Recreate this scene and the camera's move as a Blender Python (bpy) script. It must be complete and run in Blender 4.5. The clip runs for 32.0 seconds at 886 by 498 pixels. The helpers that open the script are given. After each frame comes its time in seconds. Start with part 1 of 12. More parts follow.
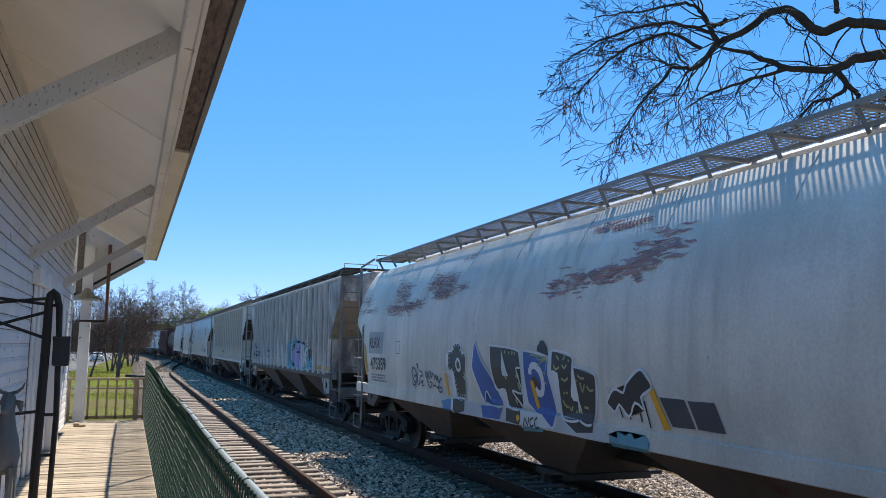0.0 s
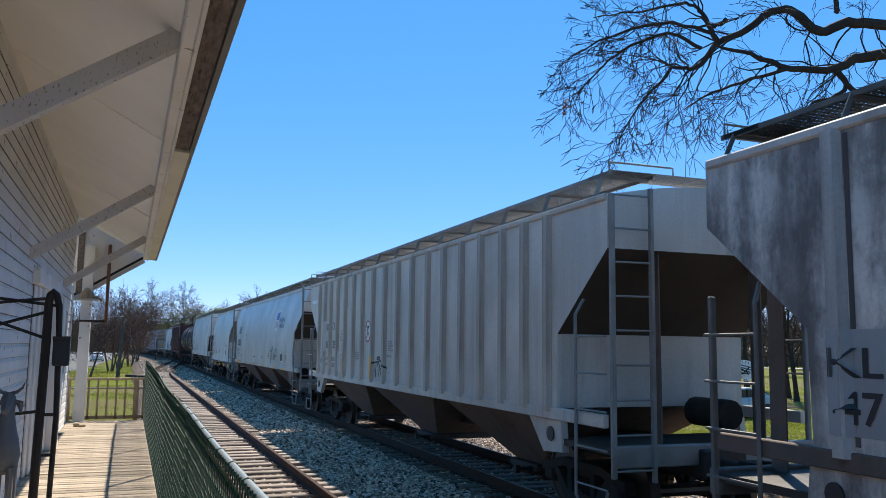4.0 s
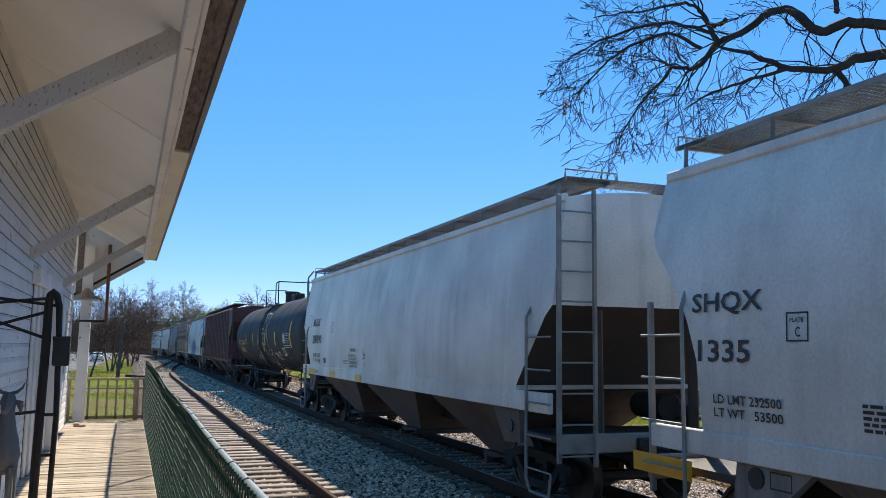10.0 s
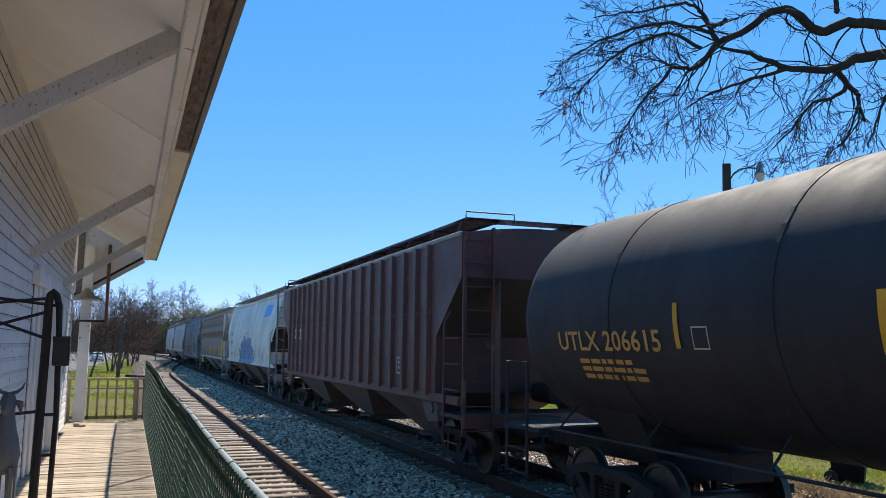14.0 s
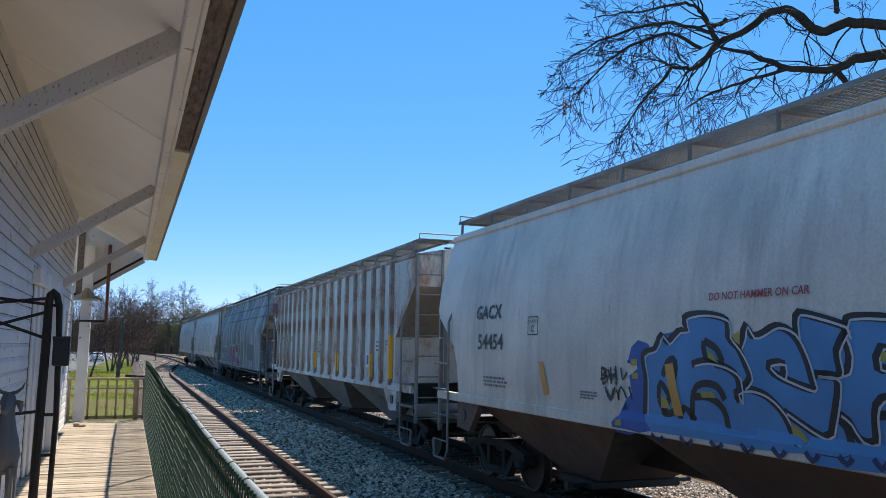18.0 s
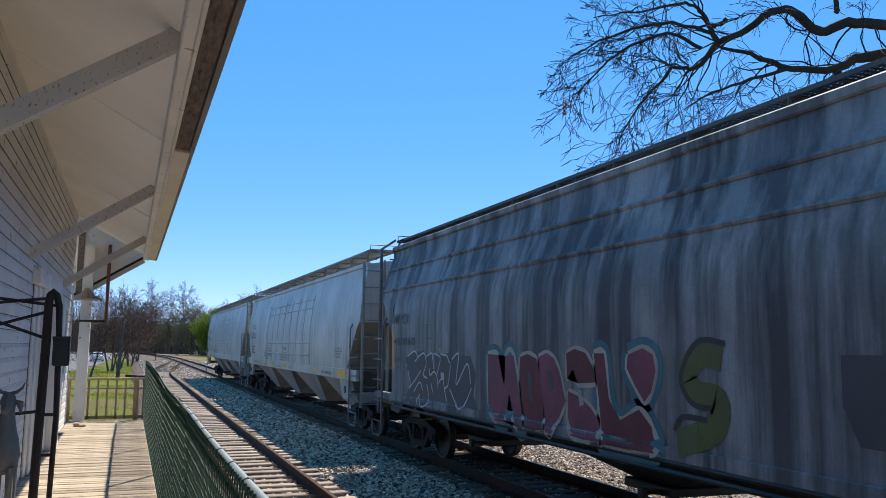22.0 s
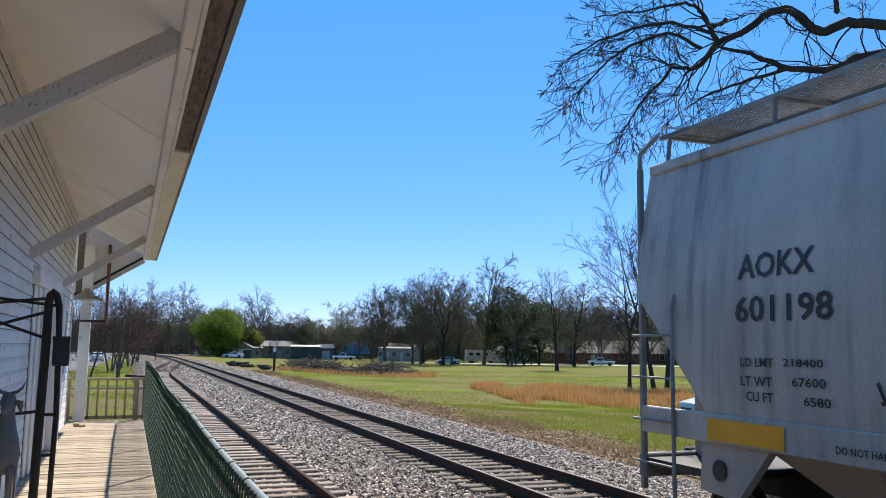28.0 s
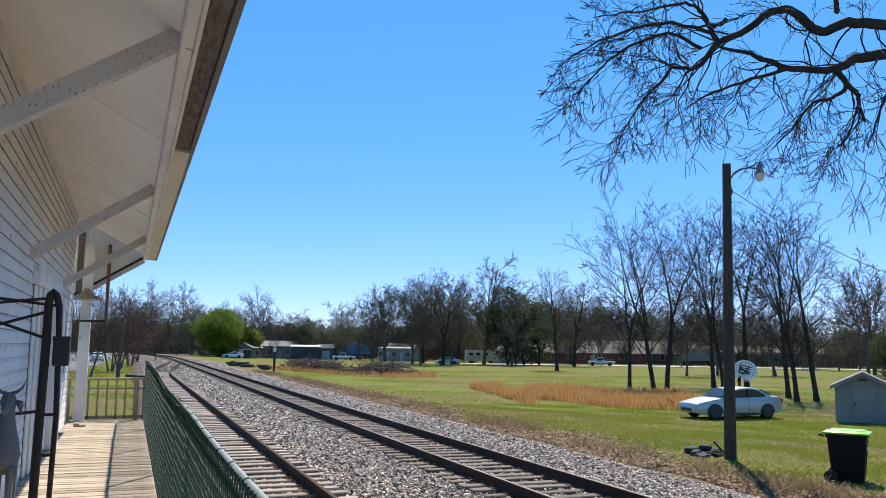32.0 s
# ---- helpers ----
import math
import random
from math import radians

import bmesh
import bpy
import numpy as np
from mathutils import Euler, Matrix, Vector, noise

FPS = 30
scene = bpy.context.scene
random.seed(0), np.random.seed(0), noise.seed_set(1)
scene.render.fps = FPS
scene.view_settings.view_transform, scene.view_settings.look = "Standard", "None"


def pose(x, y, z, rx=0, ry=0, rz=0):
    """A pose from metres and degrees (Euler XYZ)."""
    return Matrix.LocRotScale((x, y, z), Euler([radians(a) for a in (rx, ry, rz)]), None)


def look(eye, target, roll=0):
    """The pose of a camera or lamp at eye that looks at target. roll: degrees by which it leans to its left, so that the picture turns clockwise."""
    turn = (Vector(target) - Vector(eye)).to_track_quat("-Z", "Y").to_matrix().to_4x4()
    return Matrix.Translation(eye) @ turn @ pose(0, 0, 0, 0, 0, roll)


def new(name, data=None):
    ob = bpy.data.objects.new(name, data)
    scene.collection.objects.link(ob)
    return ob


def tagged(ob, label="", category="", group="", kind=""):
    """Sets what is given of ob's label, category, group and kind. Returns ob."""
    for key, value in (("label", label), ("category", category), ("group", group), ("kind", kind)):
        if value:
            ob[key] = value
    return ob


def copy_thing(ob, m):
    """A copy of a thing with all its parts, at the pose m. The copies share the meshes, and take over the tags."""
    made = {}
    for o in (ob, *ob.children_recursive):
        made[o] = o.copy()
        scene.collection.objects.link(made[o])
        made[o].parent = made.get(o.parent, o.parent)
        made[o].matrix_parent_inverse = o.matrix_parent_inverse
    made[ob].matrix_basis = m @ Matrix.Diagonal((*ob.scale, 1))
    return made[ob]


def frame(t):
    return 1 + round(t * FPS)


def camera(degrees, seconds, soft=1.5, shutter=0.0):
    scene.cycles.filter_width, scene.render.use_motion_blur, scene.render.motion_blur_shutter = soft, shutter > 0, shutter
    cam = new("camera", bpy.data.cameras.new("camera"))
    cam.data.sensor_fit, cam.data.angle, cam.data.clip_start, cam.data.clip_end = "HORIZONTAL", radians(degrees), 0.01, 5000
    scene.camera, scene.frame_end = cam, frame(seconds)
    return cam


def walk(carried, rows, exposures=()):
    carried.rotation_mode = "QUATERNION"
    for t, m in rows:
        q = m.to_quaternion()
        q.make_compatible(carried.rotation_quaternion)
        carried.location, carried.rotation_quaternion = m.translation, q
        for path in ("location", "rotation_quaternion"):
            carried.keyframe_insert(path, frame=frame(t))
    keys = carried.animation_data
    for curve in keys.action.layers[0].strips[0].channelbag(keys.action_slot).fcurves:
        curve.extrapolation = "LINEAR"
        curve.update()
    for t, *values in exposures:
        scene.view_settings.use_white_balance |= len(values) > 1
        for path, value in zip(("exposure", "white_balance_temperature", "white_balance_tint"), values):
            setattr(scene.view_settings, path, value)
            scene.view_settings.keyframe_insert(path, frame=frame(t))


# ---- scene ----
from functools import lru_cache

# ---- camera ----
EYE = (0.0, 0.0, 2.306)
AIM = (0.34866, 0.92991, 0.11705)
cam = camera(56.23, 32.0, soft=0.65)
CAM_POSE = look(EYE, tuple(e + 20 * a for e, a in zip(EYE, AIM)), 0.74)
walk(cam, [(0.0, CAM_POSE), (32.0, CAM_POSE)], exposures=[(0.0, 0.68), (32.0, 0.68)])

# ---- daylight ----
SUN_ELEVATION, SUN_AZIMUTH = radians(51.7), radians(33.5)      # azimuth from +y towards +x
world = bpy.data.worlds.new("sky")
scene.world = world
world.use_nodes = True
wn = world.node_tree.nodes
wn.clear()
sky = wn.new("ShaderNodeTexSky")
sky.sky_type, sky.sun_disc = "NISHITA", False
sky.sun_elevation, sky.sun_rotation = SUN_ELEVATION, SUN_AZIMUTH
sky.air_density, sky.dust_density, sky.ozone_density, sky.altitude = 1.0, 0.0, 2.0, 2000
bg = wn.new("ShaderNodeBackground")
bg.inputs["Strength"].default_value = 0.136
wo = wn.new("ShaderNodeOutputWorld")
deep = wn.new("ShaderNodeHueSaturation")
deep.inputs["Saturation"].default_value = 1.2
world.node_tree.links.new(sky.outputs[0], deep.inputs["Color"])
clear = wn.new("ShaderNodeMix")
clear.data_type, clear.blend_type = "RGBA", "MULTIPLY"
clear.inputs[0].default_value, clear.inputs[7].default_value = 1.0, (0.82, 0.73, 1.05, 1)
world.node_tree.links.new(deep.outputs[0], clear.inputs[6])
even = wn.new("ShaderNodeMix")
even.data_type = "RGBA"
even.inputs[0].default_value, even.inputs[7].default_value = 0.5, (0.25, 2.15, 4.0, 1)
world.node_tree.links.new(clear.outputs[2], even.inputs[6])
world.node_tree.links.new(even.outputs[2], bg.inputs[0])
world.node_tree.links.new(bg.outputs[0], wo.inputs[0])
sun = new("sun", bpy.data.lights.new("sun", "SUN"))
sun.data.energy, sun.data.angle, sun.data.color = 5.0, radians(0.53), (1.0, 0.91, 0.77)
SUN_DIR = Vector((math.cos(SUN_ELEVATION) * math.sin(SUN_AZIMUTH), math.cos(SUN_ELEVATION) * math.cos(SUN_AZIMUTH), math.sin(SUN_ELEVATION)))
sun.matrix_world = look(tuple(SUN_DIR * 60), (0, 0, 0))


# ---- mesh helpers ----
class Shape:
    """Vertices and faces gathered for one mesh."""

    def __init__(self):
        self.v, self.f = [], []

    def add(self, verts, faces):
        n = len(self.v)
        self.v.extend(tuple(p) for p in verts)
        self.f.extend(tuple(i + n for i in f) for f in faces)
        return self

    def box(self, x0, x1, y0, y1, z0, z1, c=0.0, m=None):
        if c <= 0:
            vs = [(x, y, z) for z in (z0, z1) for y in (y0, y1) for x in (x0, x1)]
            fs = [(0, 2, 3, 1), (4, 5, 7, 6), (0, 1, 5, 4), (2, 6, 7, 3), (0, 4, 6, 2), (1, 3, 7, 5)]
        else:
            c = min(c, (x1 - x0) * 0.45, (y1 - y0) * 0.45, (z1 - z0) * 0.45)
            rings = []
            for z, k in ((z0, c), (z0 + c, 0), (z1 - c, 0), (z1, c)):
                rings.append([(x0 + k + (c if k == 0 else 0), y0 + k, z), (x1 - k - (c if k == 0 else 0), y0 + k, z), (x1 - k, y0 + k + (c if k == 0 else 0), z), (x1 - k, y1 - k - (c if k == 0 else 0), z),
                              (x1 - k - (c if k == 0 else 0), y1 - k, z), (x0 + k + (c if k == 0 else 0), y1 - k, z), (x0 + k, y1 - k - (c if k == 0 else 0), z), (x0 + k, y0 + k + (c if k == 0 else 0), z)])
            vs = [p for r in rings for p in r]
            fs = [tuple(reversed(range(8))), tuple(range(24, 32))]
            for k in range(3):
                fs += [(k * 8 + i, k * 8 + (i + 1) % 8, k * 8 + 8 + (i + 1) % 8, k * 8 + 8 + i) for i in range(8)]
        if m is not None:
            vs = [m @ Vector(p) for p in vs]
        return self.add(vs, fs)

    def loft(self, rings, caps=True, closed=True):
        n = len(rings[0])
        vs = [p for r in rings for p in r]
        fs = []
        for k in range(len(rings) - 1):
            for i in range(n if closed else n - 1):
                j = (i + 1) % n
                fs.append((k * n + i, k * n + j, k * n + n + j, k * n + n + i))
        if caps:
            fs.append(tuple(reversed(range(n))))
            fs.append(tuple(range((len(rings) - 1) * n, len(rings) * n)))
        return self.add(vs, fs)

    def tube(self, pts, r, n=6, caps=True):
        pts = [Vector(p) for p in pts]
        rs = r if isinstance(r, (list, tuple)) else [r] * len(pts)
        rings, side = [], None
        for i, p in enumerate(pts):
            d = (pts[min(i + 1, len(pts) - 1)] - pts[max(i - 1, 0)])
            d = d.normalized() if d.length > 1e-9 else Vector((0, 0, 1))
            if side is None:
                side = d.cross(Vector((0, 0, 1)) if abs(d.z) < 0.9 else Vector((1, 0, 0)))
            side = (side - d * side.dot(d))
            side = side.normalized() if side.length > 1e-6 else d.orthogonal().normalized()
            up = d.cross(side)
            rings.append([p + (side * math.cos(a) + up * math.sin(a)) * rs[i] for a in (2 * math.pi * k / n for k in range(n))])
        return self.loft(rings, caps)

    def prism(self, poly, axis, a0, a1, m=None):
        """A polygon of (u, v) pushed along an axis: x (u=y, v=z), y (u=x, v=z) or z (u=x, v=y)."""
        put = {"x": lambda u, v, a: (a, u, v), "y": lambda u, v, a: (u, a, v), "z": lambda u, v, a: (u, v, a)}[axis]
        rings = [[put(u, v, a) for u, v in poly] for a in (a0, a1)]
        if m is not None:
            rings = [[m @ Vector(p) for p in r] for r in rings]
        return self.loft(rings)

    def beam(self, p0, p1, w, h, up=(0, 0, 1)):
        """A rectangular bar from p0 to p1, w wide and h high."""
        p0, p1 = Vector(p0), Vector(p1)
        d = (p1 - p0).normalized()
        s = d.cross(Vector(up)).normalized()
        u = s.cross(d)
        rings = [[p + s * (a * w / 2) + u * (b * h / 2) for a, b in ((-1, -1), (1, -1), (1, 1), (-1, 1))] for p in (p0, p1)]
        return self.loft(rings)


def mesh_of(name, shape, mat, smooth=False):
    me = bpy.data.meshes.new(name)
    me.from_pydata(shape.v, [], shape.f)
    for m in (mat if isinstance(mat, (list, tuple)) else [mat]):
        me.materials.append(m)
    if smooth:
        me.shade_smooth()
        me.set_sharp_from_angle(angle=radians(35))
    me.update()
    return me


def part(name, shape, mat, parent=None, label="", smooth=False, at=None):
    me = shape if isinstance(shape, bpy.types.Mesh) else mesh_of(name, shape, mat, smooth)
    ob = new(name, me)
    if parent is not None:
        ob.parent = parent
    if at is not None:
        ob.matrix_basis = at if isinstance(at, Matrix) else Matrix.Translation(at)
    if label:
        ob["label"] = label
    return ob


def thing(name, at, label, category, group="", kind=""):
    ob = new(name)
    ob.empty_display_size = 0.3
    ob.matrix_basis = at if isinstance(at, Matrix) else Matrix.Translation(at)
    return tagged(ob, label, category, group, kind)


def solid(name, shape, mat, label, category, kind="", smooth=False, at=None, group=""):
    return tagged(part(name, shape, mat, None, "", smooth, at), label, category, group, kind)


# ---- materials ----
def nodes_of(name):
    m = bpy.data.materials.new(name)
    m.use_nodes = True
    nt = m.node_tree
    return m, nt, nt.nodes["Principled BSDF"]


def tex(nt, kind, scale, coords="Object", stretch=None, **inputs):
    n = nt.nodes.new("ShaderNodeTex" + kind)
    c = nt.nodes.new("ShaderNodeTexCoord")
    out = c.outputs[coords]
    if stretch:
        mp = nt.nodes.new("ShaderNodeMapping")
        mp.inputs["Scale"].default_value = stretch
        nt.links.new(out, mp.inputs["Vector"])
        out = mp.outputs[0]
    nt.links.new(out, n.inputs["Vector"])
    n.inputs["Scale"].default_value = scale
    for k, v in inputs.items():
        n.inputs[k.replace("_", " ")].default_value = v
    return n


def ramp(nt, source, stops):
    r = nt.nodes.new("ShaderNodeValToRGB")
    el = r.color_ramp.elements
    while len(el) < len(stops):
        el.new(0.5)
    for e, (p, c) in zip(el, stops):
        e.position, e.color = p, (*c, 1) if len(c) == 3 else c
    nt.links.new(source, r.inputs[0])
    return r.outputs["Color"]


def mix(nt, fac, a, b, mode="MIX"):
    n = nt.nodes.new("ShaderNodeMix")
    n.data_type, n.blend_type = "RGBA", mode
    for sock, val in ((n.inputs[0], fac), (n.inputs[6], a), (n.inputs[7], b)):
        if isinstance(val, bpy.types.NodeSocket):
            nt.links.new(val, sock)
        elif isinstance(val, (int, float)):
            sock.default_value = val
        else:
            sock.default_value = (*val, 1)
    return n.outputs[2]


def bump(nt, bsdf, height, strength=0.3, distance=0.01):
    b = nt.nodes.new("ShaderNodeBump")
    b.inputs["Strength"].default_value, b.inputs["Distance"].default_value = strength, distance
    nt.links.new(height, b.inputs["Height"])
    nt.links.new(b.outputs[0], bsdf.inputs["Normal"])


def grey(v):
    return (v, v, v)


def plain(name, color, rough=0.6, metal=0.0, vary=0.25, scale=6.0, bumpy=0.15, stretch=None, coords="Object", gloss=0.5):
    """A surface of one colour with wear at two scales and fine relief."""
    m, nt, b = nodes_of(name)
    big = tex(nt, "Noise", scale * 0.25, coords, stretch, Detail=4.0)
    fine = tex(nt, "Noise", scale * 4, coords, stretch, Detail=6.0, Roughness=0.65)
    lo, hi = tuple(c * (1 - vary) for c in color), tuple(min(1, c * (1 + vary * 0.6)) for c in color)
    base = mix(nt, ramp(nt, big.outputs[0], [(0.35, grey(0)), (0.68, grey(1))]), lo, hi)
    base = mix(nt, ramp(nt, fine.outputs[0], [(0.3, grey(0)), (0.7, grey(0.5))]), base, tuple(c * (1 - vary * 0.7) for c in color))
    nt.links.new(base, b.inputs["Base Color"])
    b.inputs["Roughness"].default_value, b.inputs["Metallic"].default_value = rough, metal
    b.inputs["Specular IOR Level"].default_value = gloss
    bump(nt, b, fine.outputs[0], bumpy, 0.01)
    return m


def car_paint(name, color, grime=(0.05, 0.04, 0.035), rust=(0.14, 0.055, 0.03), grime_amount=0.5, rust_amount=0.2, rough=0.45, fade=0.25, soft_rust=0.09, streaks=(0.46, 0.72), cover=0.15, stripe=(5.0, 5.0, 0.35), mottle=0.0, bloom=(1, 1.0, 0.8), gloss=0.5):
    """Weathered freight-car paint: faded coats, run-off streaks and rust blooms."""
    m, nt, b = nodes_of(name)
    coat = tex(nt, "Noise", 0.7, "Object", None, Detail=3.0)
    base = mix(nt, ramp(nt, coat.outputs[0], [(0.35, grey(0)), (0.65, grey(1))]), tuple(c * (1 - fade) for c in color), color)
    streak = tex(nt, "Noise", 1.0, "Object", stripe, Detail=5.0, Roughness=0.6)
    patch = tex(nt, "Noise", 0.55, "Object", None, Detail=2.0)
    hide = ramp(nt, streak.outputs[0], [(streaks[0], grey(0)), (streaks[1], grey(grime_amount))])
    broad = ramp(nt, patch.outputs[0], [(0.38, grey(cover)), (0.62, grey(1))])
    base = mix(nt, mix(nt, 1.0, hide, broad, "MULTIPLY"), base, grime)
    if mottle:
        cloud = tex(nt, "Noise", 1.7, "Object", (1, 1, 0.6), Detail=7.0, Roughness=0.68)
        base = mix(nt, ramp(nt, cloud.outputs[0], [(0.42, grey(0)), (0.6, grey(mottle))]), base, grime)
    blooms = tex(nt, "Noise", 1.6, "Object", bloom, Detail=8.0, Roughness=0.72)
    fine = tex(nt, "Noise", 30.0, "Object", None, Detail=4.0)
    edge = 0.72 - rust_amount * 0.32
    base = mix(nt, ramp(nt, blooms.outputs[0], [(edge, grey(0)), (edge + soft_rust, grey(0.85))]), base, rust)
    base = mix(nt, ramp(nt, fine.outputs[0], [(0.35, grey(0.0)), (0.75, grey(0.18))]), base, grime)
    nt.links.new(base, b.inputs["Base Color"])
    b.inputs["Roughness"].default_value = rough
    b.inputs["Specular IOR Level"].default_value = gloss
    rr = ramp(nt, blooms.outputs[0], [(0.3, grey(rough)), (0.8, grey(min(1, rough + 0.3)))])
    nt.links.new(rr, b.inputs["Roughness"])
    dent = tex(nt, "Noise", 1.3, "Object", (1, 1, 0.5), Detail=1.0)
    hsum = mix(nt, 0.12, dent.outputs[0], fine.outputs[0])
    bump(nt, b, hsum, 0.25, 0.03)
    return m


def wood(name, color, dark, rough=0.8, along=(1, 12, 12), coords="Object", random_tone=0.0):
    m, nt, b = nodes_of(name)
    grain = tex(nt, "Noise", 3.0, coords, along, Detail=8.0, Roughness=0.7)
    blot = tex(nt, "Noise", 0.9, coords, None, Detail=3.0)
    base = mix(nt, ramp(nt, grain.outputs[0], [(0.32, grey(0)), (0.62, grey(1))]), dark, color)
    base = mix(nt, ramp(nt, blot.outputs[0], [(0.4, grey(0)), (0.75, grey(0.5))]), base, tuple(c * 0.6 for c in color))
    if random_tone:
        oi = nt.nodes.new("ShaderNodeObjectInfo")
        base = mix(nt, random_tone, base, ramp(nt, oi.outputs["Random"], [(0, grey(0.35)), (1, grey(1.0))]), "MULTIPLY")
    nt.links.new(base, b.inputs["Base Color"])
    b.inputs["Roughness"].default_value = rough
    bump(nt, b, grain.outputs[0], 0.5, 0.006)
    return m


def peeling(name, paint, under, rough=0.65, amount=0.4, size=7.0, along=None):
    """Old flaking paint over wood."""
    m, nt, b = nodes_of(name)
    flake = tex(nt, "Noise", size, "Object", along, Detail=9.0, Roughness=0.7)
    soil = tex(nt, "Noise", 1.1, "Object", None, Detail=4.0)
    base = mix(nt, ramp(nt, soil.outputs[0], [(0.35, grey(0)), (0.7, grey(0.6))]), paint, tuple(c * 0.7 for c in paint))
    e = 0.74 - amount * 0.3
    base = mix(nt, ramp(nt, flake.outputs[0], [(e, grey(0)), (e + 0.03, grey(1))]), base, under)
    nt.links.new(base, b.inputs["Base Color"])
    b.inputs["Roughness"].default_value = rough
    bump(nt, b, flake.outputs[0], 0.4, 0.006)
    return m


def leafy(name, color, other, through_light=0.5):
    m, nt, b = nodes_of(name)
    g = nt.nodes.new("ShaderNodeNewGeometry")
    tone = ramp(nt, g.outputs["Random Per Island"], [(0, color), (1, other)])
    nt.links.new(tone, b.inputs["Base Color"])
    b.inputs["Roughness"].default_value = 0.8
    b.inputs["Specular IOR Level"].default_value = 0.15
    thin = nt.nodes.new("ShaderNodeBsdfTranslucent")
    nt.links.new(tone, thin.inputs["Color"])
    both = nt.nodes.new("ShaderNodeMixShader")
    both.inputs[0].default_value = through_light
    nt.links.new(b.outputs[0], both.inputs[1])
    nt.links.new(thin.outputs[0], both.inputs[2])
    nt.links.new(both.outputs[0], nt.nodes["Material Output"].inputs["Surface"])
    return m


MAT_STEEL = plain("dark_steel", (0.05, 0.045, 0.042), 0.6, 0.3, 0.4, 8)
MAT_TRUCK = plain("truck_iron", (0.03, 0.024, 0.021), 0.9, 0.0, 0.4, 10)
MAT_WHEEL = plain("wheel_steel", (0.09, 0.075, 0.065), 0.5, 0.7, 0.3, 10)
MAT_TREAD = plain("polished_steel", (0.55, 0.55, 0.55), 0.25, 1.0, 0.1, 10)
MAT_GALV = plain("galvanised_steel", (0.27, 0.265, 0.255), 0.65, 0.1, 0.25, 12)
MAT_LADDER = plain("grimy_ladder_paint", (0.26, 0.25, 0.24), 0.6, 0, 0.35, 10)
MAT_YELLOW = plain("reflective_yellow", (0.86, 0.40, 0.02), 0.4, 0, 0.2, 6)
MAT_WHITE = plain("white_lettering", (0.75, 0.75, 0.74), 0.5, 0, 0.12, 6)
MAT_BLACK = plain("black_lettering", (0.025, 0.025, 0.03), 0.5, 0, 0.2, 6)
MAT_FADED = plain("faded_lettering", (0.2, 0.2, 0.23), 0.5, 0, 0.2, 6)
MAT_RED = plain("red_lettering", (0.45, 0.06, 0.06), 0.5, 0, 0.2, 6)
MAT_CREAM = plain("cream_decal", (0.68, 0.55, 0.36), 0.5, 0, 0.2, 6)

# ---- the line of the main track ----
TRACK_X, BEND_AT, BEND_R, GAUGE = 7.04, 128.0, 700.0, 1.505


def on_track(s, side=0.0):
    """Place and heading on the main track at s metres along it; side: offset to the right."""
    a = max(0.0, s - BEND_AT) / BEND_R
    y = min(s, BEND_AT)
    return TRACK_X - BEND_R * (1 - math.cos(a)) + side * math.cos(a), y + BEND_R * math.sin(a) + side * math.sin(a), a


def siding_x(y):
    """Middle of the side track, which runs into the main track at its turnout."""
    if y < 62:
        return 2.33
    u = min(1.0, (y - 62) / 75)
    return 2.33 + (TRACK_X - 2.33) * u * u * (3 - 2 * u)


# ---- ground ----
def smooth01(a, b, v):
    u = max(0.0, min(1.0, (v - a) / (b - a)))
    return u * u * (3 - 2 * u)


def ground_z(x, y):
    z = -0.5 - 0.32 * smooth01(13, 26, x) - 0.22 * smooth01(40, 120, y) * smooth01(10, 30, x)
    z += 0.1 * smooth01(-4, -20, x)
    z += 0.05 * noise.noise((x * 0.13, y * 0.13, 3)) * smooth01(11, 16, x)
    return z


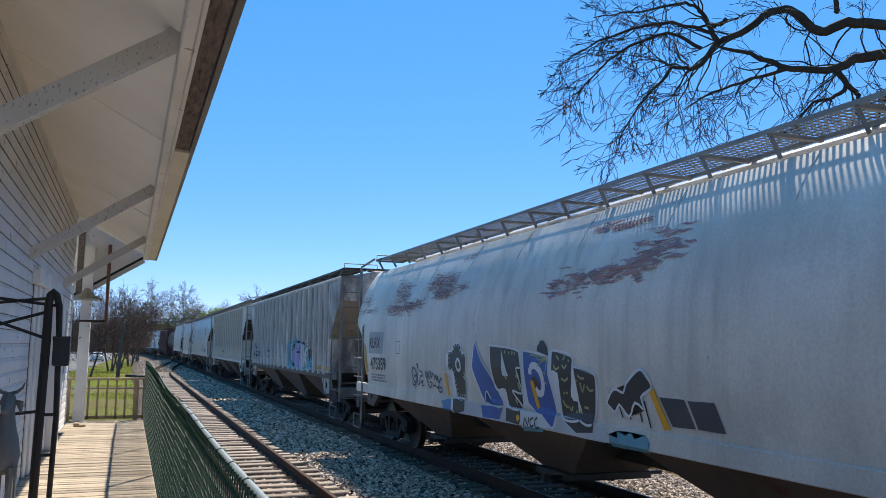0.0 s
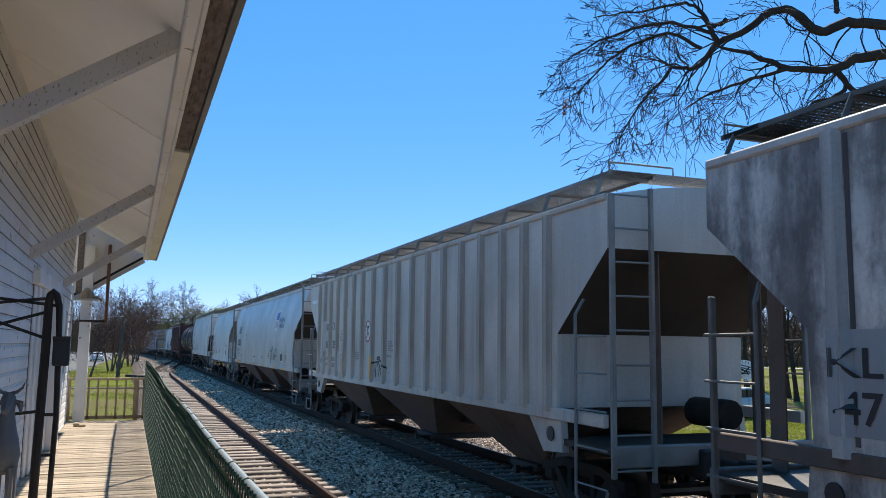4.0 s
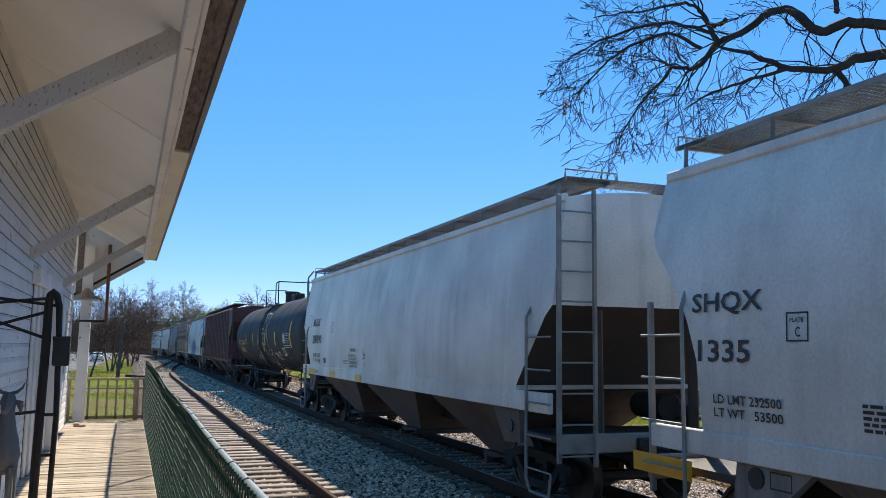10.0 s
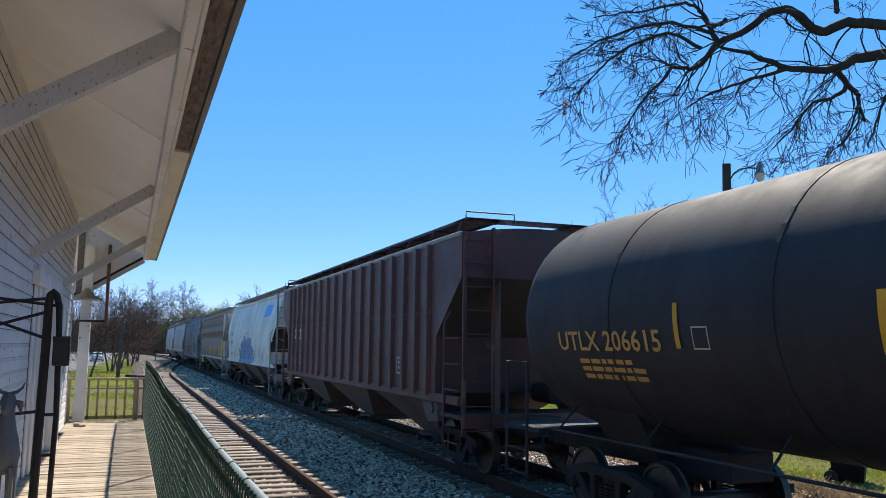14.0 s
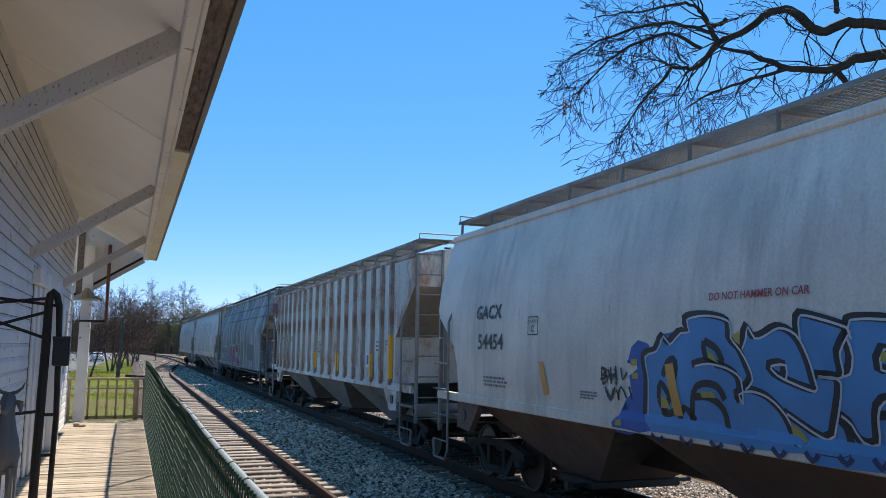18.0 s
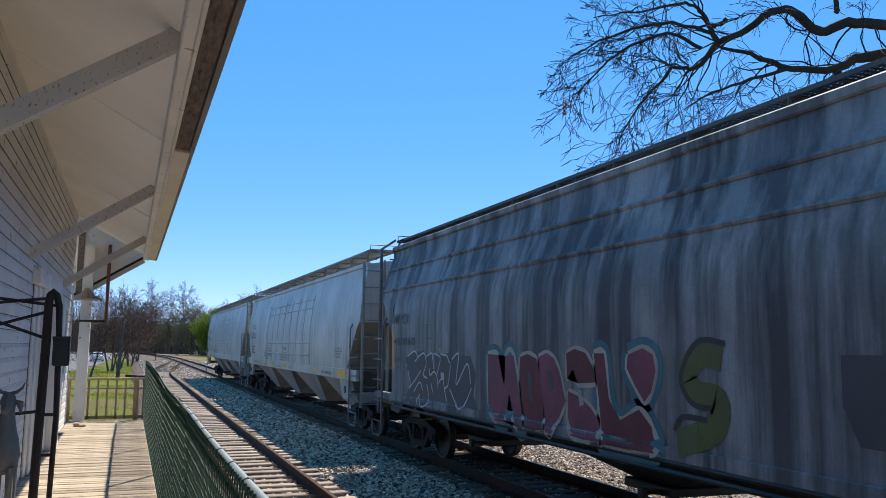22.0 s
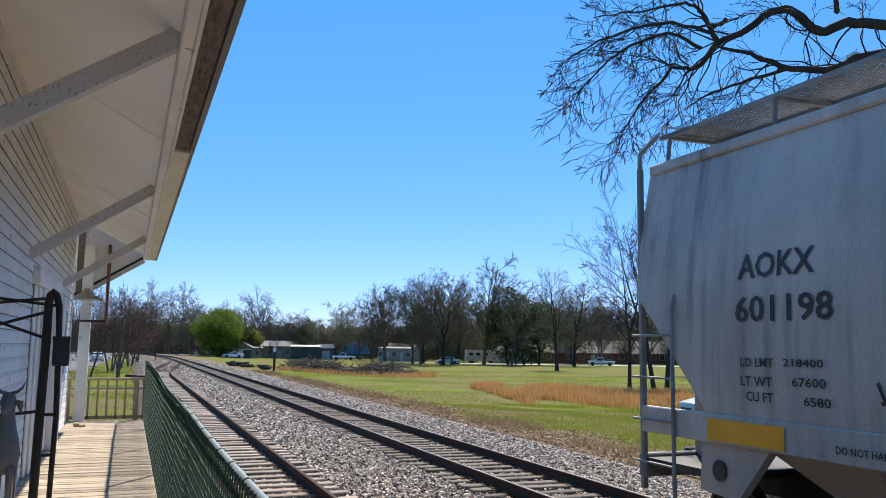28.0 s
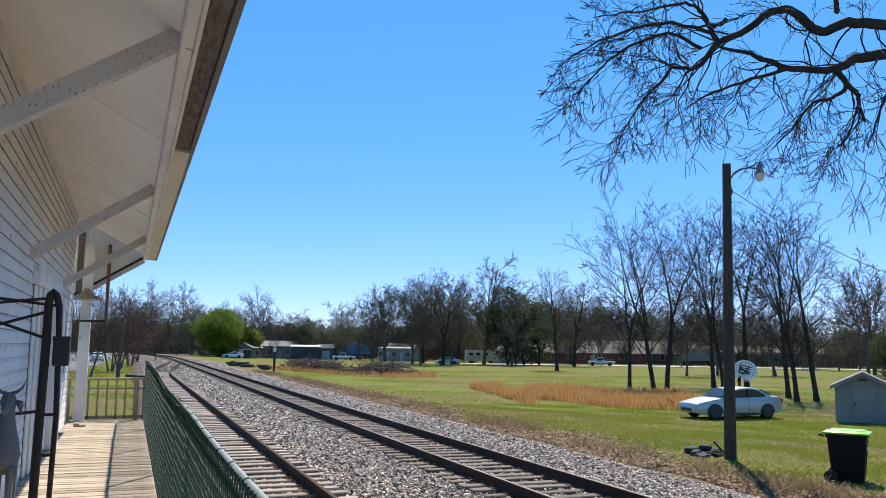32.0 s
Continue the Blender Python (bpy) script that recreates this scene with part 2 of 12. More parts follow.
def ground_material():
    m, nt, b = nodes_of("meadow_ground")
    geo = nt.nodes.new("ShaderNodeNewGeometry")
    big = tex(nt, "Noise", 0.09, "Object", None, Detail=5.0, Roughness=0.6)
    mid = tex(nt, "Noise", 0.8, "Object", None, Detail=6.0, Roughness=0.65)
    fine = tex(nt, "Noise", 22.0, "Object", (1, 1, 1), Detail=6.0, Roughness=0.75)
    green = mix(nt, ramp(nt, mid.outputs[0], [(0.35, grey(0)), (0.66, grey(1))]), (0.112, 0.14, 0.014), (0.235, 0.265, 0.034))
    straw = mix(nt, ramp(nt, fine.outputs[0], [(0.3, grey(0)), (0.7, grey(1))]), (0.14, 0.10, 0.05), (0.30, 0.215, 0.11))
    base = mix(nt, ramp(nt, big.outputs[0], [(0.44, grey(0)), (0.56, grey(0.7))]), green, straw)
    base = mix(nt, ramp(nt, fine.outputs[0], [(0.3, grey(0)), (0.62, grey(0.55))]), base, (0.028, 0.038, 0.01))
    # brown litter along the foot of the ballast
    place = nt.nodes.new("ShaderNodeTexCoord")
    axes = nt.nodes.new("ShaderNodeSeparateXYZ")
    nt.links.new(place.outputs["Object"], axes.inputs[0])
    edge = nt.nodes.new("ShaderNodeMath")
    edge.operation = "MULTIPLY_ADD"
    edge.inputs[1].default_value = -4.0
    nt.links.new(mid.outputs[0], edge.inputs[0])
    nt.links.new(axes.outputs[0], edge.inputs[2])
    near = nt.nodes.new("ShaderNodeMapRange")
    near.inputs[1].default_value, near.inputs[2].default_value, near.inputs[3].default_value, near.inputs[4].default_value = 10.3, 12.4, 0.9, 0.0
    nt.links.new(edge.outputs[0], near.inputs[0])
    litter = mix(nt, ramp(nt, fine.outputs[0], [(0.35, grey(0)), (0.65, grey(1))]), (0.10, 0.07, 0.046), (0.27, 0.195, 0.125))
    start = nt.nodes.new("ShaderNodeMapRange")
    start.inputs[1].default_value, start.inputs[2].default_value = 7.0, 9.0
    nt.links.new(axes.outputs[0], start.inputs[0])
    band = nt.nodes.new("ShaderNodeMath")
    band.operation = "MULTIPLY"
    nt.links.new(near.outputs[0], band.inputs[0])
    nt.links.new(start.outputs[0], band.inputs[1])
    base = mix(nt, band.outputs[0], base, litter)
    nt.links.new(base, b.inputs["Base Color"])
    b.inputs["Roughness"].default_value = 0.95
    b.inputs["Specular IOR Level"].default_value = 0.08
    bump(nt, b, fine.outputs[0], 0.8, 0.05)
    return m


def make_ground():
    xs = [-2500, -900, -300, -120, -60, -40, -30, -22, -16, -12, -8, -4, 0, 4, 8, 10] + [11 + i * 1.0 for i in range(40)] + [55, 62, 70, 80, 95, 110, 130, 160, 200, 300, 600, 1200, 2500]
    ys = [-2000, -600, -200, -80, -40, -20, -10, -5] + [i * 1.5 for i in range(60)] + [92, 96, 100, 106, 112, 120, 130, 140, 150, 165, 180, 200, 230, 260, 300, 400, 600, 1000, 2500]
    s = Shape()
    s.v = [(x, y, ground_z(x, y)) for y in ys for x in xs]
    n = len(xs)
    s.f = [(j * n + i, j * n + i + 1, j * n + n + i + 1, j * n + n + i) for j in range(len(ys) - 1) for i in range(n - 1)]
    return solid("ground", s, ground_material(), "spring grass field with straw patches and bare dirt", "ground", "structure", True)


GROUND = make_ground()


def ballast_material():
    m, nt, b = nodes_of("ballast_stone")
    cell = tex(nt, "Voronoi", 22.0, "Object", None)
    patch = tex(nt, "Noise", 0.5, "Object", None, Detail=4.0)
    tone = ramp(nt, cell.outputs["Color"], [(0.0, (0.13, 0.098, 0.078)), (0.5, (0.31, 0.245, 0.195)), (1.0, (0.56, 0.465, 0.385))])
    # shade in the gaps between stones is painted as near-black cell borders
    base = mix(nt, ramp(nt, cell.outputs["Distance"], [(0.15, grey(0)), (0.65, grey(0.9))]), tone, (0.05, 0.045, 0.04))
    base = mix(nt, ramp(nt, patch.outputs[0], [(0.4, grey(0)), (0.7, grey(0.4))]), base, (0.14, 0.11, 0.08))
    nt.links.new(base, b.inputs["Base Color"])
    b.inputs["Roughness"].default_value = 0.95
    b.inputs["Specular IOR Level"].default_value = 0.1
    inv = ramp(nt, cell.outputs["Distance"], [(0.0, grey(1)), (0.8, grey(0))])
    bump(nt, b, inv, 1.0, 0.05)
    return m


MAT_BALLAST = ballast_material()
BALLAST_PROFILE = ((-7.0, -0.75), (-6.45, -0.36), (-6.2, -0.25), (-3.3, -0.25), (-2.4, -0.24), (-1.45, -0.235), (1.45, -0.235), (2.0, -0.25), (3.6, -0.36), (5.0, -0.62), (5.4, -0.8))


def bed_z(off):
    for (a, za), (b, zb) in zip(BALLAST_PROFILE, BALLAST_PROFILE[1:]):
        if a <= off <= b:
            return za + (zb - za) * (off - a) / (b - a)
    return -0.8


def make_ballast():
    rings = []
    for s in [-14 + 1.0 * i for i in range(90)] + [80 + 4 * i for i in range(80)]:
        ring = []
        for off, z in BALLAST_PROFILE:
            x, y, _ = on_track(s, off + (0.25 * noise.noise((s * 0.3, off, 0)) if off > 3 else 0))
            ring.append((x, y, z + 0.02 * noise.noise((x * 2, y * 2, 1))))
        rings.append(ring)
    s = Shape().loft(rings, caps=False, closed=False)
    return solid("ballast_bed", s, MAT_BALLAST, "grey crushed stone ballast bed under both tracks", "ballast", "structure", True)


BALLAST = make_ballast()

RAIL_PROFILE = ((-0.07, -0.17), (0.07, -0.17), (0.07, -0.158), (0.012, -0.14), (0.012, -0.045), (0.036, -0.035), (0.036, -0.004), (0.03, 0.0), (-0.03, 0.0), (-0.036, -0.004), (-0.036, -0.035), (-0.012, -0.045), (-0.012, -0.14), (-0.07, -0.158))


def rail_material():
    m, nt, b = nodes_of("rusty_rail")
    g = nt.nodes.new("ShaderNodeNewGeometry")
    sep = nt.nodes.new("ShaderNodeSeparateXYZ")
    nt.links.new(g.outputs["Normal"], sep.inputs[0])
    n1 = tex(nt, "Noise", 14, "Object", None, Detail=5.0)
    rust = mix(nt, n1.outputs[0], (0.035, 0.022, 0.017), (0.085, 0.05, 0.036))
    b.inputs["Specular IOR Level"].default_value = 0.12
    top = ramp(nt, sep.outputs[2], [(0.93, grey(0)), (0.99, grey(1))])
    nt.links.new(rust, b.inputs["Base Color"])
    b.inputs["Roughness"].default_value = 0.8
    bump(nt, b, n1.outputs[0], 0.3, 0.01)
    return m


MAT_RAIL = rail_material()
MAT_RAILHEAD = plain("worn_rail_head", (0.22, 0.19, 0.17), 0.42, 0.7, 0.25, 10)
MAT_TIE = wood("old_tie_timber", (0.50, 0.40, 0.32), (0.14, 0.10, 0.08), 0.9, (1.0, 16, 16), "Object", 0.6)
MAT_TIE_DARK = wood("dark_tie_timber", (0.22, 0.17, 0.13), (0.06, 0.045, 0.036), 0.9, (1.0, 16, 16), "Object", 0.6)


def track_rails():
    main = thing("main_track", (0, 0, 0), "main railway track with worn steel rails on wooden ties", "railway track", "", "structure")
    side = thing("side_track", (0, 0, 0), "rusty side track on weathered wooden ties", "railway track", "", "structure")

    def rail(name, path, parent, label, head=True):
        rings, heads = [], []
        for x, y, a in path:
            c, sn = math.cos(a), math.sin(a)
            rings.append([(x + u * c, y + u * sn, v) for u, v in RAIL_PROFILE])
            heads.append([(x + u * c, y + u * sn, v) for u, v in ((-0.02, 0.0015), (0.016, 0.0015), (0.016, 0.004), (-0.02, 0.004))])
        r = part(name, Shape().loft(rings), MAT_RAIL, parent, label)
        if head:
            part("rail_head", Shape().loft(heads), MAT_RAILHEAD, r, "wheel-polished top of the rail")

    ss = [-14, 20, 60, 100] + [128 + 6 * i for i in range(35)]
    for k in (-1, 1):
        rail("rail", [on_track(s, k * GAUGE / 2) for s in ss], main, "brown rusty steel rail with shiny top")
    ys = [-14, 20, 55] + [62 + 3 * i for i in range(26)]
    for k in (-1, 1):
        path = []
        for i, y in enumerate(ys):
            a = -math.atan2(siding_x(y + 0.1) - siding_x(y - 0.1), 0.2)
            path.append((siding_x(y) + k * GAUGE / 2, y, a))
        rail("rail", path, side, "brown rusty steel rail", False)

    rnd = random.Random(5)
    tie_meshes = []
    for i in range(6):
        s = Shape()
        w, l, h = 0.115 + rnd.uniform(-0.012, 0.012), 1.29 + rnd.uniform(-0.03, 0.03), 0.16
        s.box(-l, l, -w, w, -h, 0, 0.015)
        tie_meshes.append(mesh_of("tie", s, MAT_TIE_DARK if i % 2 else MAT_TIE))
    plate = Shape()
    for k in (-1, 1):
        plate.box(k * GAUGE / 2 - 0.15, k * GAUGE / 2 + 0.15, -0.09, 0.09, -0.002, 0.012)
        for u in (-0.1, 0.1):
            plate.box(k * GAUGE / 2 + u - 0.016, k * GAUGE / 2 + u + 0.016, 0.04, 0.07, 0.0, 0.035)
    plate = mesh_of("tie_plate", plate, MAT_RAIL)
    for parent, x_of, step, zt, last in ((main, None, 0.495, -0.175, 300), (side, siding_x, 0.53, -0.178, 160)):
        rest = Shape()
        for i in range(last + 330 if x_of is None else last):
            s = -8 + i * step + rnd.uniform(-0.03, 0.03)
            x, y, a = on_track(s) if x_of is None else (x_of(s), s, 0)
            m = pose(x + rnd.uniform(-0.05, 0.05), y, zt + rnd.uniform(-0.014, 0.006), 0, rnd.uniform(-0.4, 0.4), math.degrees(a) + rnd.uniform(-1.2, 1.2))
            if i < last:
                t = part("tie", tie_meshes[2 * (i % 3) + (x_of is None)], None, parent, "", False, m)
                if i < 110:
                    part("tie_plate", plate, None, t)
            else:
                rest.box(-1.29, 1.29, -0.115, 0.115, -0.1, 0, 0, m)
        if rest.v:
            tagged(part("ties", rest, MAT_TIE_DARK, parent), kind="stuff")


track_rails()

# ---- the depot building and its platform ----
WALL_X, DECK_Z, END_Y, EDGE_X, DECK_END = -1.12, 0.71, 18.3, 0.38, 18.8
MAT_CLAP = peeling("white_clapboard_paint", (0.76, 0.745, 0.73), (0.17, 0.145, 0.125), 0.65, 0.42)
MAT_TRIM = peeling("grey_white_trim_paint", (0.80, 0.78, 0.755), (0.15, 0.135, 0.12), 0.6, 0.38)
MAT_BRACE = peeling("flaking_brace_paint", (0.60, 0.58, 0.56), (0.20, 0.18, 0.165), 0.7, 0.5, 22.0, (2.5, 1, 1))
MAT_SOFFIT = plain("cream_soffit_panel", (0.93, 0.90, 0.85), 0.6, 0, 0.08, 3, 0.05)
MAT_CREAM_TRIM = plain("cream_painted_board", (0.70, 0.66, 0.53), 0.6, 0, 0.12, 4, 0.1)
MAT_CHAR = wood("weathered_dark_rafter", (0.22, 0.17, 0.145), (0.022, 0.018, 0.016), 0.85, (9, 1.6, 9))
MAT_ROOFING = plain("grey_metal_roofing", (0.20, 0.19, 0.18), 0.55, 0.4, 0.3, 4)
MAT_DECK = wood("weathered_deck_board", (0.74, 0.61, 0.46), (0.15, 0.105, 0.07), 0.85, (1.2, 16, 16), "Object", 0.7)
MAT_RAILWOOD = wood("brown_railing_wood", (0.44, 0.33, 0.21), (0.2, 0.14, 0.085), 0.8, (12, 12, 1.2))
MAT_RAILTOP = wood("pale_top_rail_wood", (0.5, 0.40, 0.27), (0.3, 0.22, 0.14), 0.8, (1.2, 12, 12))
MAT_GREEN = plain("green_fence_vinyl", (0.010, 0.062, 0.042), 0.65, 0, 0.25, 20)
MAT_PIPE = plain("pale_green_pipe", (0.19, 0.23, 0.245), 0.5, 0.1, 0.15, 14)
MAT_IRON = plain("rusty_black_iron", (0.035, 0.026, 0.022), 0.7, 0.2, 0.4, 18)
MAT_BLACKBOX = plain("black_box_paint", (0.02, 0.021, 0.024), 0.5, 0.1, 0.3, 14)
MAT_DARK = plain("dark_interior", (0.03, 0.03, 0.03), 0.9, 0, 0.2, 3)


def depot():
    # the side wall with lapped boards, in lengths of about four metres
    wall = solid("wall_east", Shape().box(WALL_X - 0.16, WALL_X - 0.02, -6.0, END_Y, 0.3, 4.95), MAT_CHAR, "white painted clapboard side wall of the old depot", "wall", "structure")
    rnd = random.Random(3)
    exposure, z = 0.14, 0.60
    row = 0
    lengths = [-6.0, -1.5, 2.9, 7.0, 11.3, 15.0, END_Y]
    while z < 4.86:
        prof = [(WALL_X - 0.02, z + 0.002), (WALL_X + 0.018, z + 0.002), (WALL_X + 0.020, z + 0.005), (WALL_X + 0.018, z + exposure - 0.034), (WALL_X + 0.009, z + exposure - 0.026), (WALL_X + 0.006, z + exposure - 0.012), (WALL_X + 0.006, z + exposure), (WALL_X - 0.02, z + exposure)]
        cuts = [lengths[0]] + [y + (rnd.uniform(-1, 1)) for y in lengths[1:-1]] + [END_Y]
        for a, b in zip(cuts, cuts[1:]):
            wob = rnd.uniform(-0.002, 0.002)
            out = rnd.uniform(-0.002, 0.002)
            part("siding_board", Shape().prism([(x + out, zz + wob) for x, zz in prof], "y", a + 0.002, b - 0.002), MAT_CLAP, wall)
        # dark strip paints the shade line below each lap, over bare wood
        part("board_edge", Shape().box(WALL_X - 0.02, WALL_X + 0.0125, -6.0, END_Y, z - 0.0025, z + 0.0025), MAT_CHAR, wall, "dark strip for the shade and bare wood under the board laps")
        z += exposure
        row += 1
    part("corner_board", Shape().box(WALL_X - 0.03, WALL_X + 0.03, END_Y - 0.11, END_Y + 0.03, 0.5, 4.9, 0.006), MAT_TRIM, wall)
    part("frieze_board", Shape().box(WALL_X - 0.02, WALL_X + 0.02, -6, END_Y, 4.78, 4.9), MAT_TRIM, wall)
    # the far end, the back and the near end close the building
    north = solid("wall_north", Shape().prism([(-9.0, 0.3), (WALL_X - 0.03, 0.3), (WALL_X - 0.03, 4.95), (-5.1, 7.2), (-9.0, 4.95)], "y", END_Y - 0.14, END_Y), MAT_CLAP, "white clapboard gable end of the depot", "wall", "structure")
    s = Shape()
    for i in range(36):
        s.prism([(END_Y, 0.6 + i * 0.115), (END_Y + 0.02, 0.6 + i * 0.115), (END_Y + 0.004, 0.715 + i * 0.115), (END_Y, 0.715 + i * 0.115)], "x", -9.0, WALL_X - 0.035)
    part("siding", s, MAT_CLAP, north)
    solid("wall_west", Shape().box(-9.14, -9.0, -6, END_Y, 0.3, 4.95), MAT_CLAP, "white clapboard back wall of the depot", "wall", "structure")
    solid("wall_south", Shape().prism([(-9.0, 0.3), (WALL_X - 0.03, 0.3), (WALL_X - 0.03, 4.95), (-5.1, 7.2), (-9.0, 4.95)], "y", -6.14, -6.0), MAT_CLAP, "white clapboard near end of the depot", "wall", "structure")
    # freight door and its casing on the side wall
    door = thing("door_1", (0, 0, 0), "white painted freight door in a deep flaking casing", "door", "", "structure")
    y0, y1 = 12.05, 13.75
    part("door_leaf", Shape().box(WALL_X - 0.01, WALL_X + 0.02, y0, y1, DECK_Z + 0.02, 2.95), MAT_TRIM, door)
    for i in range(9):
        y = y0 + (y1 - y0) * i / 9
        part("door_board", Shape().box(WALL_X + 0.02, WALL_X + 0.034, y + 0.008, y + (y1 - y0) / 9 - 0.008, DECK_Z + 0.03, 2.93, 0.004), MAT_TRIM, door)
    for y, w, out in ((11.0, 0.26, 0.045), (11.3, 0.2, 0.07), (11.54, 0.16, 0.055), (11.74, 0.27, 0.085)):
        part("casing", Shape().box(WALL_X + 0.018, WALL_X + out, y, y + w, DECK_Z, 2.98, 0.008), MAT_TRIM, door)
    part("casing_joint", Shape().box(WALL_X + 0.018, WALL_X + 0.024, 10.97, 12.04, DECK_Z, 2.99), MAT_CHAR, door, "dark open joint between the casing boards")
    part("casing", Shape().box(WALL_X, WALL_X + 0.15, y1, y1 + 0.62, DECK_Z, 3.0, 0.012), MAT_TRIM, door)
    part("casing_moulding", Shape().box(WALL_X + 0.15, WALL_X + 0.18, y1 + 0.1, y1 + 0.5, DECK_Z, 2.98, 0.008), MAT_TRIM, door)
    part("door_header", Shape().box(WALL_X, WALL_X + 0.1, 10.9, y1 + 0.75, 2.99, 3.2, 0.01), MAT_TRIM, door)
    win = thing("window_1", (0, 0, 0), "narrow dark window in a flaking white frame", "window", "", "structure")
    part("pane", Shape().box(WALL_X + 0.02, WALL_X + 0.03, 15.75, 16.55, 1.75, 2.85), plain("old_window_glass", (0.03, 0.035, 0.04), 0.1, 0, 0.2, 2, 0), win)
    for y in (15.62, 16.55):
        part("window_frame", Shape().box(WALL_X + 0.01, WALL_X + 0.06, y, y + 0.13, 1.65, 2.95, 0.006), MAT_TRIM, win)
    for z in (1.62, 2.85):
        part("window_frame", Shape().box(WALL_X + 0.01, WALL_X + 0.055, 15.62, 16.68, z, z + 0.12, 0.006), MAT_TRIM, win)
    # overhang: sloped soffit, rafters' ends, roof
    soffit = Shape().prism([(WALL_X - 0.05, 4.90), (0.19, 4.16), (0.19, 4.19), (WALL_X - 0.05, 4.93)], "y", -6.3, 18.55)
    so = solid("soffit", soffit, MAT_SOFFIT, "cream board soffit under the wide eaves", "soffit", "structure")
    slope = Vector((1.19, 0, -0.74)).normalized()
    for y in (2.9, 7.9, 12.9, 17.8):
        a, b = Vector((WALL_X, y, 4.875)), Vector((0.18, y, 4.16))
        part("batten", Shape().beam(a, b, 0.05, 0.012, (0.53, 0, 0.85)), MAT_SOFFIT, so)
    fa = thing("eave_trim", (0, 0, 0), "peeling painted eave boards with an exposed dark weathered stretch", "eave", "", "structure")
    part("eave_beam", Shape().box(0.19, 0.27, -6.3, 18.55, 4.04, 4.24, 0.01), MAT_TRIM, fa)
    part("under_board", Shape().box(0.27, 0.295, -6.3, 18.58, 4.03, 4.15, 0.005), MAT_TRIM, fa)
    part("cream_board", Shape().prism([(0.295, 4.06), (0.435, 4.045), (0.435, 4.075), (0.295, 4.09)], "y", 7.85, 18.6), MAT_CREAM_TRIM, fa, "cream painted board")
    part("bare_rafter_board", Shape().prism([(0.255, 4.085), (0.42, 4.07), (0.42, 4.11), (0.255, 4.12)], "y", -6.3, 7.845), MAT_CHAR, fa, "bare dark weathered wood")
    part("drip_edge", Shape().prism([(0.42, 4.11), (0.43, 4.05), (0.47, 4.05), (0.475, 4.12)], "y", -6.3, 18.62), MAT_ROOFING, fa)
    for i in range(50):
        part("roof_nail", Shape().box(0.47, 0.478, -3 + i * 0.42, -2.985 + i * 0.42, 4.07, 4.085), MAT_TREAD, fa)
    k = 0.58
    roof = Shape().prism([(0.48, 4.10), (-5.1, 4.10 + 5.58 * k), (-10.7, 4.10), (-10.7, 4.15), (-5.1, 4.16 + 5.58 * k), (0.48, 4.15)], "y", -6.5, 18.66)
    solid("roof", roof, MAT_ROOFING, "grey metal gable roof of the depot", "roof", "structure")
    # braces
    for y in (5.1, 10.4, 15.5):
        b = Shape()
        p0, p1 = Vector((WALL_X, y, 3.27)), Vector((0.23, y, 4.17))
        b.beam(p0, p1, 0.10, 0.12, (0, 0, 1))
        solid("eave_brace", b, MAT_BRACE, "flaking grey-white timber brace under the eaves", "brace", "structure", group="braces under the eaves")
    # boarded triangle at the end of the eaves
    tri = thing("eave_end_panel", (0, 0, 0), "boarded triangular end panel of the eaves with dark lower edge", "panel", "", "structure")
    for i in range(10):
        x0, x1 = WALL_X + i * 0.14, WALL_X + i * 0.14 + 0.139
        part("panel_board", Shape().prism([(x0, 3.25 + (x0 - WALL_X) * 0.62), (x1, 3.25 + (x1 - WALL_X) * 0.62), (x1, 4.97 - (x1 - WALL_X) * 0.6), (x0, 4.97 - (x0 - WALL_X) * 0.6)], "y", 18.80, 18.83), MAT_TRIM, tri)
    part("lower_chord", Shape().beam((WALL_X, 18.86, 3.2), (0.22, 18.86, 4.06), 0.12, 0.09), MAT_BRACE, tri)
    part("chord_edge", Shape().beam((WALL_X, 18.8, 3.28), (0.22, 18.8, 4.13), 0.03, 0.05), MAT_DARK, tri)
    # dark board added where the gap beside the corner lies in shade
    part("shadow_board", Shape().box(WALL_X + 0.03, WALL_X + 0.15, 18.74, 18.78, 3.3, 4.8), MAT_CHAR, tri, "dark board standing for the shaded gap at the wall corner")


depot()


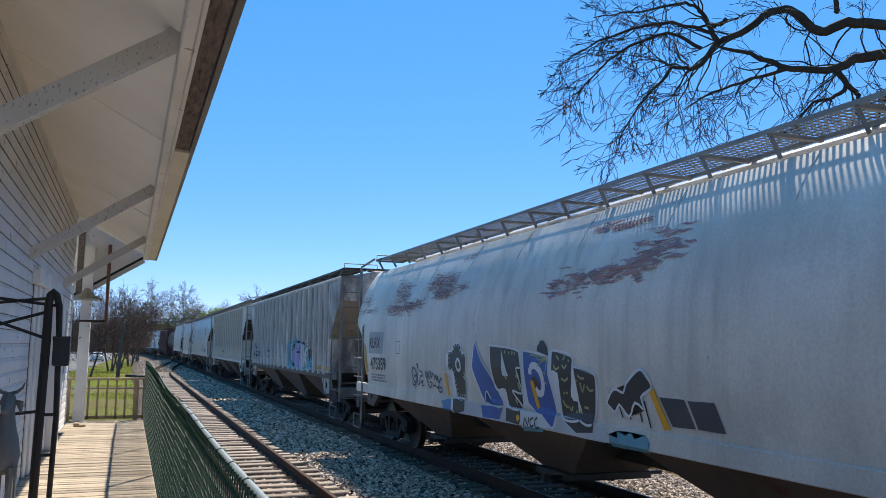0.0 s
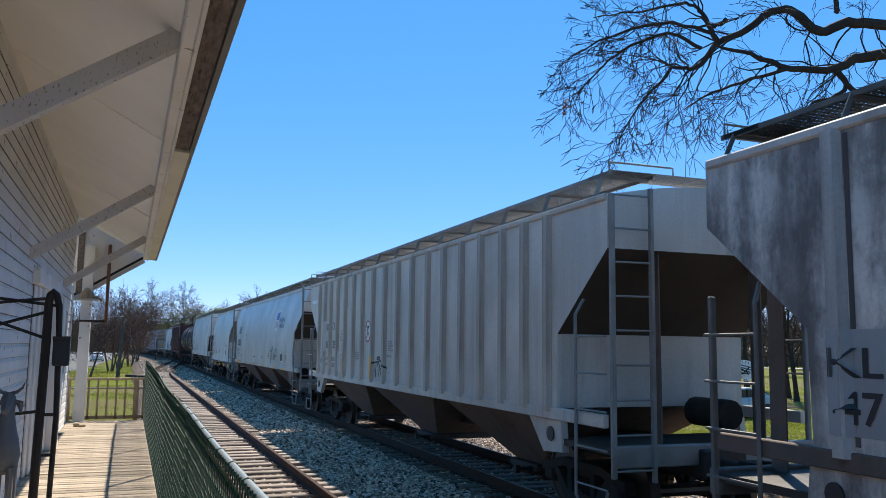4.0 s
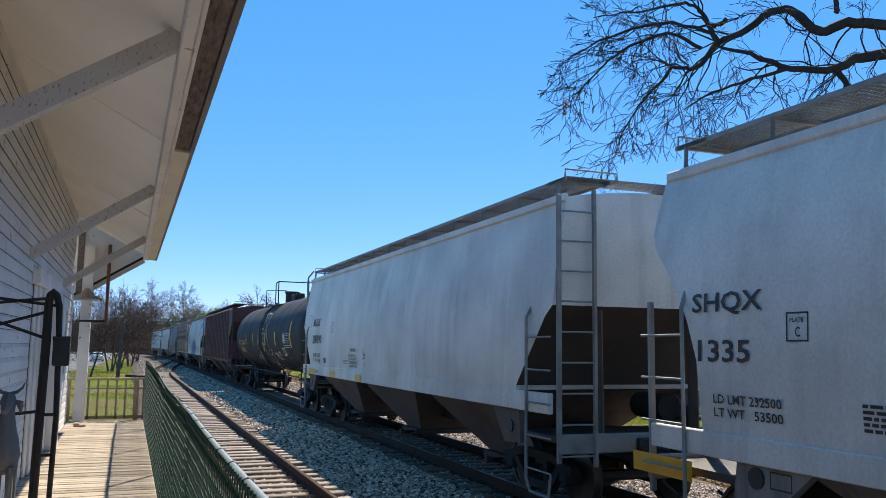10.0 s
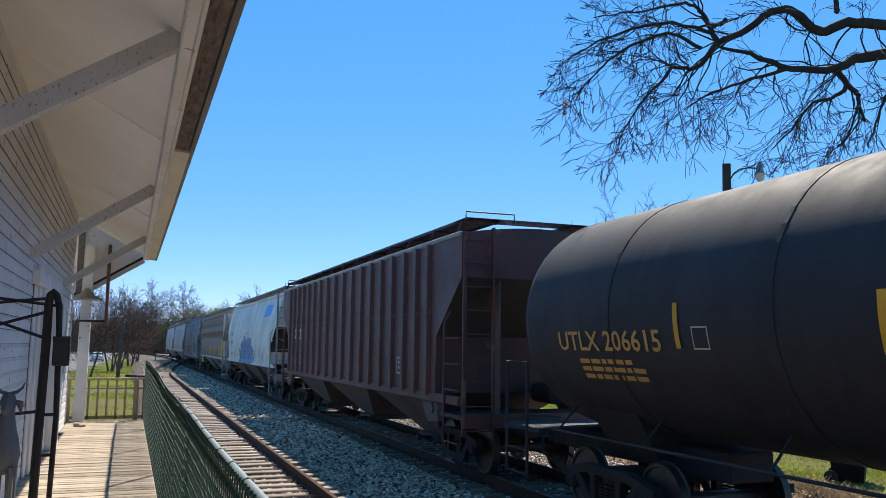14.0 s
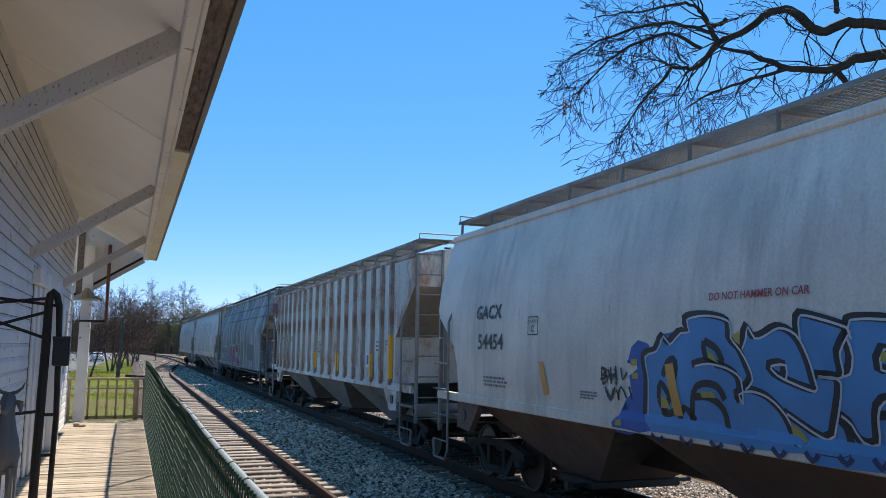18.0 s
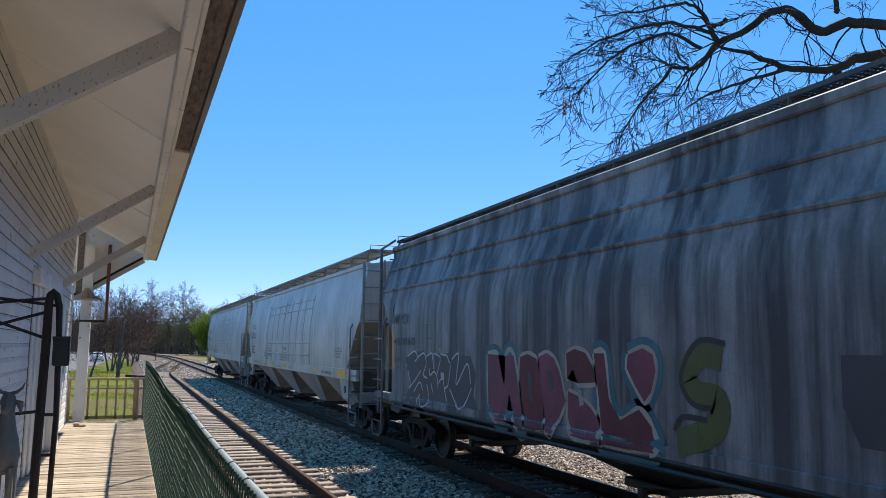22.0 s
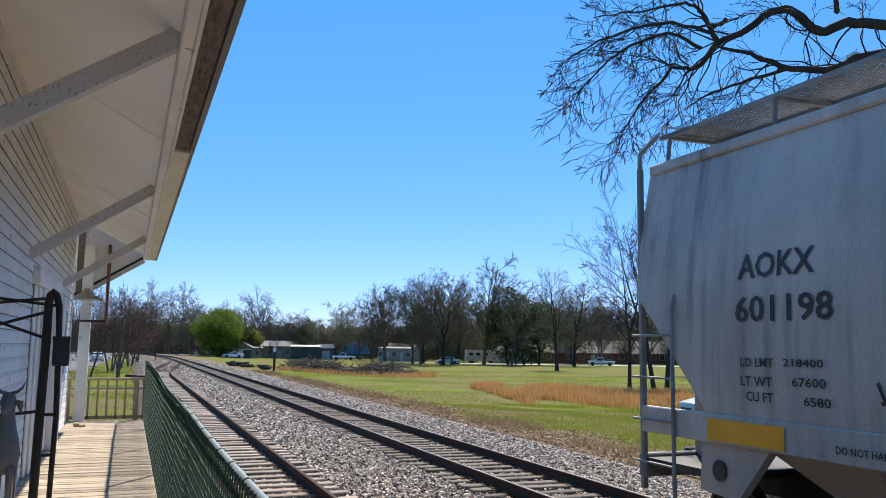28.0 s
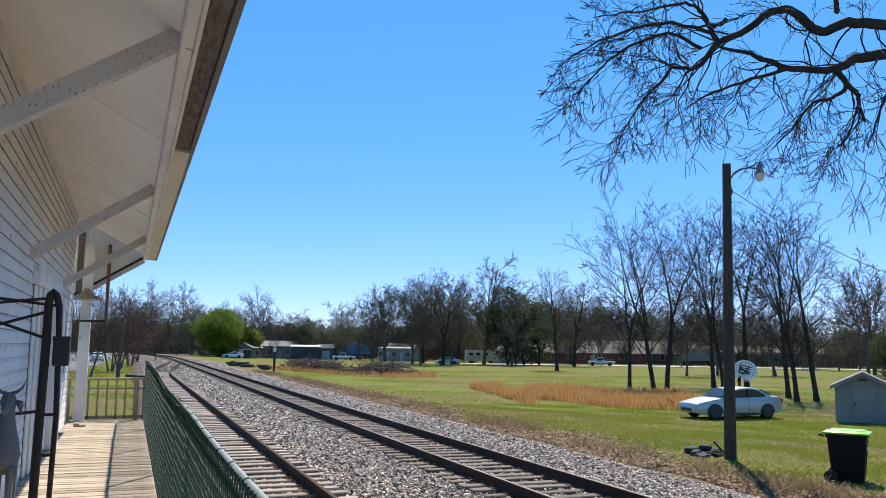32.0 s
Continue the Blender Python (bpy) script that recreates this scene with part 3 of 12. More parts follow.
def platform():
    deck = thing("platform_deck", (0, 0, 0), "weathered plank platform deck beside the depot", "deck", "", "structure")
    rnd = random.Random(11)
    meshes = []
    for i in range(8):
        w = 0.0645 + rnd.uniform(-0.003, 0.002)
        meshes.append(mesh_of("plank", Shape().box(WALL_X + 0.035, EDGE_X + 0.09 + rnd.uniform(-0.01, 0.01), -w, w, -0.038, 0, 0.006), MAT_DECK))
    y = -3.0
    while y < DECK_END:
        part("plank", meshes[rnd.randrange(8)], None, deck, at=pose(0, y, DECK_Z + rnd.uniform(-0.004, 0.003), 0, rnd.uniform(-0.2, 0.2), rnd.uniform(-0.25, 0.25)))
        y += 0.1425
    for x in (-0.9, -0.2, 0.40):
        part("joist", Shape().box(x - 0.02, x + 0.02, -3, DECK_END, 0.48, 0.67), MAT_RAILWOOD, deck)
    part("rim_joist", Shape().box(EDGE_X + 0.06, EDGE_X + 0.09, -3, DECK_END, 0.44, 0.668), MAT_RAILWOOD, deck)
    part("end_joist", Shape().box(WALL_X, EDGE_X + 0.09, DECK_END + 0.06, DECK_END + 0.1, 0.44, 0.7), MAT_RAILWOOD, deck)
    for y in range(-2, 19, 3):
        for x in (-0.9, 0.36):
            part("support_post", Shape().box(x - 0.05, x + 0.05, y - 0.05, y + 0.05, -0.5, 0.48), MAT_RAILWOOD, deck)
    # end railing
    r = thing("end_railing", (0, 0, 0), "wooden railing with pale top rail and brown balusters", "railing")
    yy = DECK_END - 0.05
    part("top_rail", Shape().box(-2.6, EDGE_X + 0.02, yy - 0.05, yy + 0.05, 1.535, 1.575, 0.006), MAT_RAILTOP, r)
    part("bottom_rail", Shape().box(-2.6, EDGE_X, yy - 0.02, yy + 0.02, DECK_Z + 0.03, DECK_Z + 0.10, 0.004), MAT_RAILWOOD, r)
    x = -2.5
    while x < EDGE_X:
        part("baluster", Shape().box(x - 0.02, x + 0.02, yy - 0.02, yy + 0.02, DECK_Z + 0.02, 1.54, 0.004), MAT_RAILWOOD, r)
        x += 0.178
    part("post", Shape().box(0.16, 0.25, yy - 0.045, yy + 0.045, DECK_Z, 1.54, 0.006), MAT_RAILWOOD, r)
    part("post", Shape().box(-1.15, -1.06, yy - 0.045, yy + 0.045, DECK_Z, 1.54, 0.006), MAT_RAILWOOD, r)
    back = Shape()
    for i in range(int(2.95 / 0.05)):
        x0 = -2.6 + i * 0.05
        for j in (0, 1):
            back.tube([(x0 + (0.05 if (j + k) % 2 else 0.0), yy + 0.14 + 0.004 * j, 0.3 + k * 0.05) for k in range(22)], 0.0022, 3, False)
    mesh_fence = thing("end_fence", (0, 0, 0), "grey galvanised chain-link fence behind the wooden railing", "fence")
    tagged(part("mesh_fabric", back, MAT_GALV, mesh_fence), kind="stuff")
    part("top_rail", Shape().tube([(-2.62, yy + 0.14, 1.36), (0.37, yy + 0.14, 1.36)], 0.02, 8), MAT_GALV, mesh_fence)
    for x in (-2.6, 0.36):
        part("post", Shape().tube([(x, yy + 0.14, -0.5), (x, yy + 0.14, 1.38)], 0.025, 8), MAT_GALV, mesh_fence)
    # the post that carries the end of the eaves
    c = thing("porch_post", (0, 0, 0), "white flaking square porch post with iron strap", "post")
    part("shaft", Shape().loft([[(-0.99, 18.62, DECK_Z), (-0.77, 18.62, DECK_Z), (-0.77, 18.78, DECK_Z), (-0.99, 18.78, DECK_Z)], [(-0.95, 18.62, 4.3), (-0.75, 18.62, 4.3), (-0.75, 18.78, 4.3), (-0.95, 18.78, 4.3)]]), MAT_TRIM, c)
    part("shelf", Shape().box(-1.2, -0.62, 18.52, 18.86, 3.16, 3.2, 0.005), MAT_BRACE, c)
    part("old_insulator", Shape().tube([(-0.86, 18.6, 3.2), (-0.86, 18.6, 3.32), (-0.86, 18.6, 3.42)], [0.16, 0.12, 0.03], 8).tube([(-0.74, 18.6, 3.25), (-0.55, 18.55, 3.17)], 0.03, 6), MAT_RAILWOOD, c)
    part("iron_strap", Shape().box(-0.99, -0.48, 18.58, 18.62, 2.72, 2.76), MAT_IRON, c)
    pipe = solid("rusty_pipe", Shape().tube([(-0.47, 18.7, 4.35), (-0.47, 18.7, 2.68)], 0.035, 8), plain("rusty_pipe_steel", (0.22, 0.10, 0.06), 0.8, 0.2, 0.4, 14), "rusty pipe hanging beside the porch post", "pipe", smooth=True)
    # chain-link fence along the platform edge
    f = thing("chain_link_fence", (0, 0, 0), "green vinyl chain-link fence along the platform edge", "fence")
    top = lambda y: 1.865 + 0.008 * math.sin(y * 1.3) + 0.075 * smooth01(6.5, 15, y)
    ys = [0.8 + i * 0.5 for i in range(36)] + [18.72]
    part("top_rail", Shape().tube([(EDGE_X, y, top(y)) for y in ys if y < 6.8], 0.0175, 14), MAT_PIPE, f, "pale galvanised top rail", True)
    part("top_rail", Shape().tube([(EDGE_X, y, top(y) - 0.02) for y in ys if y > 6.2], 0.016, 10), MAT_GREEN, f, "", True)
    for y in (0.9, 2.45, 5.25, 8.1, 10.95, 13.8, 16.6, 18.7):
        part("post", Shape().tube([(EDGE_X + 0.012, y, DECK_Z - 0.3), (EDGE_X + 0.012, y, top(y) - 0.015)], 0.026, 10), MAT_GREEN, f, "", True)
    fabric = Shape()
    pitch, r0 = 0.034, 0.0036
    n = int((18.7 - 0.9) / pitch)
    for i in range(n):
        y0 = 0.9 + i * pitch
        h = top(y0) + 0.015 - DECK_Z - 0.02
        rows = int(h / pitch) + 1
        dx = 0.0
        a = []
        for j in range(rows + 1):
            s = (i + j) % 2
            a.append((EDGE_X - 0.022 + (0.006 if s else 0), y0 + s * pitch * 1.08, DECK_Z + 0.02 + j * h / rows))
        fabric.tube(a, r0, 3, False)
    tagged(part("mesh_fabric", fabric, MAT_GREEN, f, "green vinyl-coated chain-link wire"), kind="stuff")
    for i in range(14):
        y = 1.5 + i * 0.42
        part("tie_wire", Shape().tube([(EDGE_X + 0.0195 * math.cos(a), y + 0.012 * a / 6, top(y) + 0.0195 * math.sin(a)) for a in (k * math.pi / 4 for k in range(10))], 0.0035, 4), MAT_GREEN, f)
    solid("deck_scrap", Shape().box(-0.9, -0.79, 17.4, 17.5, DECK_Z, DECK_Z + 0.07, 0.015).box(-0.8, -0.68, 17.3, 17.38, DECK_Z, DECK_Z + 0.05, 0.012), MAT_RAILTOP, "scraps of pale wood on the deck by the post", "wood scrap")


platform()


def platform_clutter():
    # an iron rack that stands by the wall, with a black box on it
    r = thing("iron_rack", (0, 0, 0), "tall rusty black iron rack with crossed rods against the wall", "rack")
    Y = 7.5
    s = Shape().tube([(-0.655, Y, DECK_Z), (-0.63, Y, 2.3), (-0.63, Y, 2.62), (-0.62, Y, 2.69), (-0.60, Y, 2.715), (-0.575, Y, 2.69), (-0.55, Y, 2.6), (-0.54, Y, 2.4), (-0.52, Y, 1.7), (-0.54, Y, DECK_Z)], [0.035, 0.035, 0.033, 0.03, 0.028, 0.028, 0.026, 0.024, 0.022, 0.02], 8)
    part("arched_frame", s, MAT_IRON, r, smooth=True)
    for z, x0, x1 in ((1.72, -0.64, -0.52), (1.4, -0.65, -0.53), (1.0, -0.65, -0.54)):
        part("cross_bar", Shape().tube([(x0, Y, z), (x1, Y, z)], 0.014, 6), MAT_IRON, r)
    for (x0, z0), (x1, z1) in (((-0.62, 2.66), (-1.1, 2.60)), ((-0.57, 2.60), (-1.1, 2.66)), ((-0.63, 2.55), (-1.1, 2.40)), ((-0.63, 2.33), (-1.1, 2.50)), ((-0.63, 1.75), (-1.1, 1.7))):
        part("stay_rod", Shape().tube([(x0, Y, z0), (x1, Y - 0.02, z1)], 0.014, 6), MAT_IRON, r)
    part("control_box", Shape().box(-0.575, -0.45, Y - 0.06, Y + 0.06, 2.11, 2.34, 0.012), MAT_BLACKBOX, r, "small black metal box")
    part("box_lid", Shape().box(-0.58, -0.445, Y - 0.068, Y + 0.068, 2.32, 2.35, 0.006), MAT_BLACKBOX, r)
    # a goat figure
    g = Shape()
    Yg, X = 6.8, -0.755
    g.loft([[(X - 0.035 + rx * math.cos(a), Yg + ry * math.sin(a), z) for a in (2 * math.pi * k / 14 for k in range(14))] for z, rx, ry in ((1.36, 0.03, 0.05), (1.4, 0.085, 0.13), (1.5, 0.1, 0.17), (1.6, 0.085, 0.15), (1.7, 0.06, 0.09), (1.8, 0.045, 0.065), (1.86, 0.05, 0.075), (1.91, 0.045, 0.07), (1.94, 0.02, 0.03))])
    g.tube([(X - 0.035, Yg - 0.04, 1.9), (X - 0.03, Yg - 0.16, 1.83), (X - 0.03, Yg - 0.2, 1.81)], [0.045, 0.035, 0.02], 8)
    for k in (-1, 1):
        g.tube([(X - 0.035 + k * 0.02, Yg, 1.93), (X - 0.035 + k * 0.05, Yg, 1.94), (X - 0.035 + k * 0.085, Yg, 1.97), (X - 0.035 + k * 0.1, Yg, 2.01)], [0.016, 0.013, 0.009, 0.003], 7)
        g.tube([(X - 0.035 + k * 0.03, Yg, 1.88), (X - 0.035 + k * 0.075, Yg, 1.86), (X - 0.035 + k * 0.085, Yg, 1.79)], [0.012, 0.026, 0.008], 7)
        for dy in (-0.1, 0.1):
            g.tube([(X - 0.035 + k * 0.05, Yg + dy, 1.42), (X - 0.03 + k * 0.05, Yg + dy, DECK_Z)], [0.028, 0.018], 7)
    solid("goat_figure", g, plain("weathered_grey_plaster", (0.16, 0.155, 0.15), 0.8, 0, 0.35, 12), "weathered grey goat figure with dark horns beside the rack", "figure", smooth=True)


platform_clutter()

# ---- bare trees ----
MAT_BARK = plain("grey_brown_bark", (0.13, 0.11, 0.09), 0.9, 0, 0.35, 12, 0.5, gloss=0.1)
MAT_BARK_DARK = plain("dark_bark", (0.055, 0.046, 0.039), 0.9, 0, 0.35, 12, 0.5, gloss=0.1)
MAT_TWIG = plain("brown_twigs", (0.115, 0.09, 0.07), 0.9, 0, 0.25, 6, 0.1, gloss=0.1)
MAT_TWIG_PALE = plain("pale_twigs", (0.15, 0.13, 0.10), 0.9, 0, 0.25, 6, 0.1, gloss=0.1)
MAT_TWIG_RED = plain("reddish_twigs", (0.095, 0.062, 0.05), 0.9, 0, 0.25, 6, 0.1, gloss=0.1)
MAT_LEAF_SPRING = leafy("spring_leaves", (0.10, 0.165, 0.015), (0.31, 0.39, 0.055))
MAT_LEAF_BUD = leafy("budding_leaves", (0.14, 0.15, 0.06), (0.26, 0.27, 0.12))
MAT_LEAF_DARK = leafy("evergreen_leaves", (0.04, 0.06, 0.025), (0.10, 0.13, 0.05))
MAT_LEAF_DRY = leafy("dry_leaves", (0.13, 0.07, 0.04), (0.2, 0.12, 0.07))


def grow(trunk, twigs, p, d, length, r, level, rnd, spread, depth, up=0.15, kink=0.18, min_r=0.006, kids=(2, 4), thin=0.62, gravity=0.0, tips=None):
    """One limb and all that grows from it; thick wood goes to trunk, thin to twigs."""
    n = 5 if level < 2 else (4 if level < 4 else 3)
    pts, rs = [p.copy()], [r]
    for i in range(n):
        d = (d + Vector((rnd.gauss(0, kink), rnd.gauss(0, kink), rnd.gauss(0, kink) + up * 0.3 - gravity))).normalized()
        p = p + d * (length / n)
        pts.append(p.copy())
        rs.append(max(min_r, r * (1 - (1 - thin) * (i + 1) / n)))
    shape = trunk if r > 0.03 else twigs
    shape.tube(pts, rs, 7 if r > 0.08 else (5 if r > 0.03 else 3), False)
    if level >= depth:
        if tips is not None:
            tips.append(p.copy())
        return
    for k in range(rnd.randint(*kids) + (1 if level == 0 else 0)):
        i = n if k < 2 else rnd.randint(1, n)
        base, rb = pts[i], rs[i]
        axis = Vector((rnd.gauss(0, 1), rnd.gauss(0, 1), rnd.gauss(0, 0.6))).normalized()
        dd = (d + axis * spread * rnd.uniform(0.6, 1.2)).normalized()
        grow(trunk, twigs, base, dd, length * rnd.uniform(0.58, 0.86), max(min_r, rb * rnd.uniform(0.5, 0.78)), level + 1, rnd, spread, depth, up, kink, min_r, kids, thin, gravity, tips)


def leaf_clumps(tips, rnd, per, size, scatter):
    s = Shape()
    for t in tips:
        for _ in range(per):
            c = t + Vector((rnd.gauss(0, scatter), rnd.gauss(0, scatter), rnd.gauss(0, scatter)))
            a = Vector((rnd.gauss(0, 1), rnd.gauss(0, 1), rnd.gauss(0, 1))).normalized()
            b = a.orthogonal().normalized()
            k = size * rnd.uniform(0.6, 1.3)
            s.add([c + a * k, c + b * k * 0.55, c - a * k * 0.8, c - b * k * 0.55], [(0, 1, 2, 3)])
    return s


def tree_meshes(seed, height, r, spread=0.75, depth=5, clear=0.3, up=0.25, kids=(2, 3), min_r=0.008, bark=None, twig=None, limbs=3, leaves=None, width=0.55, first=0.27):
    """Meshes of one tree: trunk and thick limbs, twigs, and leaves if any."""
    rnd = random.Random(seed)
    trunk, twigs, tips = Shape(), Shape(), []
    top = Vector((rnd.uniform(-0.4, 0.4), rnd.uniform(-0.4, 0.4), height * clear))
    trunk.tube([(0, 0, -0.3), (0, 0, 0.1), top * 0.5 + Vector((rnd.uniform(-0.15, 0.15), rnd.uniform(-0.15, 0.15), 0)), top], [r * 1.5, r * 1.1, r * 0.95, r * 0.85], 9, False)
    a0 = rnd.uniform(0, 6.28)
    for k in range(limbs):
        a = a0 + k * 6.28 / limbs + rnd.uniform(-0.5, 0.5)
        d = Vector((math.cos(a) * width, math.sin(a) * width, 1)).normalized()
        grow(trunk, twigs, top * rnd.uniform(0.72, 1.0), d, height * first * rnd.uniform(0.85, 1.15), r * 0.66, 1, rnd, spread, depth, up, 0.15, min_r, kids, 0.62, 0.0, tips)
    out = [("trunk", mesh_of("trunk", trunk, bark or MAT_BARK, True)), ("crown", mesh_of("crown", twigs, twig or MAT_TWIG))]
    if leaves:
        mat, per, size, scatter = leaves
        out.append(("foliage", mesh_of("foliage", leaf_clumps(tips, rnd, per, size, scatter), mat)))
    return out


def crown_tree(seed, height, wide, r0, clear, count, bark, twig, leaves=None, lean=0.0, balance=0.35, fan=0.0, tip=0.012, twigs_per=3, twig_len=0.7, leaders=1):
    """Meshes of a tree whose limbs reach out to fill a rounded, uneven crown."""
    rng = np.random.RandomState(seed)
    low, top = height * clear, height
    nodes = [(0.0, 0.0, -0.3)]
    parent, path = [-1], [0.0]
    for i in range(1, int(low / 0.6) + 1):
        z = i * 0.6
        nodes.append((lean * z + 0.08 * math.sin(z * 0.9 + seed), 0.07 * math.cos(z * 1.1 + seed), z))
        parent.append(len(nodes) - 2)
        path.append(z * 0.4)
    fork = nodes[-1]
    pts = []
    while len(pts) < count:
        p = rng.uniform(-1, 1, 3)
        d = np.linalg.norm(p)
        if d > 1 or d < 0.25 * rng.rand():
            continue
        bulge = 1 + 0.22 * math.sin(3 * math.atan2(p[1], p[0]) + seed) * (0.5 + 0.5 * p[2]) + 0.12 * math.sin(5 * p[2] + seed)
        w = wide / 2 * bulge * (1 + fan * p[2])
        pts.append((p[0] * w + fork[0], p[1] * w + fork[1], low * 0.9 + (p[2] + 1) / 2 * (top - low * 0.9)))
    pts.sort(key=lambda q: math.dist(q, fork))
    arr = np.zeros((len(nodes) + count, 3))
    arr[:len(nodes)] = nodes
    plen = np.zeros(len(arr))
    plen[:len(nodes)] = path
    n = len(nodes)
    first = max(1, n - 3)
    for q in pts:
        d = np.linalg.norm(arr[first:n] - q, axis=1)
        drop = np.maximum(0, arr[first:n, 2] - q[2]) * 0.8
        j = first + int(np.argmin(d + balance * plen[first:n] + drop))
        arr[n] = np.array(q) * 0.94 + arr[j] * 0.06 + rng.normal(0, 0.06, 3)
        parent.append(j)
        plen[n] = plen[j] + d[j - first]
        n += 1
    load = np.ones(n)
    kids = [[] for _ in range(n)]
    for i in range(n - 1, 0, -1):
        load[parent[i]] += load[i]
        kids[parent[i]].append(i)
    rad = np.minimum(r0, np.maximum(tip, tip * load ** 0.62))
    rad *= 1.0 if rad[1] >= r0 * 0.99 else 1.0
    scale = r0 / rad[1]
    rad = tip + (rad - tip) * scale
    rad[0] = r0 * 1.5
    wood_part, fine, tips = Shape(), Shape(), []
    V = [Vector(a) for a in arr[:n]]
    done = set()
    for i in range(1, n):
        if i in done:
            continue
        chain = [parent[i], i]
        while kids[chain[-1]]:
            nxt = max(kids[chain[-1]], key=lambda c: load[c])
            chain.append(nxt)
        done.update(chain[1:])
        rs = [min(rad[c], rad[chain[1]]) for c in chain]
        line = [V[c] for c in chain]
        cut = next((k for k, r in enumerate(rs) if r < 0.045), len(rs))
        if cut >= 2:
            wood_part.tube(line[:cut + 1], rs[:cut + 1], 7 if rs[0] > 0.1 else 5, False)
            line, rs = line[cut - 0:], rs[cut - 0:]
        if len(line) >= 2:
            fine.tube(line, rs, 3, False)
    rnd = random.Random(seed)
    mid = Vector((fork[0], fork[1], (low + top) / 2 - height * 0.15))
    for i in range(len(V) - count, n):
        out = (V[i] - mid).normalized()
        for _ in range(twigs_per if not kids[i] else max(1, twigs_per // 2)):
            d = (out + Vector((rnd.gauss(0, 0.6), rnd.gauss(0, 0.6), rnd.gauss(0.15, 0.5)))).normalized()
            a = V[i]
            b = a + d * twig_len * rnd.uniform(0.5, 1.2)
            fine.tube([a, a.lerp(b, 0.55) + Vector((rnd.gauss(0, 0.06), rnd.gauss(0, 0.06), rnd.gauss(0, 0.06))), b], [tip, tip * 0.8, tip * 0.45], 3, False)
            tips.append(b)
    out = [("trunk", mesh_of("trunk", wood_part, bark, True)), ("crown", mesh_of("crown", fine, twig))]
    if leaves:
        mat, per, size, scatter = leaves
        out.append(("foliage", mesh_of("foliage", leaf_clumps(tips, rnd, per, size, scatter), mat)))
    return out


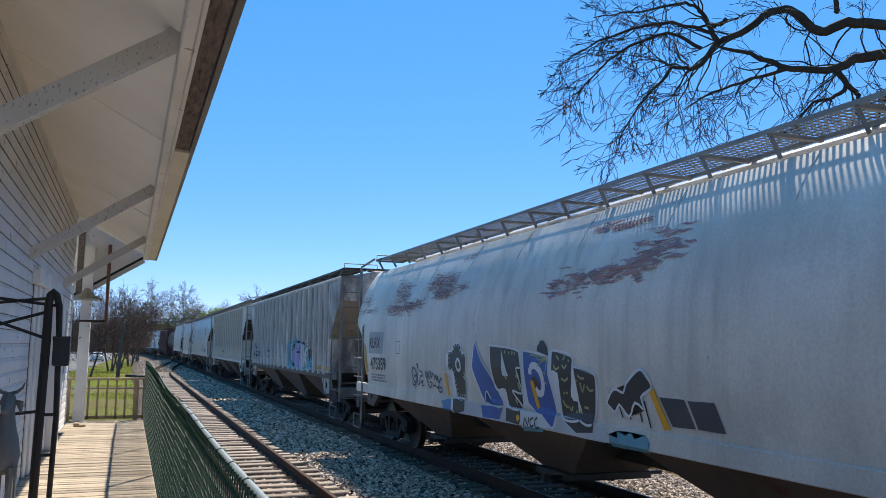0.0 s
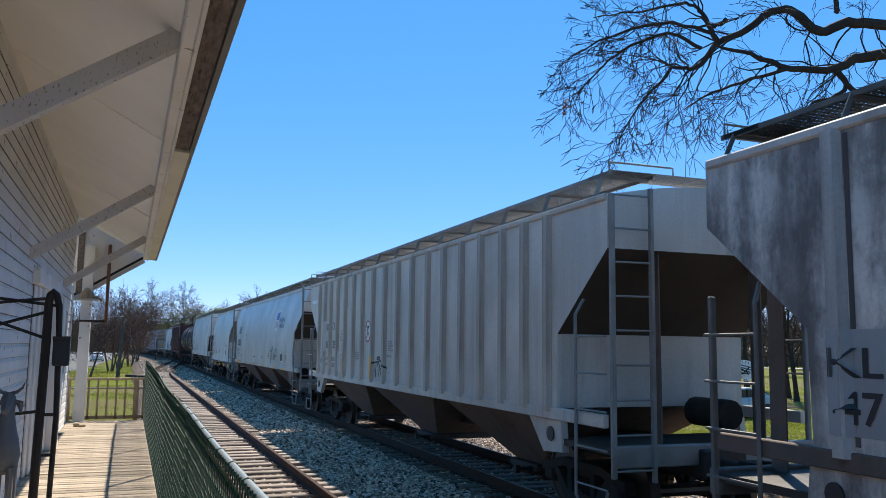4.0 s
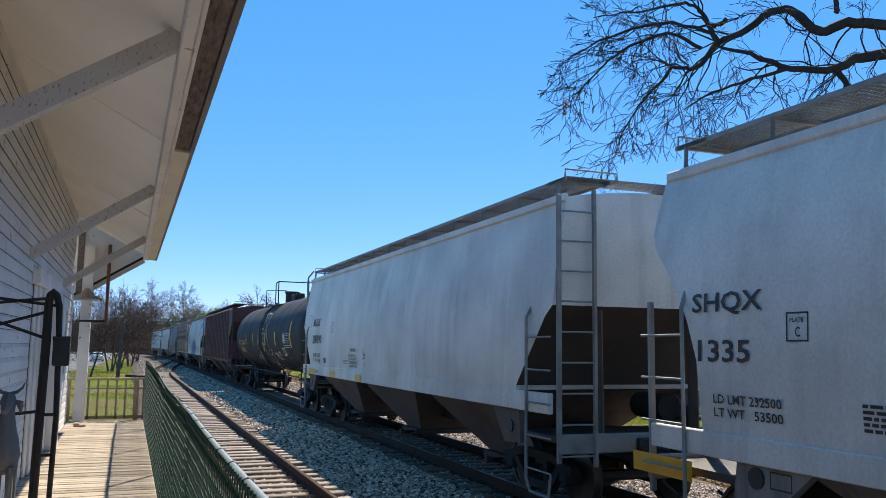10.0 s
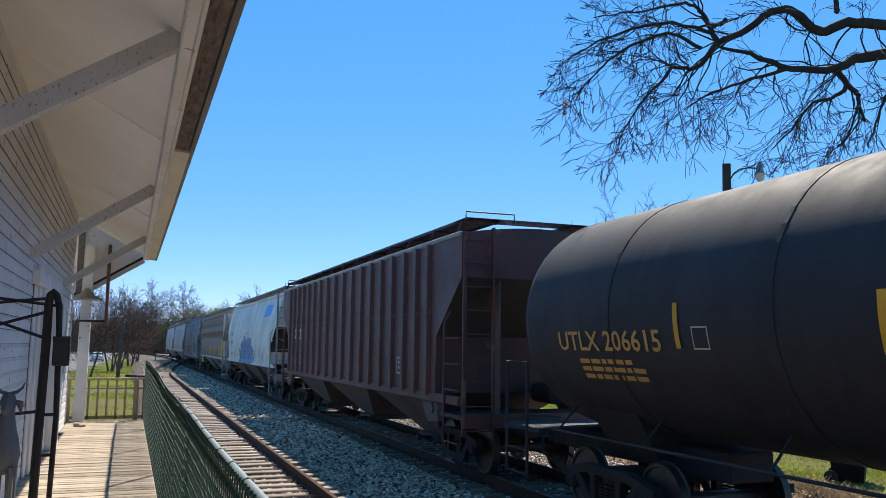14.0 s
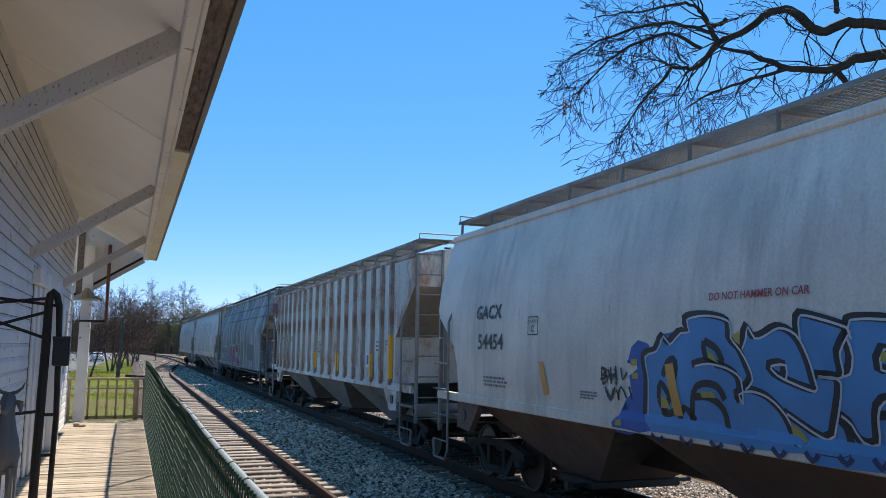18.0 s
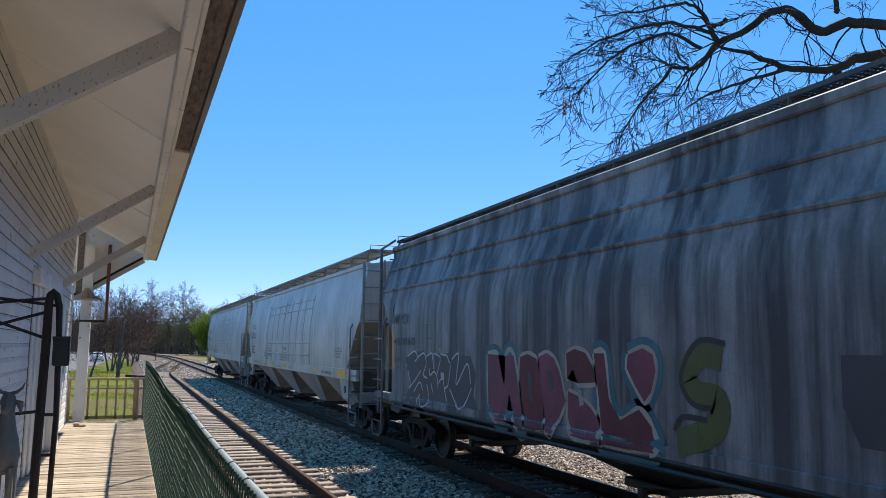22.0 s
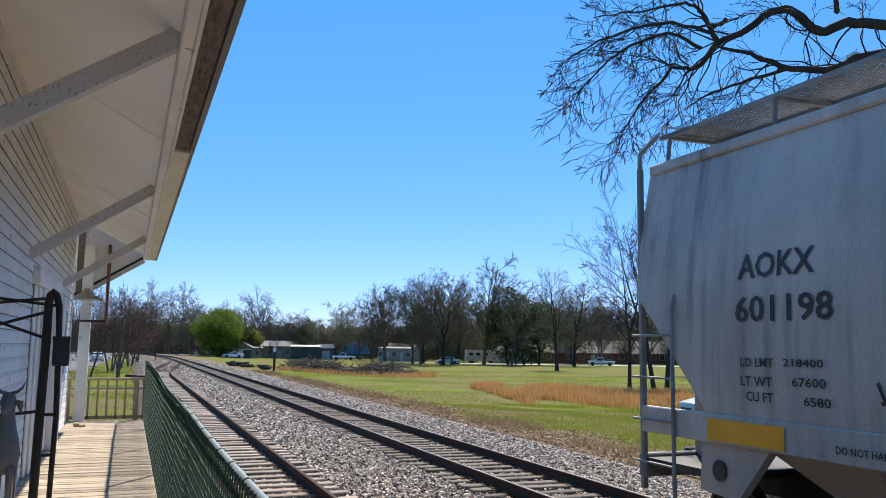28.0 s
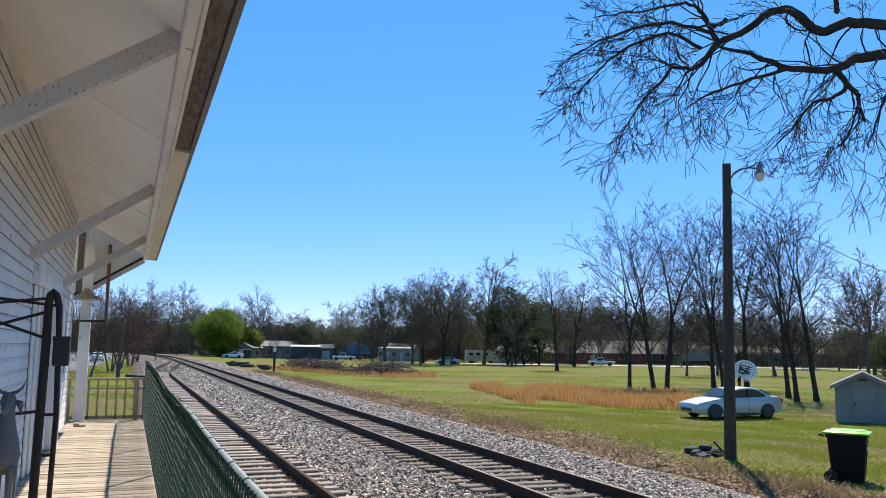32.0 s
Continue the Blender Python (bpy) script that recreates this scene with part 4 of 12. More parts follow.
def limb_tree(seed, height, wide, r0, clear, bark, twig, tip=0.011, leaders=2, first=15, second=1.3, third=2.2, leaves=None, stems=1, open_angle=0.85, droop=0.0, fork=0.45):
    """Meshes of a bare tree: a trunk that forks into leaders, boughs set round them, branches on the boughs, twigs on the branches."""
    rnd = random.Random(seed)
    wood_part, fine, tips = Shape(), Shape(), []
    up = Vector((0, 0, 1))

    def run_out(p, d, length, r, end, seg, wander, lift):
        n = max(2, int(length / seg))
        pts, rs = [p.copy()], [r]
        for i in range(n):
            d = (d + Vector((rnd.gauss(0, wander), rnd.gauss(0, wander), rnd.gauss(0, wander) + lift))).normalized()
            p = p + d * (length / n)
            pts.append(p.copy())
            rs.append(r + (end - r) * ((i + 1) / n) ** 0.8)
        return pts, rs

    def lay(pts, rs):
        if rs[0] > 0.05:
            wood_part.tube(pts, rs, 7 if rs[0] > 0.12 else 5, False)
        else:
            fine.tube(pts, rs, 3, False)

    def side_way(d, turn, angle):
        o = d.orthogonal().normalized()
        o = Matrix.Rotation(turn, 3, d) @ o
        return (d * math.cos(angle) + o * math.sin(angle)).normalized()

    def along(pts, f):
        q = f * (len(pts) - 1)
        i = min(int(q), len(pts) - 2)
        return pts[i].lerp(pts[i + 1], q - i), (pts[i + 1] - pts[i]).normalized(), i

    def branch(p, d, length, r, level):
        pts, rs = run_out(p, d, length, r, tip * (0.6 if level == 3 else 1.0), (0.7, 0.55, 0.4, 0.3)[level], (0.07, 0.10, 0.13, 0.16)[level], (0.07, 0.05, 0.03, 0.02)[level] - droop)
        lay(pts, rs)
        if level == 3:
            tips.append(pts[-1])
            return
        n = max(3, int(length * (second, third, 4.0)[level]))
        turn = rnd.uniform(0, 6.28)
        for k in range(n):
            f = (0.22, 0.12, 0.1)[level] + (0.78, 0.86, 0.9)[level] * (k + rnd.random()) / n
            q, dd, i = along(pts, min(f, 0.999))
            turn += 2.4
            child = length * (0.62, 0.5, 0.42)[level] * (1.05 - 0.6 * f) * rnd.uniform(0.7, 1.25)
            child = max(child, (1.1, 0.6, 0.35)[level])
            branch(q, side_way(dd, turn, rnd.uniform(0.45, 0.8)), child, max(tip, rs[i] * 0.5), level + 1)

    for st in range(stems):
        lean = Vector((rnd.gauss(0, 0.05), rnd.gauss(0, 0.05), 1)) if stems == 1 else Vector((math.cos(6.28 * st / stems) * 0.25, math.sin(6.28 * st / stems) * 0.25, 1))
        foot = Vector((lean.x * 0.5, lean.y * 0.5, -0.3)) if stems > 1 else Vector((0, 0, -0.3))
        trunk_h = height * fork
        pts, rs = run_out(foot, lean.normalized(), trunk_h, r0, r0 * 0.72, 0.9, 0.03, 0.02)
        rs[0] = r0 * 1.4
        wood_part.tube(pts, rs, 9, False)
        spots = []
        n_low = int(first * 0.3)
        for k in range(n_low):
            f = max(clear / fork, 0.35) + (1 - max(clear / fork, 0.35)) * (k + rnd.random()) / n_low
            spots.append((*along(pts, min(f, 0.99))[:2], r0 * 0.3, 0.75))
        top_d = (pts[-1] - pts[-2]).normalized()
        t0 = rnd.uniform(0, 6.28)
        for k in range(leaders):
            d = side_way(top_d, t0 + 6.28 * k / leaders, rnd.uniform(0.14, 0.26) if leaders > 1 else 0.05)
            lp, lr = run_out(pts[-1], d, (height - trunk_h) * rnd.uniform(0.78, 0.92), r0 * (0.72 if leaders == 1 else 0.55), tip * 1.5, 0.8, 0.06, 0.03)
            lay(lp, lr)
            for j in range(max(3, first // leaders)):
                f = 0.06 + 0.9 * (j + rnd.random()) / max(3, first // leaders)
                q, dd, i = along(lp, min(f, 0.99))
                spots.append((q, dd, lr[i] * 0.55, 1.0 - 0.5 * f))
        turn = rnd.uniform(0, 6.28)
        for q, dd, r, k in spots:
            turn += 2.4
            branch(q, side_way(dd, turn, open_angle * rnd.uniform(0.8, 1.2)), wide * 0.5 * k * rnd.uniform(0.8, 1.2), max(r, tip * 2), 0)
    out = [("trunk", mesh_of("trunk", wood_part, bark, True)), ("crown", mesh_of("crown", fine, twig))]
    if leaves:
        mat, per, size, scatter = leaves
        out.append(("foliage", mesh_of("foliage", leaf_clumps(tips, rnd, per, size, scatter), mat)))
    return out


def tree(x, y, meshes, label, turn=0.0, size=1.0, group="", tall=1.0):
    z = ground_z(x, y)
    t = thing("tree", pose(x, y, z, 0, 0, turn) @ Matrix.Diagonal((size, size, size * tall, 1)), label, "tree", group)
    for name, me in meshes:
        p = part(name, me, None, t)
        if name != "trunk":
            p["kind"] = "stuff"
    return t


def field_trees():
    mid = [limb_tree(sd, 14.5, w, 0.19, c, MAT_BARK_DARK, MAT_BARK_DARK, 0.0115, ld, 18, 1.5, 2.2, None, 1, 0.9, 0.0, fk) for sd, w, c, ld, fk in ((21, 9.5, 0.2, 2, 0.36), (22, 10.5, 0.16, 3, 0.3), (25, 9.0, 0.22, 2, 0.4))]
    for i, (x, y, sz) in enumerate(((36.0, 55.0, 0.86), (35.7, 51.3, 0.98), (36.3, 50.7, 1.0), (47.0, 59.0, 1.08), (48.6, 59.6, 1.05), (47.3, 55.2, 1.12), (42.0, 45.0, 0.93), (39.4, 41.5, 0.86), (40.8, 41.3, 0.92))):
        tree(x, y, mid[i % 3], "tall leafless tree with dark trunk on the mown grass", i * 131, sz, "bare trees on the grass")
    # the wood's edge behind the field
    far = [limb_tree(sd, 16.5, w, 0.24, c, MAT_BARK, MAT_TWIG, 0.022, ld, 20, 1.6, 2.1, None, 1, 0.9, 0.0, fk) for sd, w, c, ld, fk in ((31, 12.0, 0.14, 2, 0.28), (32, 13.5, 0.12, 3, 0.24))]
    pale = limb_tree(35, 16.5, 10.5, 0.26, 0.18, MAT_BARK, MAT_TWIG_PALE, 0.027, 3, 20, 1.6, 2.1, (MAT_LEAF_BUD, 1, 0.15, 0.25), 1, 0.9, 0.0, 0.26)
    red = limb_tree(36, 11.0, 9.0, 0.2, 0.14, MAT_BARK, MAT_TWIG_RED, 0.024, 3, 20, 1.7, 2.3, (MAT_LEAF_DRY, 1, 0.12, 0.25), 1, 0.95, 0.0, 0.22)
    ever = crown_tree(37, 14.0, 8.5, 0.26, 0.06, 320, MAT_BARK_DARK, MAT_TWIG, (MAT_LEAF_DARK, 6, 0.26, 0.45), 0.0, 0.3, -0.2, 0.02, 3, 0.6)
    round_green = crown_tree(38, 12.0, 11.6, 0.34, 0.1, 700, MAT_BARK_DARK, MAT_BARK_DARK, (MAT_LEAF_SPRING, 22, 0.25, 0.5), 0.0, 0.3, -0.12, 0.02, 3, 0.5)
    oak = limb_tree(39, 16.0, 15.0, 0.42, 0.34, MAT_BARK, MAT_TWIG, 0.022, 3, 22, 1.6, 2.4, None, 1, 0.95, 0.0, 0.36)
    big = limb_tree(40, 16.6, 13.0, 0.36, 0.14, MAT_BARK_DARK, MAT_TWIG, 0.02, 3, 24, 1.7, 2.3, (MAT_LEAF_BUD, 1, 0.06, 0.2), 1, 0.9, 0.0, 0.26)
    slim = limb_tree(41, 15.2, 9.5, 0.3, 0.18, MAT_BARK_DARK, MAT_TWIG_PALE, 0.018, 2, 22, 1.8, 2.4, (MAT_LEAF_BUD, 1, 0.08, 0.2), 1, 0.85, 0.0, 0.3)
    tree(20.1, 203, round_green, "round spring-green tree beside the crossing", 20, 0.9)
    tree(26.5, 207, round_green, "small spring-green tree beside the crossing", 200, 0.6)
    tree(52.2, 174, oak, "wide leafless oak behind the trailer home", 40, 1.0)
    tree(60.6, 112, slim, "budding tree at the field edge", 10, 1.0)
    tree(53.5, 142, big, "leafless tree at the field edge", 120, 1.05)
    tree(50.6, 146, far[0], "leafless tree at the field edge", 60, 0.98)
    tree(56.8, 146, far[1], "leafless tree at the field edge", 0, 1.02)
    for i, (x, y, s) in enumerate(((69.3, 148, 1.05), (72.3, 147, 0.95), (75.0, 146, 0.85))):
        tree(x, y, ever, "dark ivy-covered evergreen tree at the field edge", i * 70, s, "dark evergreens at the field edge")
    tree(66, 152, pale, "budding pale tree behind the evergreens", 30, 1.35)
    edge = (far[1], big, slim, far[0], pale)
    for i, (x, y, sz) in enumerate(((50.4, 150, 0.95), (55.2, 158, 1.0), (60.4, 152, 0.98), (63.6, 160, 1.02), (66.8, 141, 0.95), (72.5, 151, 1.0), (78.8, 139, 0.98), (85.5, 152, 0.92), (90.5, 148, 0.85))):
        tree(x, y, edge[i % 5], "leafless tree in the row along the field edge", i * 97, sz, "trees along the field edge")
    rnd = random.Random(8)
    sets = [far[0], far[1], pale, far[0], red, far[1], ever, pale]
    names = {0: "leafless tree in the wood behind the houses", 2: "pale budding tree in the wood behind the houses", 4: "reddish budding tree in the wood behind the houses", 6: "dark evergreen in the wood behind the houses"}
    for i in range(130):
        u = i / 129
        ang = -0.06 + u * 0.93 + rnd.uniform(-0.006, 0.006)
        dist = 236 + rnd.uniform(-20, 36) - 60 * u
        k = rnd.randrange(8)
        x, y = dist * math.sin(ang), dist * math.cos(ang)
        if ang < 0.02:
            dist += 40
        lab = names[{0: 0, 1: 0, 2: 2, 3: 0, 4: 4, 5: 0, 6: 6, 7: 2}[k]]
        tree(x, y, sets[k], lab, rnd.uniform(0, 360), rnd.uniform(0.55, 0.92) * (1.1 if 0.42 < u < 0.6 else (0.78 if u >= 0.6 else 0.95)) * (0.85 if k == 6 else 1), "wood behind the houses")
    # a deeper part of the wood behind the long building
    for i in range(48):
        ang = 0.40 + 0.34 * i / 47 + rnd.uniform(-0.01, 0.01)
        dist = rnd.uniform(218, 262)
        k = (0, 5, 1, 6, 3, 5, 0, 4)[i % 8]
        tree(dist * math.sin(ang), dist * math.cos(ang), (far[0], far[1], pale, big, red, big, ever, pale)[k], names[4 if k == 4 else 6 if k == 6 else 0], rnd.uniform(0, 360), rnd.uniform(0.85, 1.1) * (1.0 if ang < 0.62 else 0.8), "wood behind the houses")
    # trees right of the shed
    tree(92, 84, far[1], "leafless tree behind the shed", 0, 1.0)
    tree(80, 88, red, "reddish tree behind the shed", 50, 1.15)
    tree(86, 76, ever, "dark evergreen behind the shed", 150, 0.4)
    tree(102, 92, red, "reddish tree behind the shed", 90, 1.3)
    tree(74, 92, far[0], "leafless tree by the long building", 70, 0.8)
    tree(66, 88, far[1], "leafless tree by the long building", 190, 0.75)
    # row of crape myrtles along the street
    myrtle = [limb_tree(sd, 6.8, 5.0, 0.085, 0.12, MAT_BARK, MAT_TWIG_RED, 0.0085, 2, 10, 2.7, 3.6, None, 3, 0.75, 0.0, 0.26) for sd in (51, 52)]
    for i, (x, y, s) in enumerate(((-3.0, 74, 1.0), (-1.5, 88, 1.05), (-0.8, 97, 1.02), (0.2, 107, 1.05), (1.0, 121, 1.1), (-5.5, 80, 1.0), (-7.5, 98, 1.1), (1.4, 140, 1.1))):
        tree(x, y, myrtle[i % 2], "leafless crape myrtle with many stems on the grass strip", i * 77, s * 1.12, "crape myrtles along the street")
    tree(6.5, 245, pale, "pale budding tree beyond the crossing", 0, 1.25)
    tree(15.0, 262, far[0], "leafless tree beyond the crossing", 120, 1.25)
    tree(0.5, 250, pale, "pale budding tree beyond the crossing", 220, 1.15)
    tree(33, 230, far[1], "leafless tree behind the green tree", 20, 1.15)
    # scrub and undergrowth of the wood
    s = Shape()
    for i in range(9000):
        ang = -0.07 + rnd.random() * 0.96
        dist = rnd.uniform(215, 290) - 40 * max(0, ang)
        x, y, z = dist * math.sin(ang), dist * math.cos(ang), -1.1
        h = rnd.uniform(3.0, 9.5) * (0.9 if ang > 0.5 else 1.0)
        b = Vector((x, y, z))
        top = b + Vector((rnd.gauss(0, 1.1), rnd.gauss(0, 1.1), h))
        s.tube([b, b.lerp(top, 0.5) + Vector((rnd.gauss(0, 0.4), 0, 0)), top], [rnd.uniform(0.04, 0.1), 0.045, 0.012], 3, False)
        for _ in range(4):
            q = b.lerp(top, rnd.uniform(0.2, 0.95))
            s.tube([q, q + Vector((rnd.gauss(0, 1.0), rnd.gauss(0, 1.0), rnd.uniform(0.3, 2.2)))], [0.035, 0.012], 3, False)
    solid("woodland_scrub", s, MAT_TWIG, "grey-brown leafless scrub of the distant wood", "scrub", "stuff")
    # an added brown sheet stands for the dense wood and closes its sky gaps
    backdrop = Shape()
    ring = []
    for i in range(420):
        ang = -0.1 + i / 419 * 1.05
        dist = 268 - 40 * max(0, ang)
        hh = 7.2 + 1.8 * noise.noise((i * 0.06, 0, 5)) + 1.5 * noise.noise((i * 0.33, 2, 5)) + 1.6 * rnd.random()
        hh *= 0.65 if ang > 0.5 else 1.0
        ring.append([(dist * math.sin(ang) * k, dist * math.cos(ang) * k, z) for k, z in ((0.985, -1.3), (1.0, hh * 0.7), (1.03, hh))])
    backdrop.loft(ring, caps=False, closed=False)
    solid("far_wood_bank", backdrop, plain("far_wood_brown", (0.06, 0.05, 0.038), 0.95, 0, 0.5, 1.5, 0.4), "brown mass of the far wood", "wood", "structure")


field_trees()


# ---- overhanging branches near the track ----
def overhang():
    t = thing("oak_tree", (0, 0, 0), "large leafless oak whose limbs overhang the track", "tree")
    rnd = random.Random(77)
    trunk, twigs = Shape(), Shape()
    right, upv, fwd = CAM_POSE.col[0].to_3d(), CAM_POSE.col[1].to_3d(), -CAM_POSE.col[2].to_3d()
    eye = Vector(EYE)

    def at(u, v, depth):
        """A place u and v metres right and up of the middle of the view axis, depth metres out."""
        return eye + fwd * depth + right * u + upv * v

    def limb(pts, r0, r1, kids, length, side=0.9, gravity=0.05, depth=3):
        n = len(pts)
        rs = [r0 + (r1 - r0) * i / (n - 1) for i in range(n)]
        fine, fr = [], []
        for i in range(n - 1):
            p0, p1, p2, p3 = pts[max(i - 1, 0)], pts[i], pts[i + 1], pts[min(i + 2, n - 1)]
            for k in range(4):
                q = k / 4
                fine.append(0.5 * ((2 * p1) + (p2 - p0) * q + (2 * p0 - 5 * p1 + 4 * p2 - p3) * q * q + (3 * p1 - p0 - 3 * p2 + p3) * q ** 3) + Vector((rnd.gauss(0, 0.014), rnd.gauss(0, 0.014), rnd.gauss(0, 0.014))))
                fr.append(rs[i] + (rs[i + 1] - rs[i]) * q)
        fine.append(pts[-1])
        fr.append(rs[-1])
        trunk.tube(fine, fr, 8, False)
        for k in range(kids):
            i = int(rnd.uniform(0.2, 1.0) * (len(fine) - 1))
            d = (fine[min(i + 1, len(fine) - 1)] - fine[max(i - 1, 0)]).normalized()
            d = (d + right * rnd.gauss(-0.15, side * 0.5) + upv * rnd.gauss(-0.25, side * 0.7) + fwd * rnd.gauss(0, side * 0.6)).normalized()
            grow(trunk, twigs, fine[i], d, length * rnd.uniform(0.6, 1.3), min(fr[i] * 0.5, 0.024), 2, rnd, 0.62, 2 + depth, 0.0, 0.24, 0.0062, (2, 3), 0.6, gravity)

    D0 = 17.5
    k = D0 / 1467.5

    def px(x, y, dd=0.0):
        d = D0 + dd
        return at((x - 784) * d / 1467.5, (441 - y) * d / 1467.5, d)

    base = Vector((17.6, 11.5, -0.6))
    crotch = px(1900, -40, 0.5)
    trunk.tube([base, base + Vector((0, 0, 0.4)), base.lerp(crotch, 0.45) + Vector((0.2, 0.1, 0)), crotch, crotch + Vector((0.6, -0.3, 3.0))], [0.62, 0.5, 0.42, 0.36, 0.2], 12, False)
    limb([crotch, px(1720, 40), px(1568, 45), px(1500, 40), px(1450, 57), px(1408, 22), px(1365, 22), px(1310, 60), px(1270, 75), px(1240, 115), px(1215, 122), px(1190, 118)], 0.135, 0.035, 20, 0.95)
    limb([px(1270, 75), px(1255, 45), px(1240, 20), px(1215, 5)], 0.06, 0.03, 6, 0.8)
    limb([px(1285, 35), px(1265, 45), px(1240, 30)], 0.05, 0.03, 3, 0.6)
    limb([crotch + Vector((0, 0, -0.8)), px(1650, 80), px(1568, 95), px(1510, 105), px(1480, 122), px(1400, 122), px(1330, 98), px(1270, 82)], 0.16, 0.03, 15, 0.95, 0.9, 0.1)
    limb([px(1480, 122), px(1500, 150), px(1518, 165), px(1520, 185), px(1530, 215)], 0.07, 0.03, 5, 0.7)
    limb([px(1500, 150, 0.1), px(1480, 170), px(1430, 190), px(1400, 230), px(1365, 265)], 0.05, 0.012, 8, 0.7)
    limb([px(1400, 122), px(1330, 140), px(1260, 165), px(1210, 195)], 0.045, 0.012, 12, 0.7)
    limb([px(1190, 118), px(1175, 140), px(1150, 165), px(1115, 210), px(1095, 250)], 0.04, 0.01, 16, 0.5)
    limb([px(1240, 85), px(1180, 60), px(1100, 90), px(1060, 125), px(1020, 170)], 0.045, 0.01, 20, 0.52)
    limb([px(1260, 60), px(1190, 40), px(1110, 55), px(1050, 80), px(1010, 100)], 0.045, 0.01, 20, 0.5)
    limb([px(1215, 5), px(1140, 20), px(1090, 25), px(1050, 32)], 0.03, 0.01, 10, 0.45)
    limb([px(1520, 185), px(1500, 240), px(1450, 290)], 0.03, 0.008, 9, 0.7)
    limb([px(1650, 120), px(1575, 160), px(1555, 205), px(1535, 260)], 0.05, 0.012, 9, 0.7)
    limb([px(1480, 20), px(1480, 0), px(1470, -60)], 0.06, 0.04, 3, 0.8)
    part("trunk", trunk, MAT_BARK_DARK, t, smooth=True)
    tagged(part("crown", twigs, MAT_BARK_DARK, t, "fine leafless twigs"), kind="stuff")
    nest = Shape()
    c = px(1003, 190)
    for _ in range(26):
        a = Vector((rnd.gauss(0, 1), rnd.gauss(0, 1), rnd.gauss(0, 1))).normalized()
        b = a.orthogonal().normalized()
        q = c + Vector((rnd.gauss(0, 0.06), rnd.gauss(0, 0.06), rnd.gauss(0, 0.08)))
        nest.add([q + a * 0.07, q + b * 0.04, q - a * 0.07, q - b * 0.04], [(0, 1, 2, 3)])
    part("leaf_tuft", nest, MAT_LEAF_DRY, t, "tuft of dead brown leaves")
    # a second tree whose limbs reach in lower down
    low = tree_meshes(91, 13.0, 0.3, 0.75, 6, 0.3, 0.15, (2, 3), 0.01, MAT_BARK_DARK, MAT_TWIG, 4, None, 0.9, 0.26)
    tree(41.5, 26.5, low, "leafless tree with long limbs behind the shed", 75, 1.1)


overhang()

# ---- things on the field ----
MAT_POLEWOOD = wood("creosoted_pole", (0.075, 0.056, 0.042), (0.032, 0.025, 0.02), 0.9, (10, 10, 0.8))
MAT_LAMP_GLASS = plain("milky_lamp_glass", (0.75, 0.72, 0.62), 0.3, 0, 0.05, 3)
MAT_LIME = plain("lime_green_plastic", (0.22, 0.55, 0.03), 0.4, 0, 0.1, 4)
MAT_BINBLACK = plain("black_bin_plastic", (0.006, 0.007, 0.007), 0.65, 0, 0.25, 6, gloss=0.2)
MAT_SILVER = plain("silver_car_paint", (0.46, 0.455, 0.445), 0.3, 0.3, 0.04, 2, 0.0)
MAT_CARGLASS = plain("dark_car_glass", (0.03, 0.04, 0.05), 0.08, 0, 0.1, 2, 0)
MAT_TYRE = plain("tyre_rubber", (0.02, 0.02, 0.02), 0.8, 0, 0.2, 10)
MAT_ALLOY = plain("wheel_alloy", (0.06, 0.06, 0.062), 0.5, 0.4, 0.1, 8)
MAT_SHEDWHITE = peeling("shed_white_paint", (0.26, 0.238, 0.212), (0.25, 0.23, 0.2), 0.7, 0.15)
MAT_SHINGLE = plain("grey_shingles", (0.20, 0.185, 0.17), 0.9, 0, 0.3, 6)
MAT_BRICK = plain("red_brick_wall", (0.26, 0.075, 0.06), 0.9, 0, 0.3, 3)
MAT_GREYROOF = plain("pale_metal_roof", (0.19, 0.185, 0.18), 0.5, 0.2, 0.15, 2)
MAT_OFFWHITE = plain("off_white_siding", (0.46, 0.43, 0.38), 0.7, 0, 0.15, 3)
MAT_GREYSIDE = plain("grey_dull_siding", (0.27, 0.245, 0.21), 0.8, 0, 0.2, 3)
MAT_DULLROOF = plain("dull_brown_shingles", (0.075, 0.068, 0.063), 0.9, 0, 0.25, 3)
MAT_TAN = plain("tan_siding", (0.42, 0.33, 0.25), 0.8, 0, 0.15, 3)
MAT_SLATE = plain("dark_green_siding", (0.035, 0.037, 0.035), 0.6, 0, 0.2, 3)
MAT_TARP = plain("blue_tarp", (0.08, 0.40, 0.85), 0.5, 0, 0.15, 5)
MAT_WINDOW = plain("dark_window_glass", (0.035, 0.04, 0.05), 0.1, 0, 0.2, 2, 0)
MAT_CONCRETE = plain("pale_road_concrete", (0.50, 0.48, 0.45), 0.85, 0, 0.12, 3)
MAT_ASPHALT = plain("grey_asphalt", (0.13, 0.13, 0.135), 0.9, 0, 0.25, 4)
MAT_DIRT = plain("bare_dirt", (0.30, 0.22, 0.15), 0.95, 0, 0.3, 3, 0.5)
MAT_STRAW = leafy("dry_broomsedge", (0.34, 0.17, 0.06), (0.52, 0.31, 0.13))
MAT_TUFT = leafy("grass_blades", (0.135, 0.175, 0.018), (0.30, 0.335, 0.05))
MAT_STUBBLE = leafy("yellowed_stubble", (0.11, 0.10, 0.03), (0.34, 0.27, 0.12))
MAT_WEED = leafy("dead_weeds", (0.15, 0.10, 0.06), (0.30, 0.22, 0.13))
MAT_LITTER = leafy("fallen_leaves", (0.11, 0.065, 0.04), (0.40, 0.28, 0.175), 0.15)
